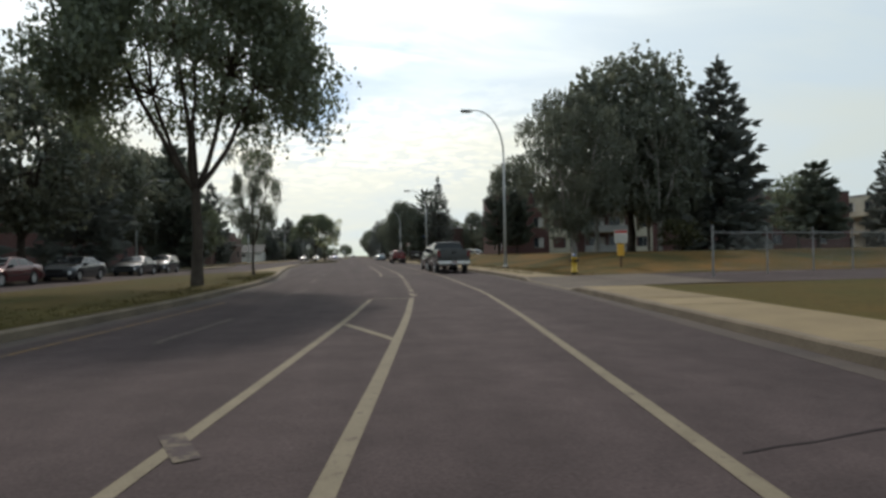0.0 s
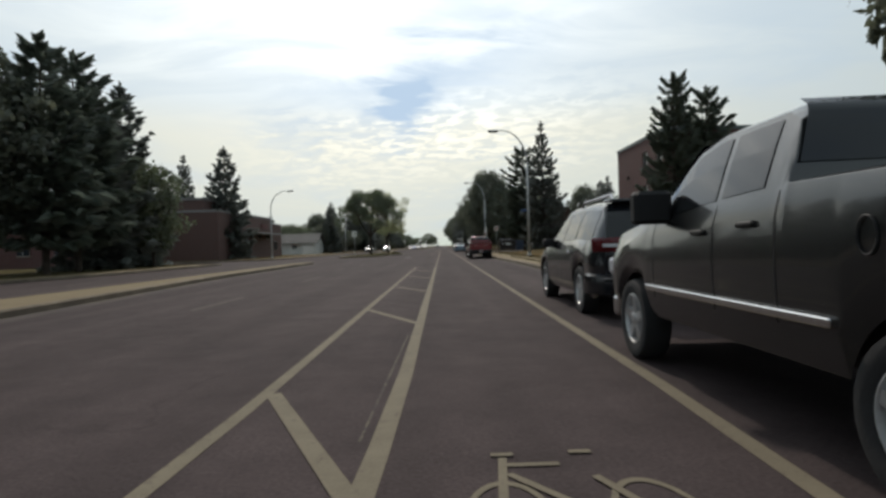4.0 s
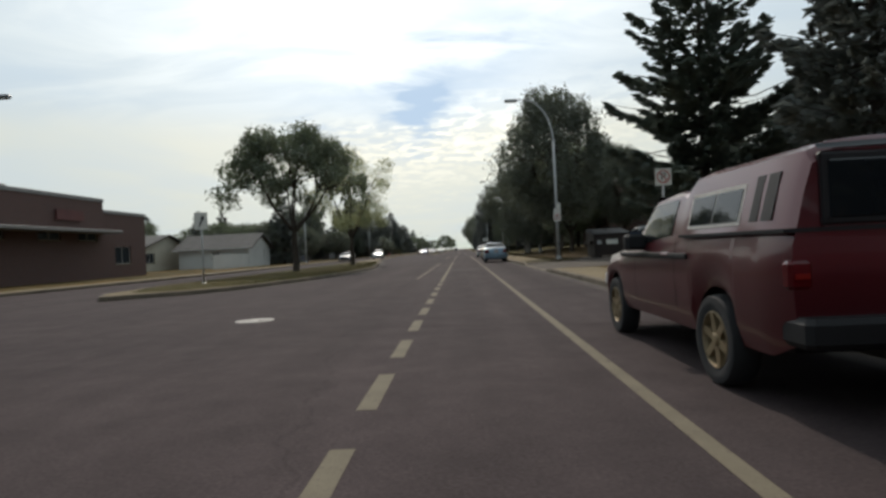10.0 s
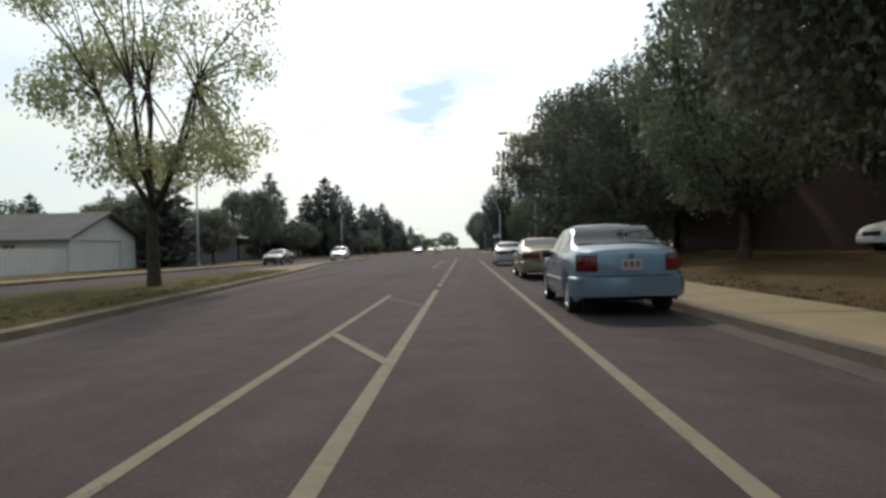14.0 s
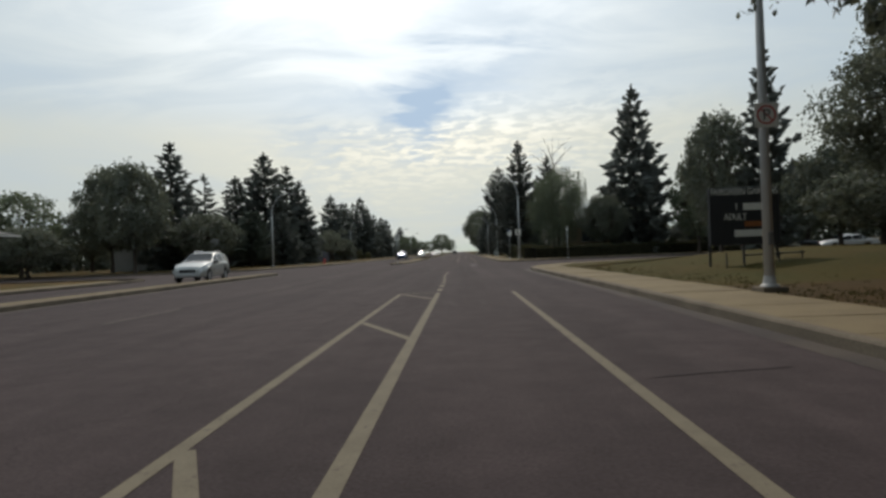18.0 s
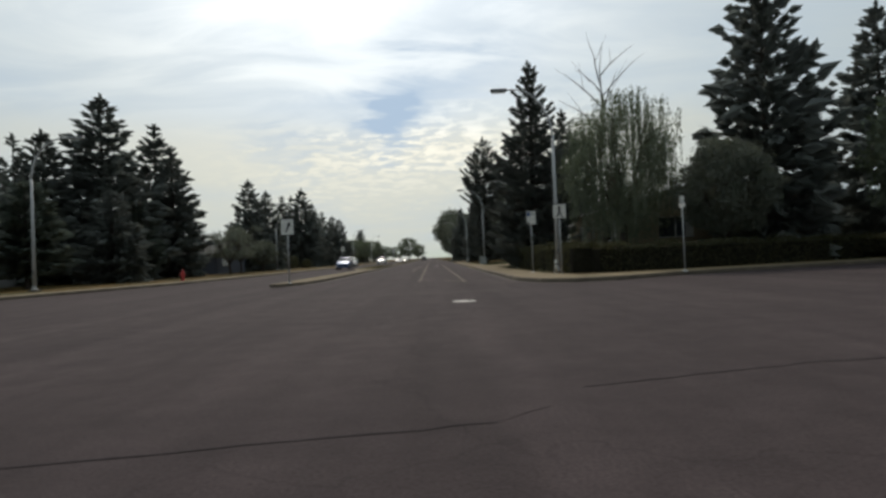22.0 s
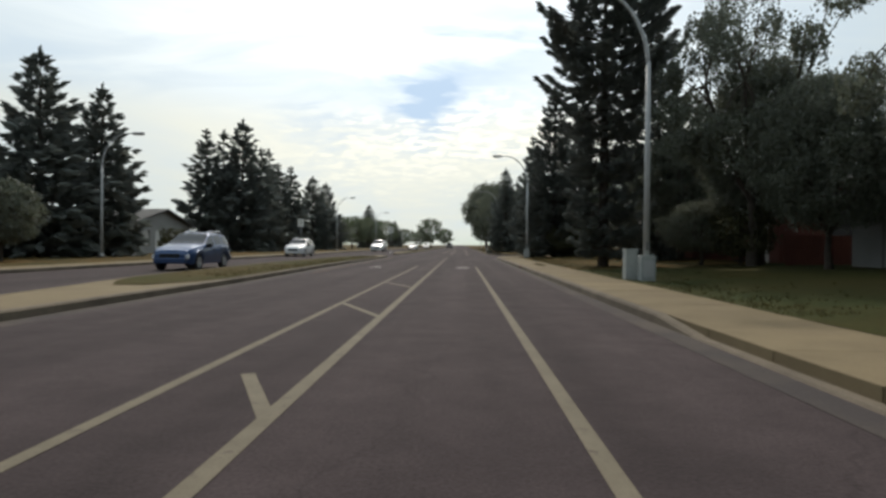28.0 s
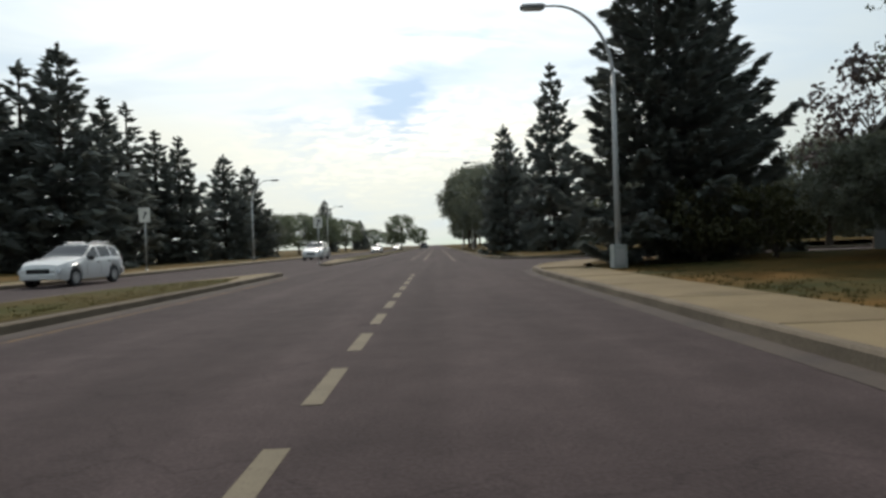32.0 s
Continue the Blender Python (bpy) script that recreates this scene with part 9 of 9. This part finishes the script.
rs = np.random.RandomState(9)
pts = []
for y0, y1 in ((26, 106), (118, 183), (220, 288)):
    for _ in range(int((y1 - y0) * 26)):
        y = rs.uniform(y0, y1)
        x = at(KERB_R, y) + 1.92 + abs(rs.normal(0, 1.3))
        if not 238.0 + 0.85 * (x - 5.1) < y < 247.2 + 0.6 * (x - 5.1):
            pts.append((x, y, lawn_z(x, y) - 0.01))
tufts("lawn_grass", pts, "dry grass along the edge of the walk", 0.055, 1)
pts = [(at(R, y) - 0.35 - abs(rs.normal(0, 0.9)), y, 0.155) for R, a, b in ((MED_R, 5, 40), (MED2_R, 106, 148), (MED3_R, 256, 288)) for y in rs.uniform(a, b, int((b - a) * 22))]
tufts("median_grass", pts, "uneven grass on the median", 0.045, 2)
pts = [(4.55 + 0.05 * math.sin(y * 3) + rs.normal(0, 0.03), y, 0.145) for y in list(rs.uniform(62, 80, 420)) + list(rs.uniform(29, 38, 120)) + list(rs.uniform(268.5, 271.5, 90)) + list(rs.uniform(98, 101, 50))]
tufts("walk_weeds", pts, "weeds grown in a crack of the walk", 0.05, 3)

# ---- walk slabs ----
pave = thing("pavement_right", "worn pale concrete walk of square slabs", "pavement", kind="structure")
SLAB = Geo().box(-0.87, 0.87, -0.742, 0.742, -0.06, 0.148, 0.008).mesh("slab")
rnd = random.Random(4)
y = -14.0
while y < 183.5 or y < 288.5:
    if 183.5 <= y < 214.5:
        y += 1.5
        continue
    y += 1.5
    if y > 288.5:
        break
    if 17.9 < y < 26.1 or 108.0 < y < 118.2:
        continue
    a, b = at(KERB_R, y - 0.7), at(KERB_R, y + 0.7)
    part("slab", SLAB, M_CONC, pave, at=pose((a + b) / 2 + 0.16 + 0.88, y, rnd.uniform(-0.006, 0.004), rnd.uniform(-0.25, 0.25), rnd.uniform(-0.2, 0.2), -math.degrees(math.atan2(b - a, 1.4))))
g = Geo().prism([(3.5, 184.2), (5.1, 184.2), (5.2, 187.9), (6.6, 190.9), (8.9, 193.2), (14.6, 196.6), (32, 202.8), (32, 204), (12, 196.6), (8.6, 194.6), (5.9, 192.4), (4.5, 190.6), (3.85, 188.9), (3.5, 186.4)], -0.05, 0.150)
part("corner_slab", g, M_CONC, pave)
g = Geo().prism([(3.5, 216.24), (3.5, 212.7), (4.05, 210.8), (5.1, 209.95), (6.6, 210.2), (9, 211.7), (14, 213.9), (26, 217.9), (26, 219), (13.6, 215.2), (8.4, 213.6), (6.0, 213.0), (5.3, 216.24)], -0.05, 0.150)
part("corner_slab", g, M_CONC, pave)
g = Geo().prism([(3.55, 289.2), (5.3, 289.2), (5.6, 291), (7, 294), (10, 295.6), (40, 296.8), (40, 297.9), (9.2, 297.0), (6.2, 295.6), (4.6, 293.2), (3.8, 290.6)], -0.05, 0.150)
part("corner_slab", g, M_CONC, pave)
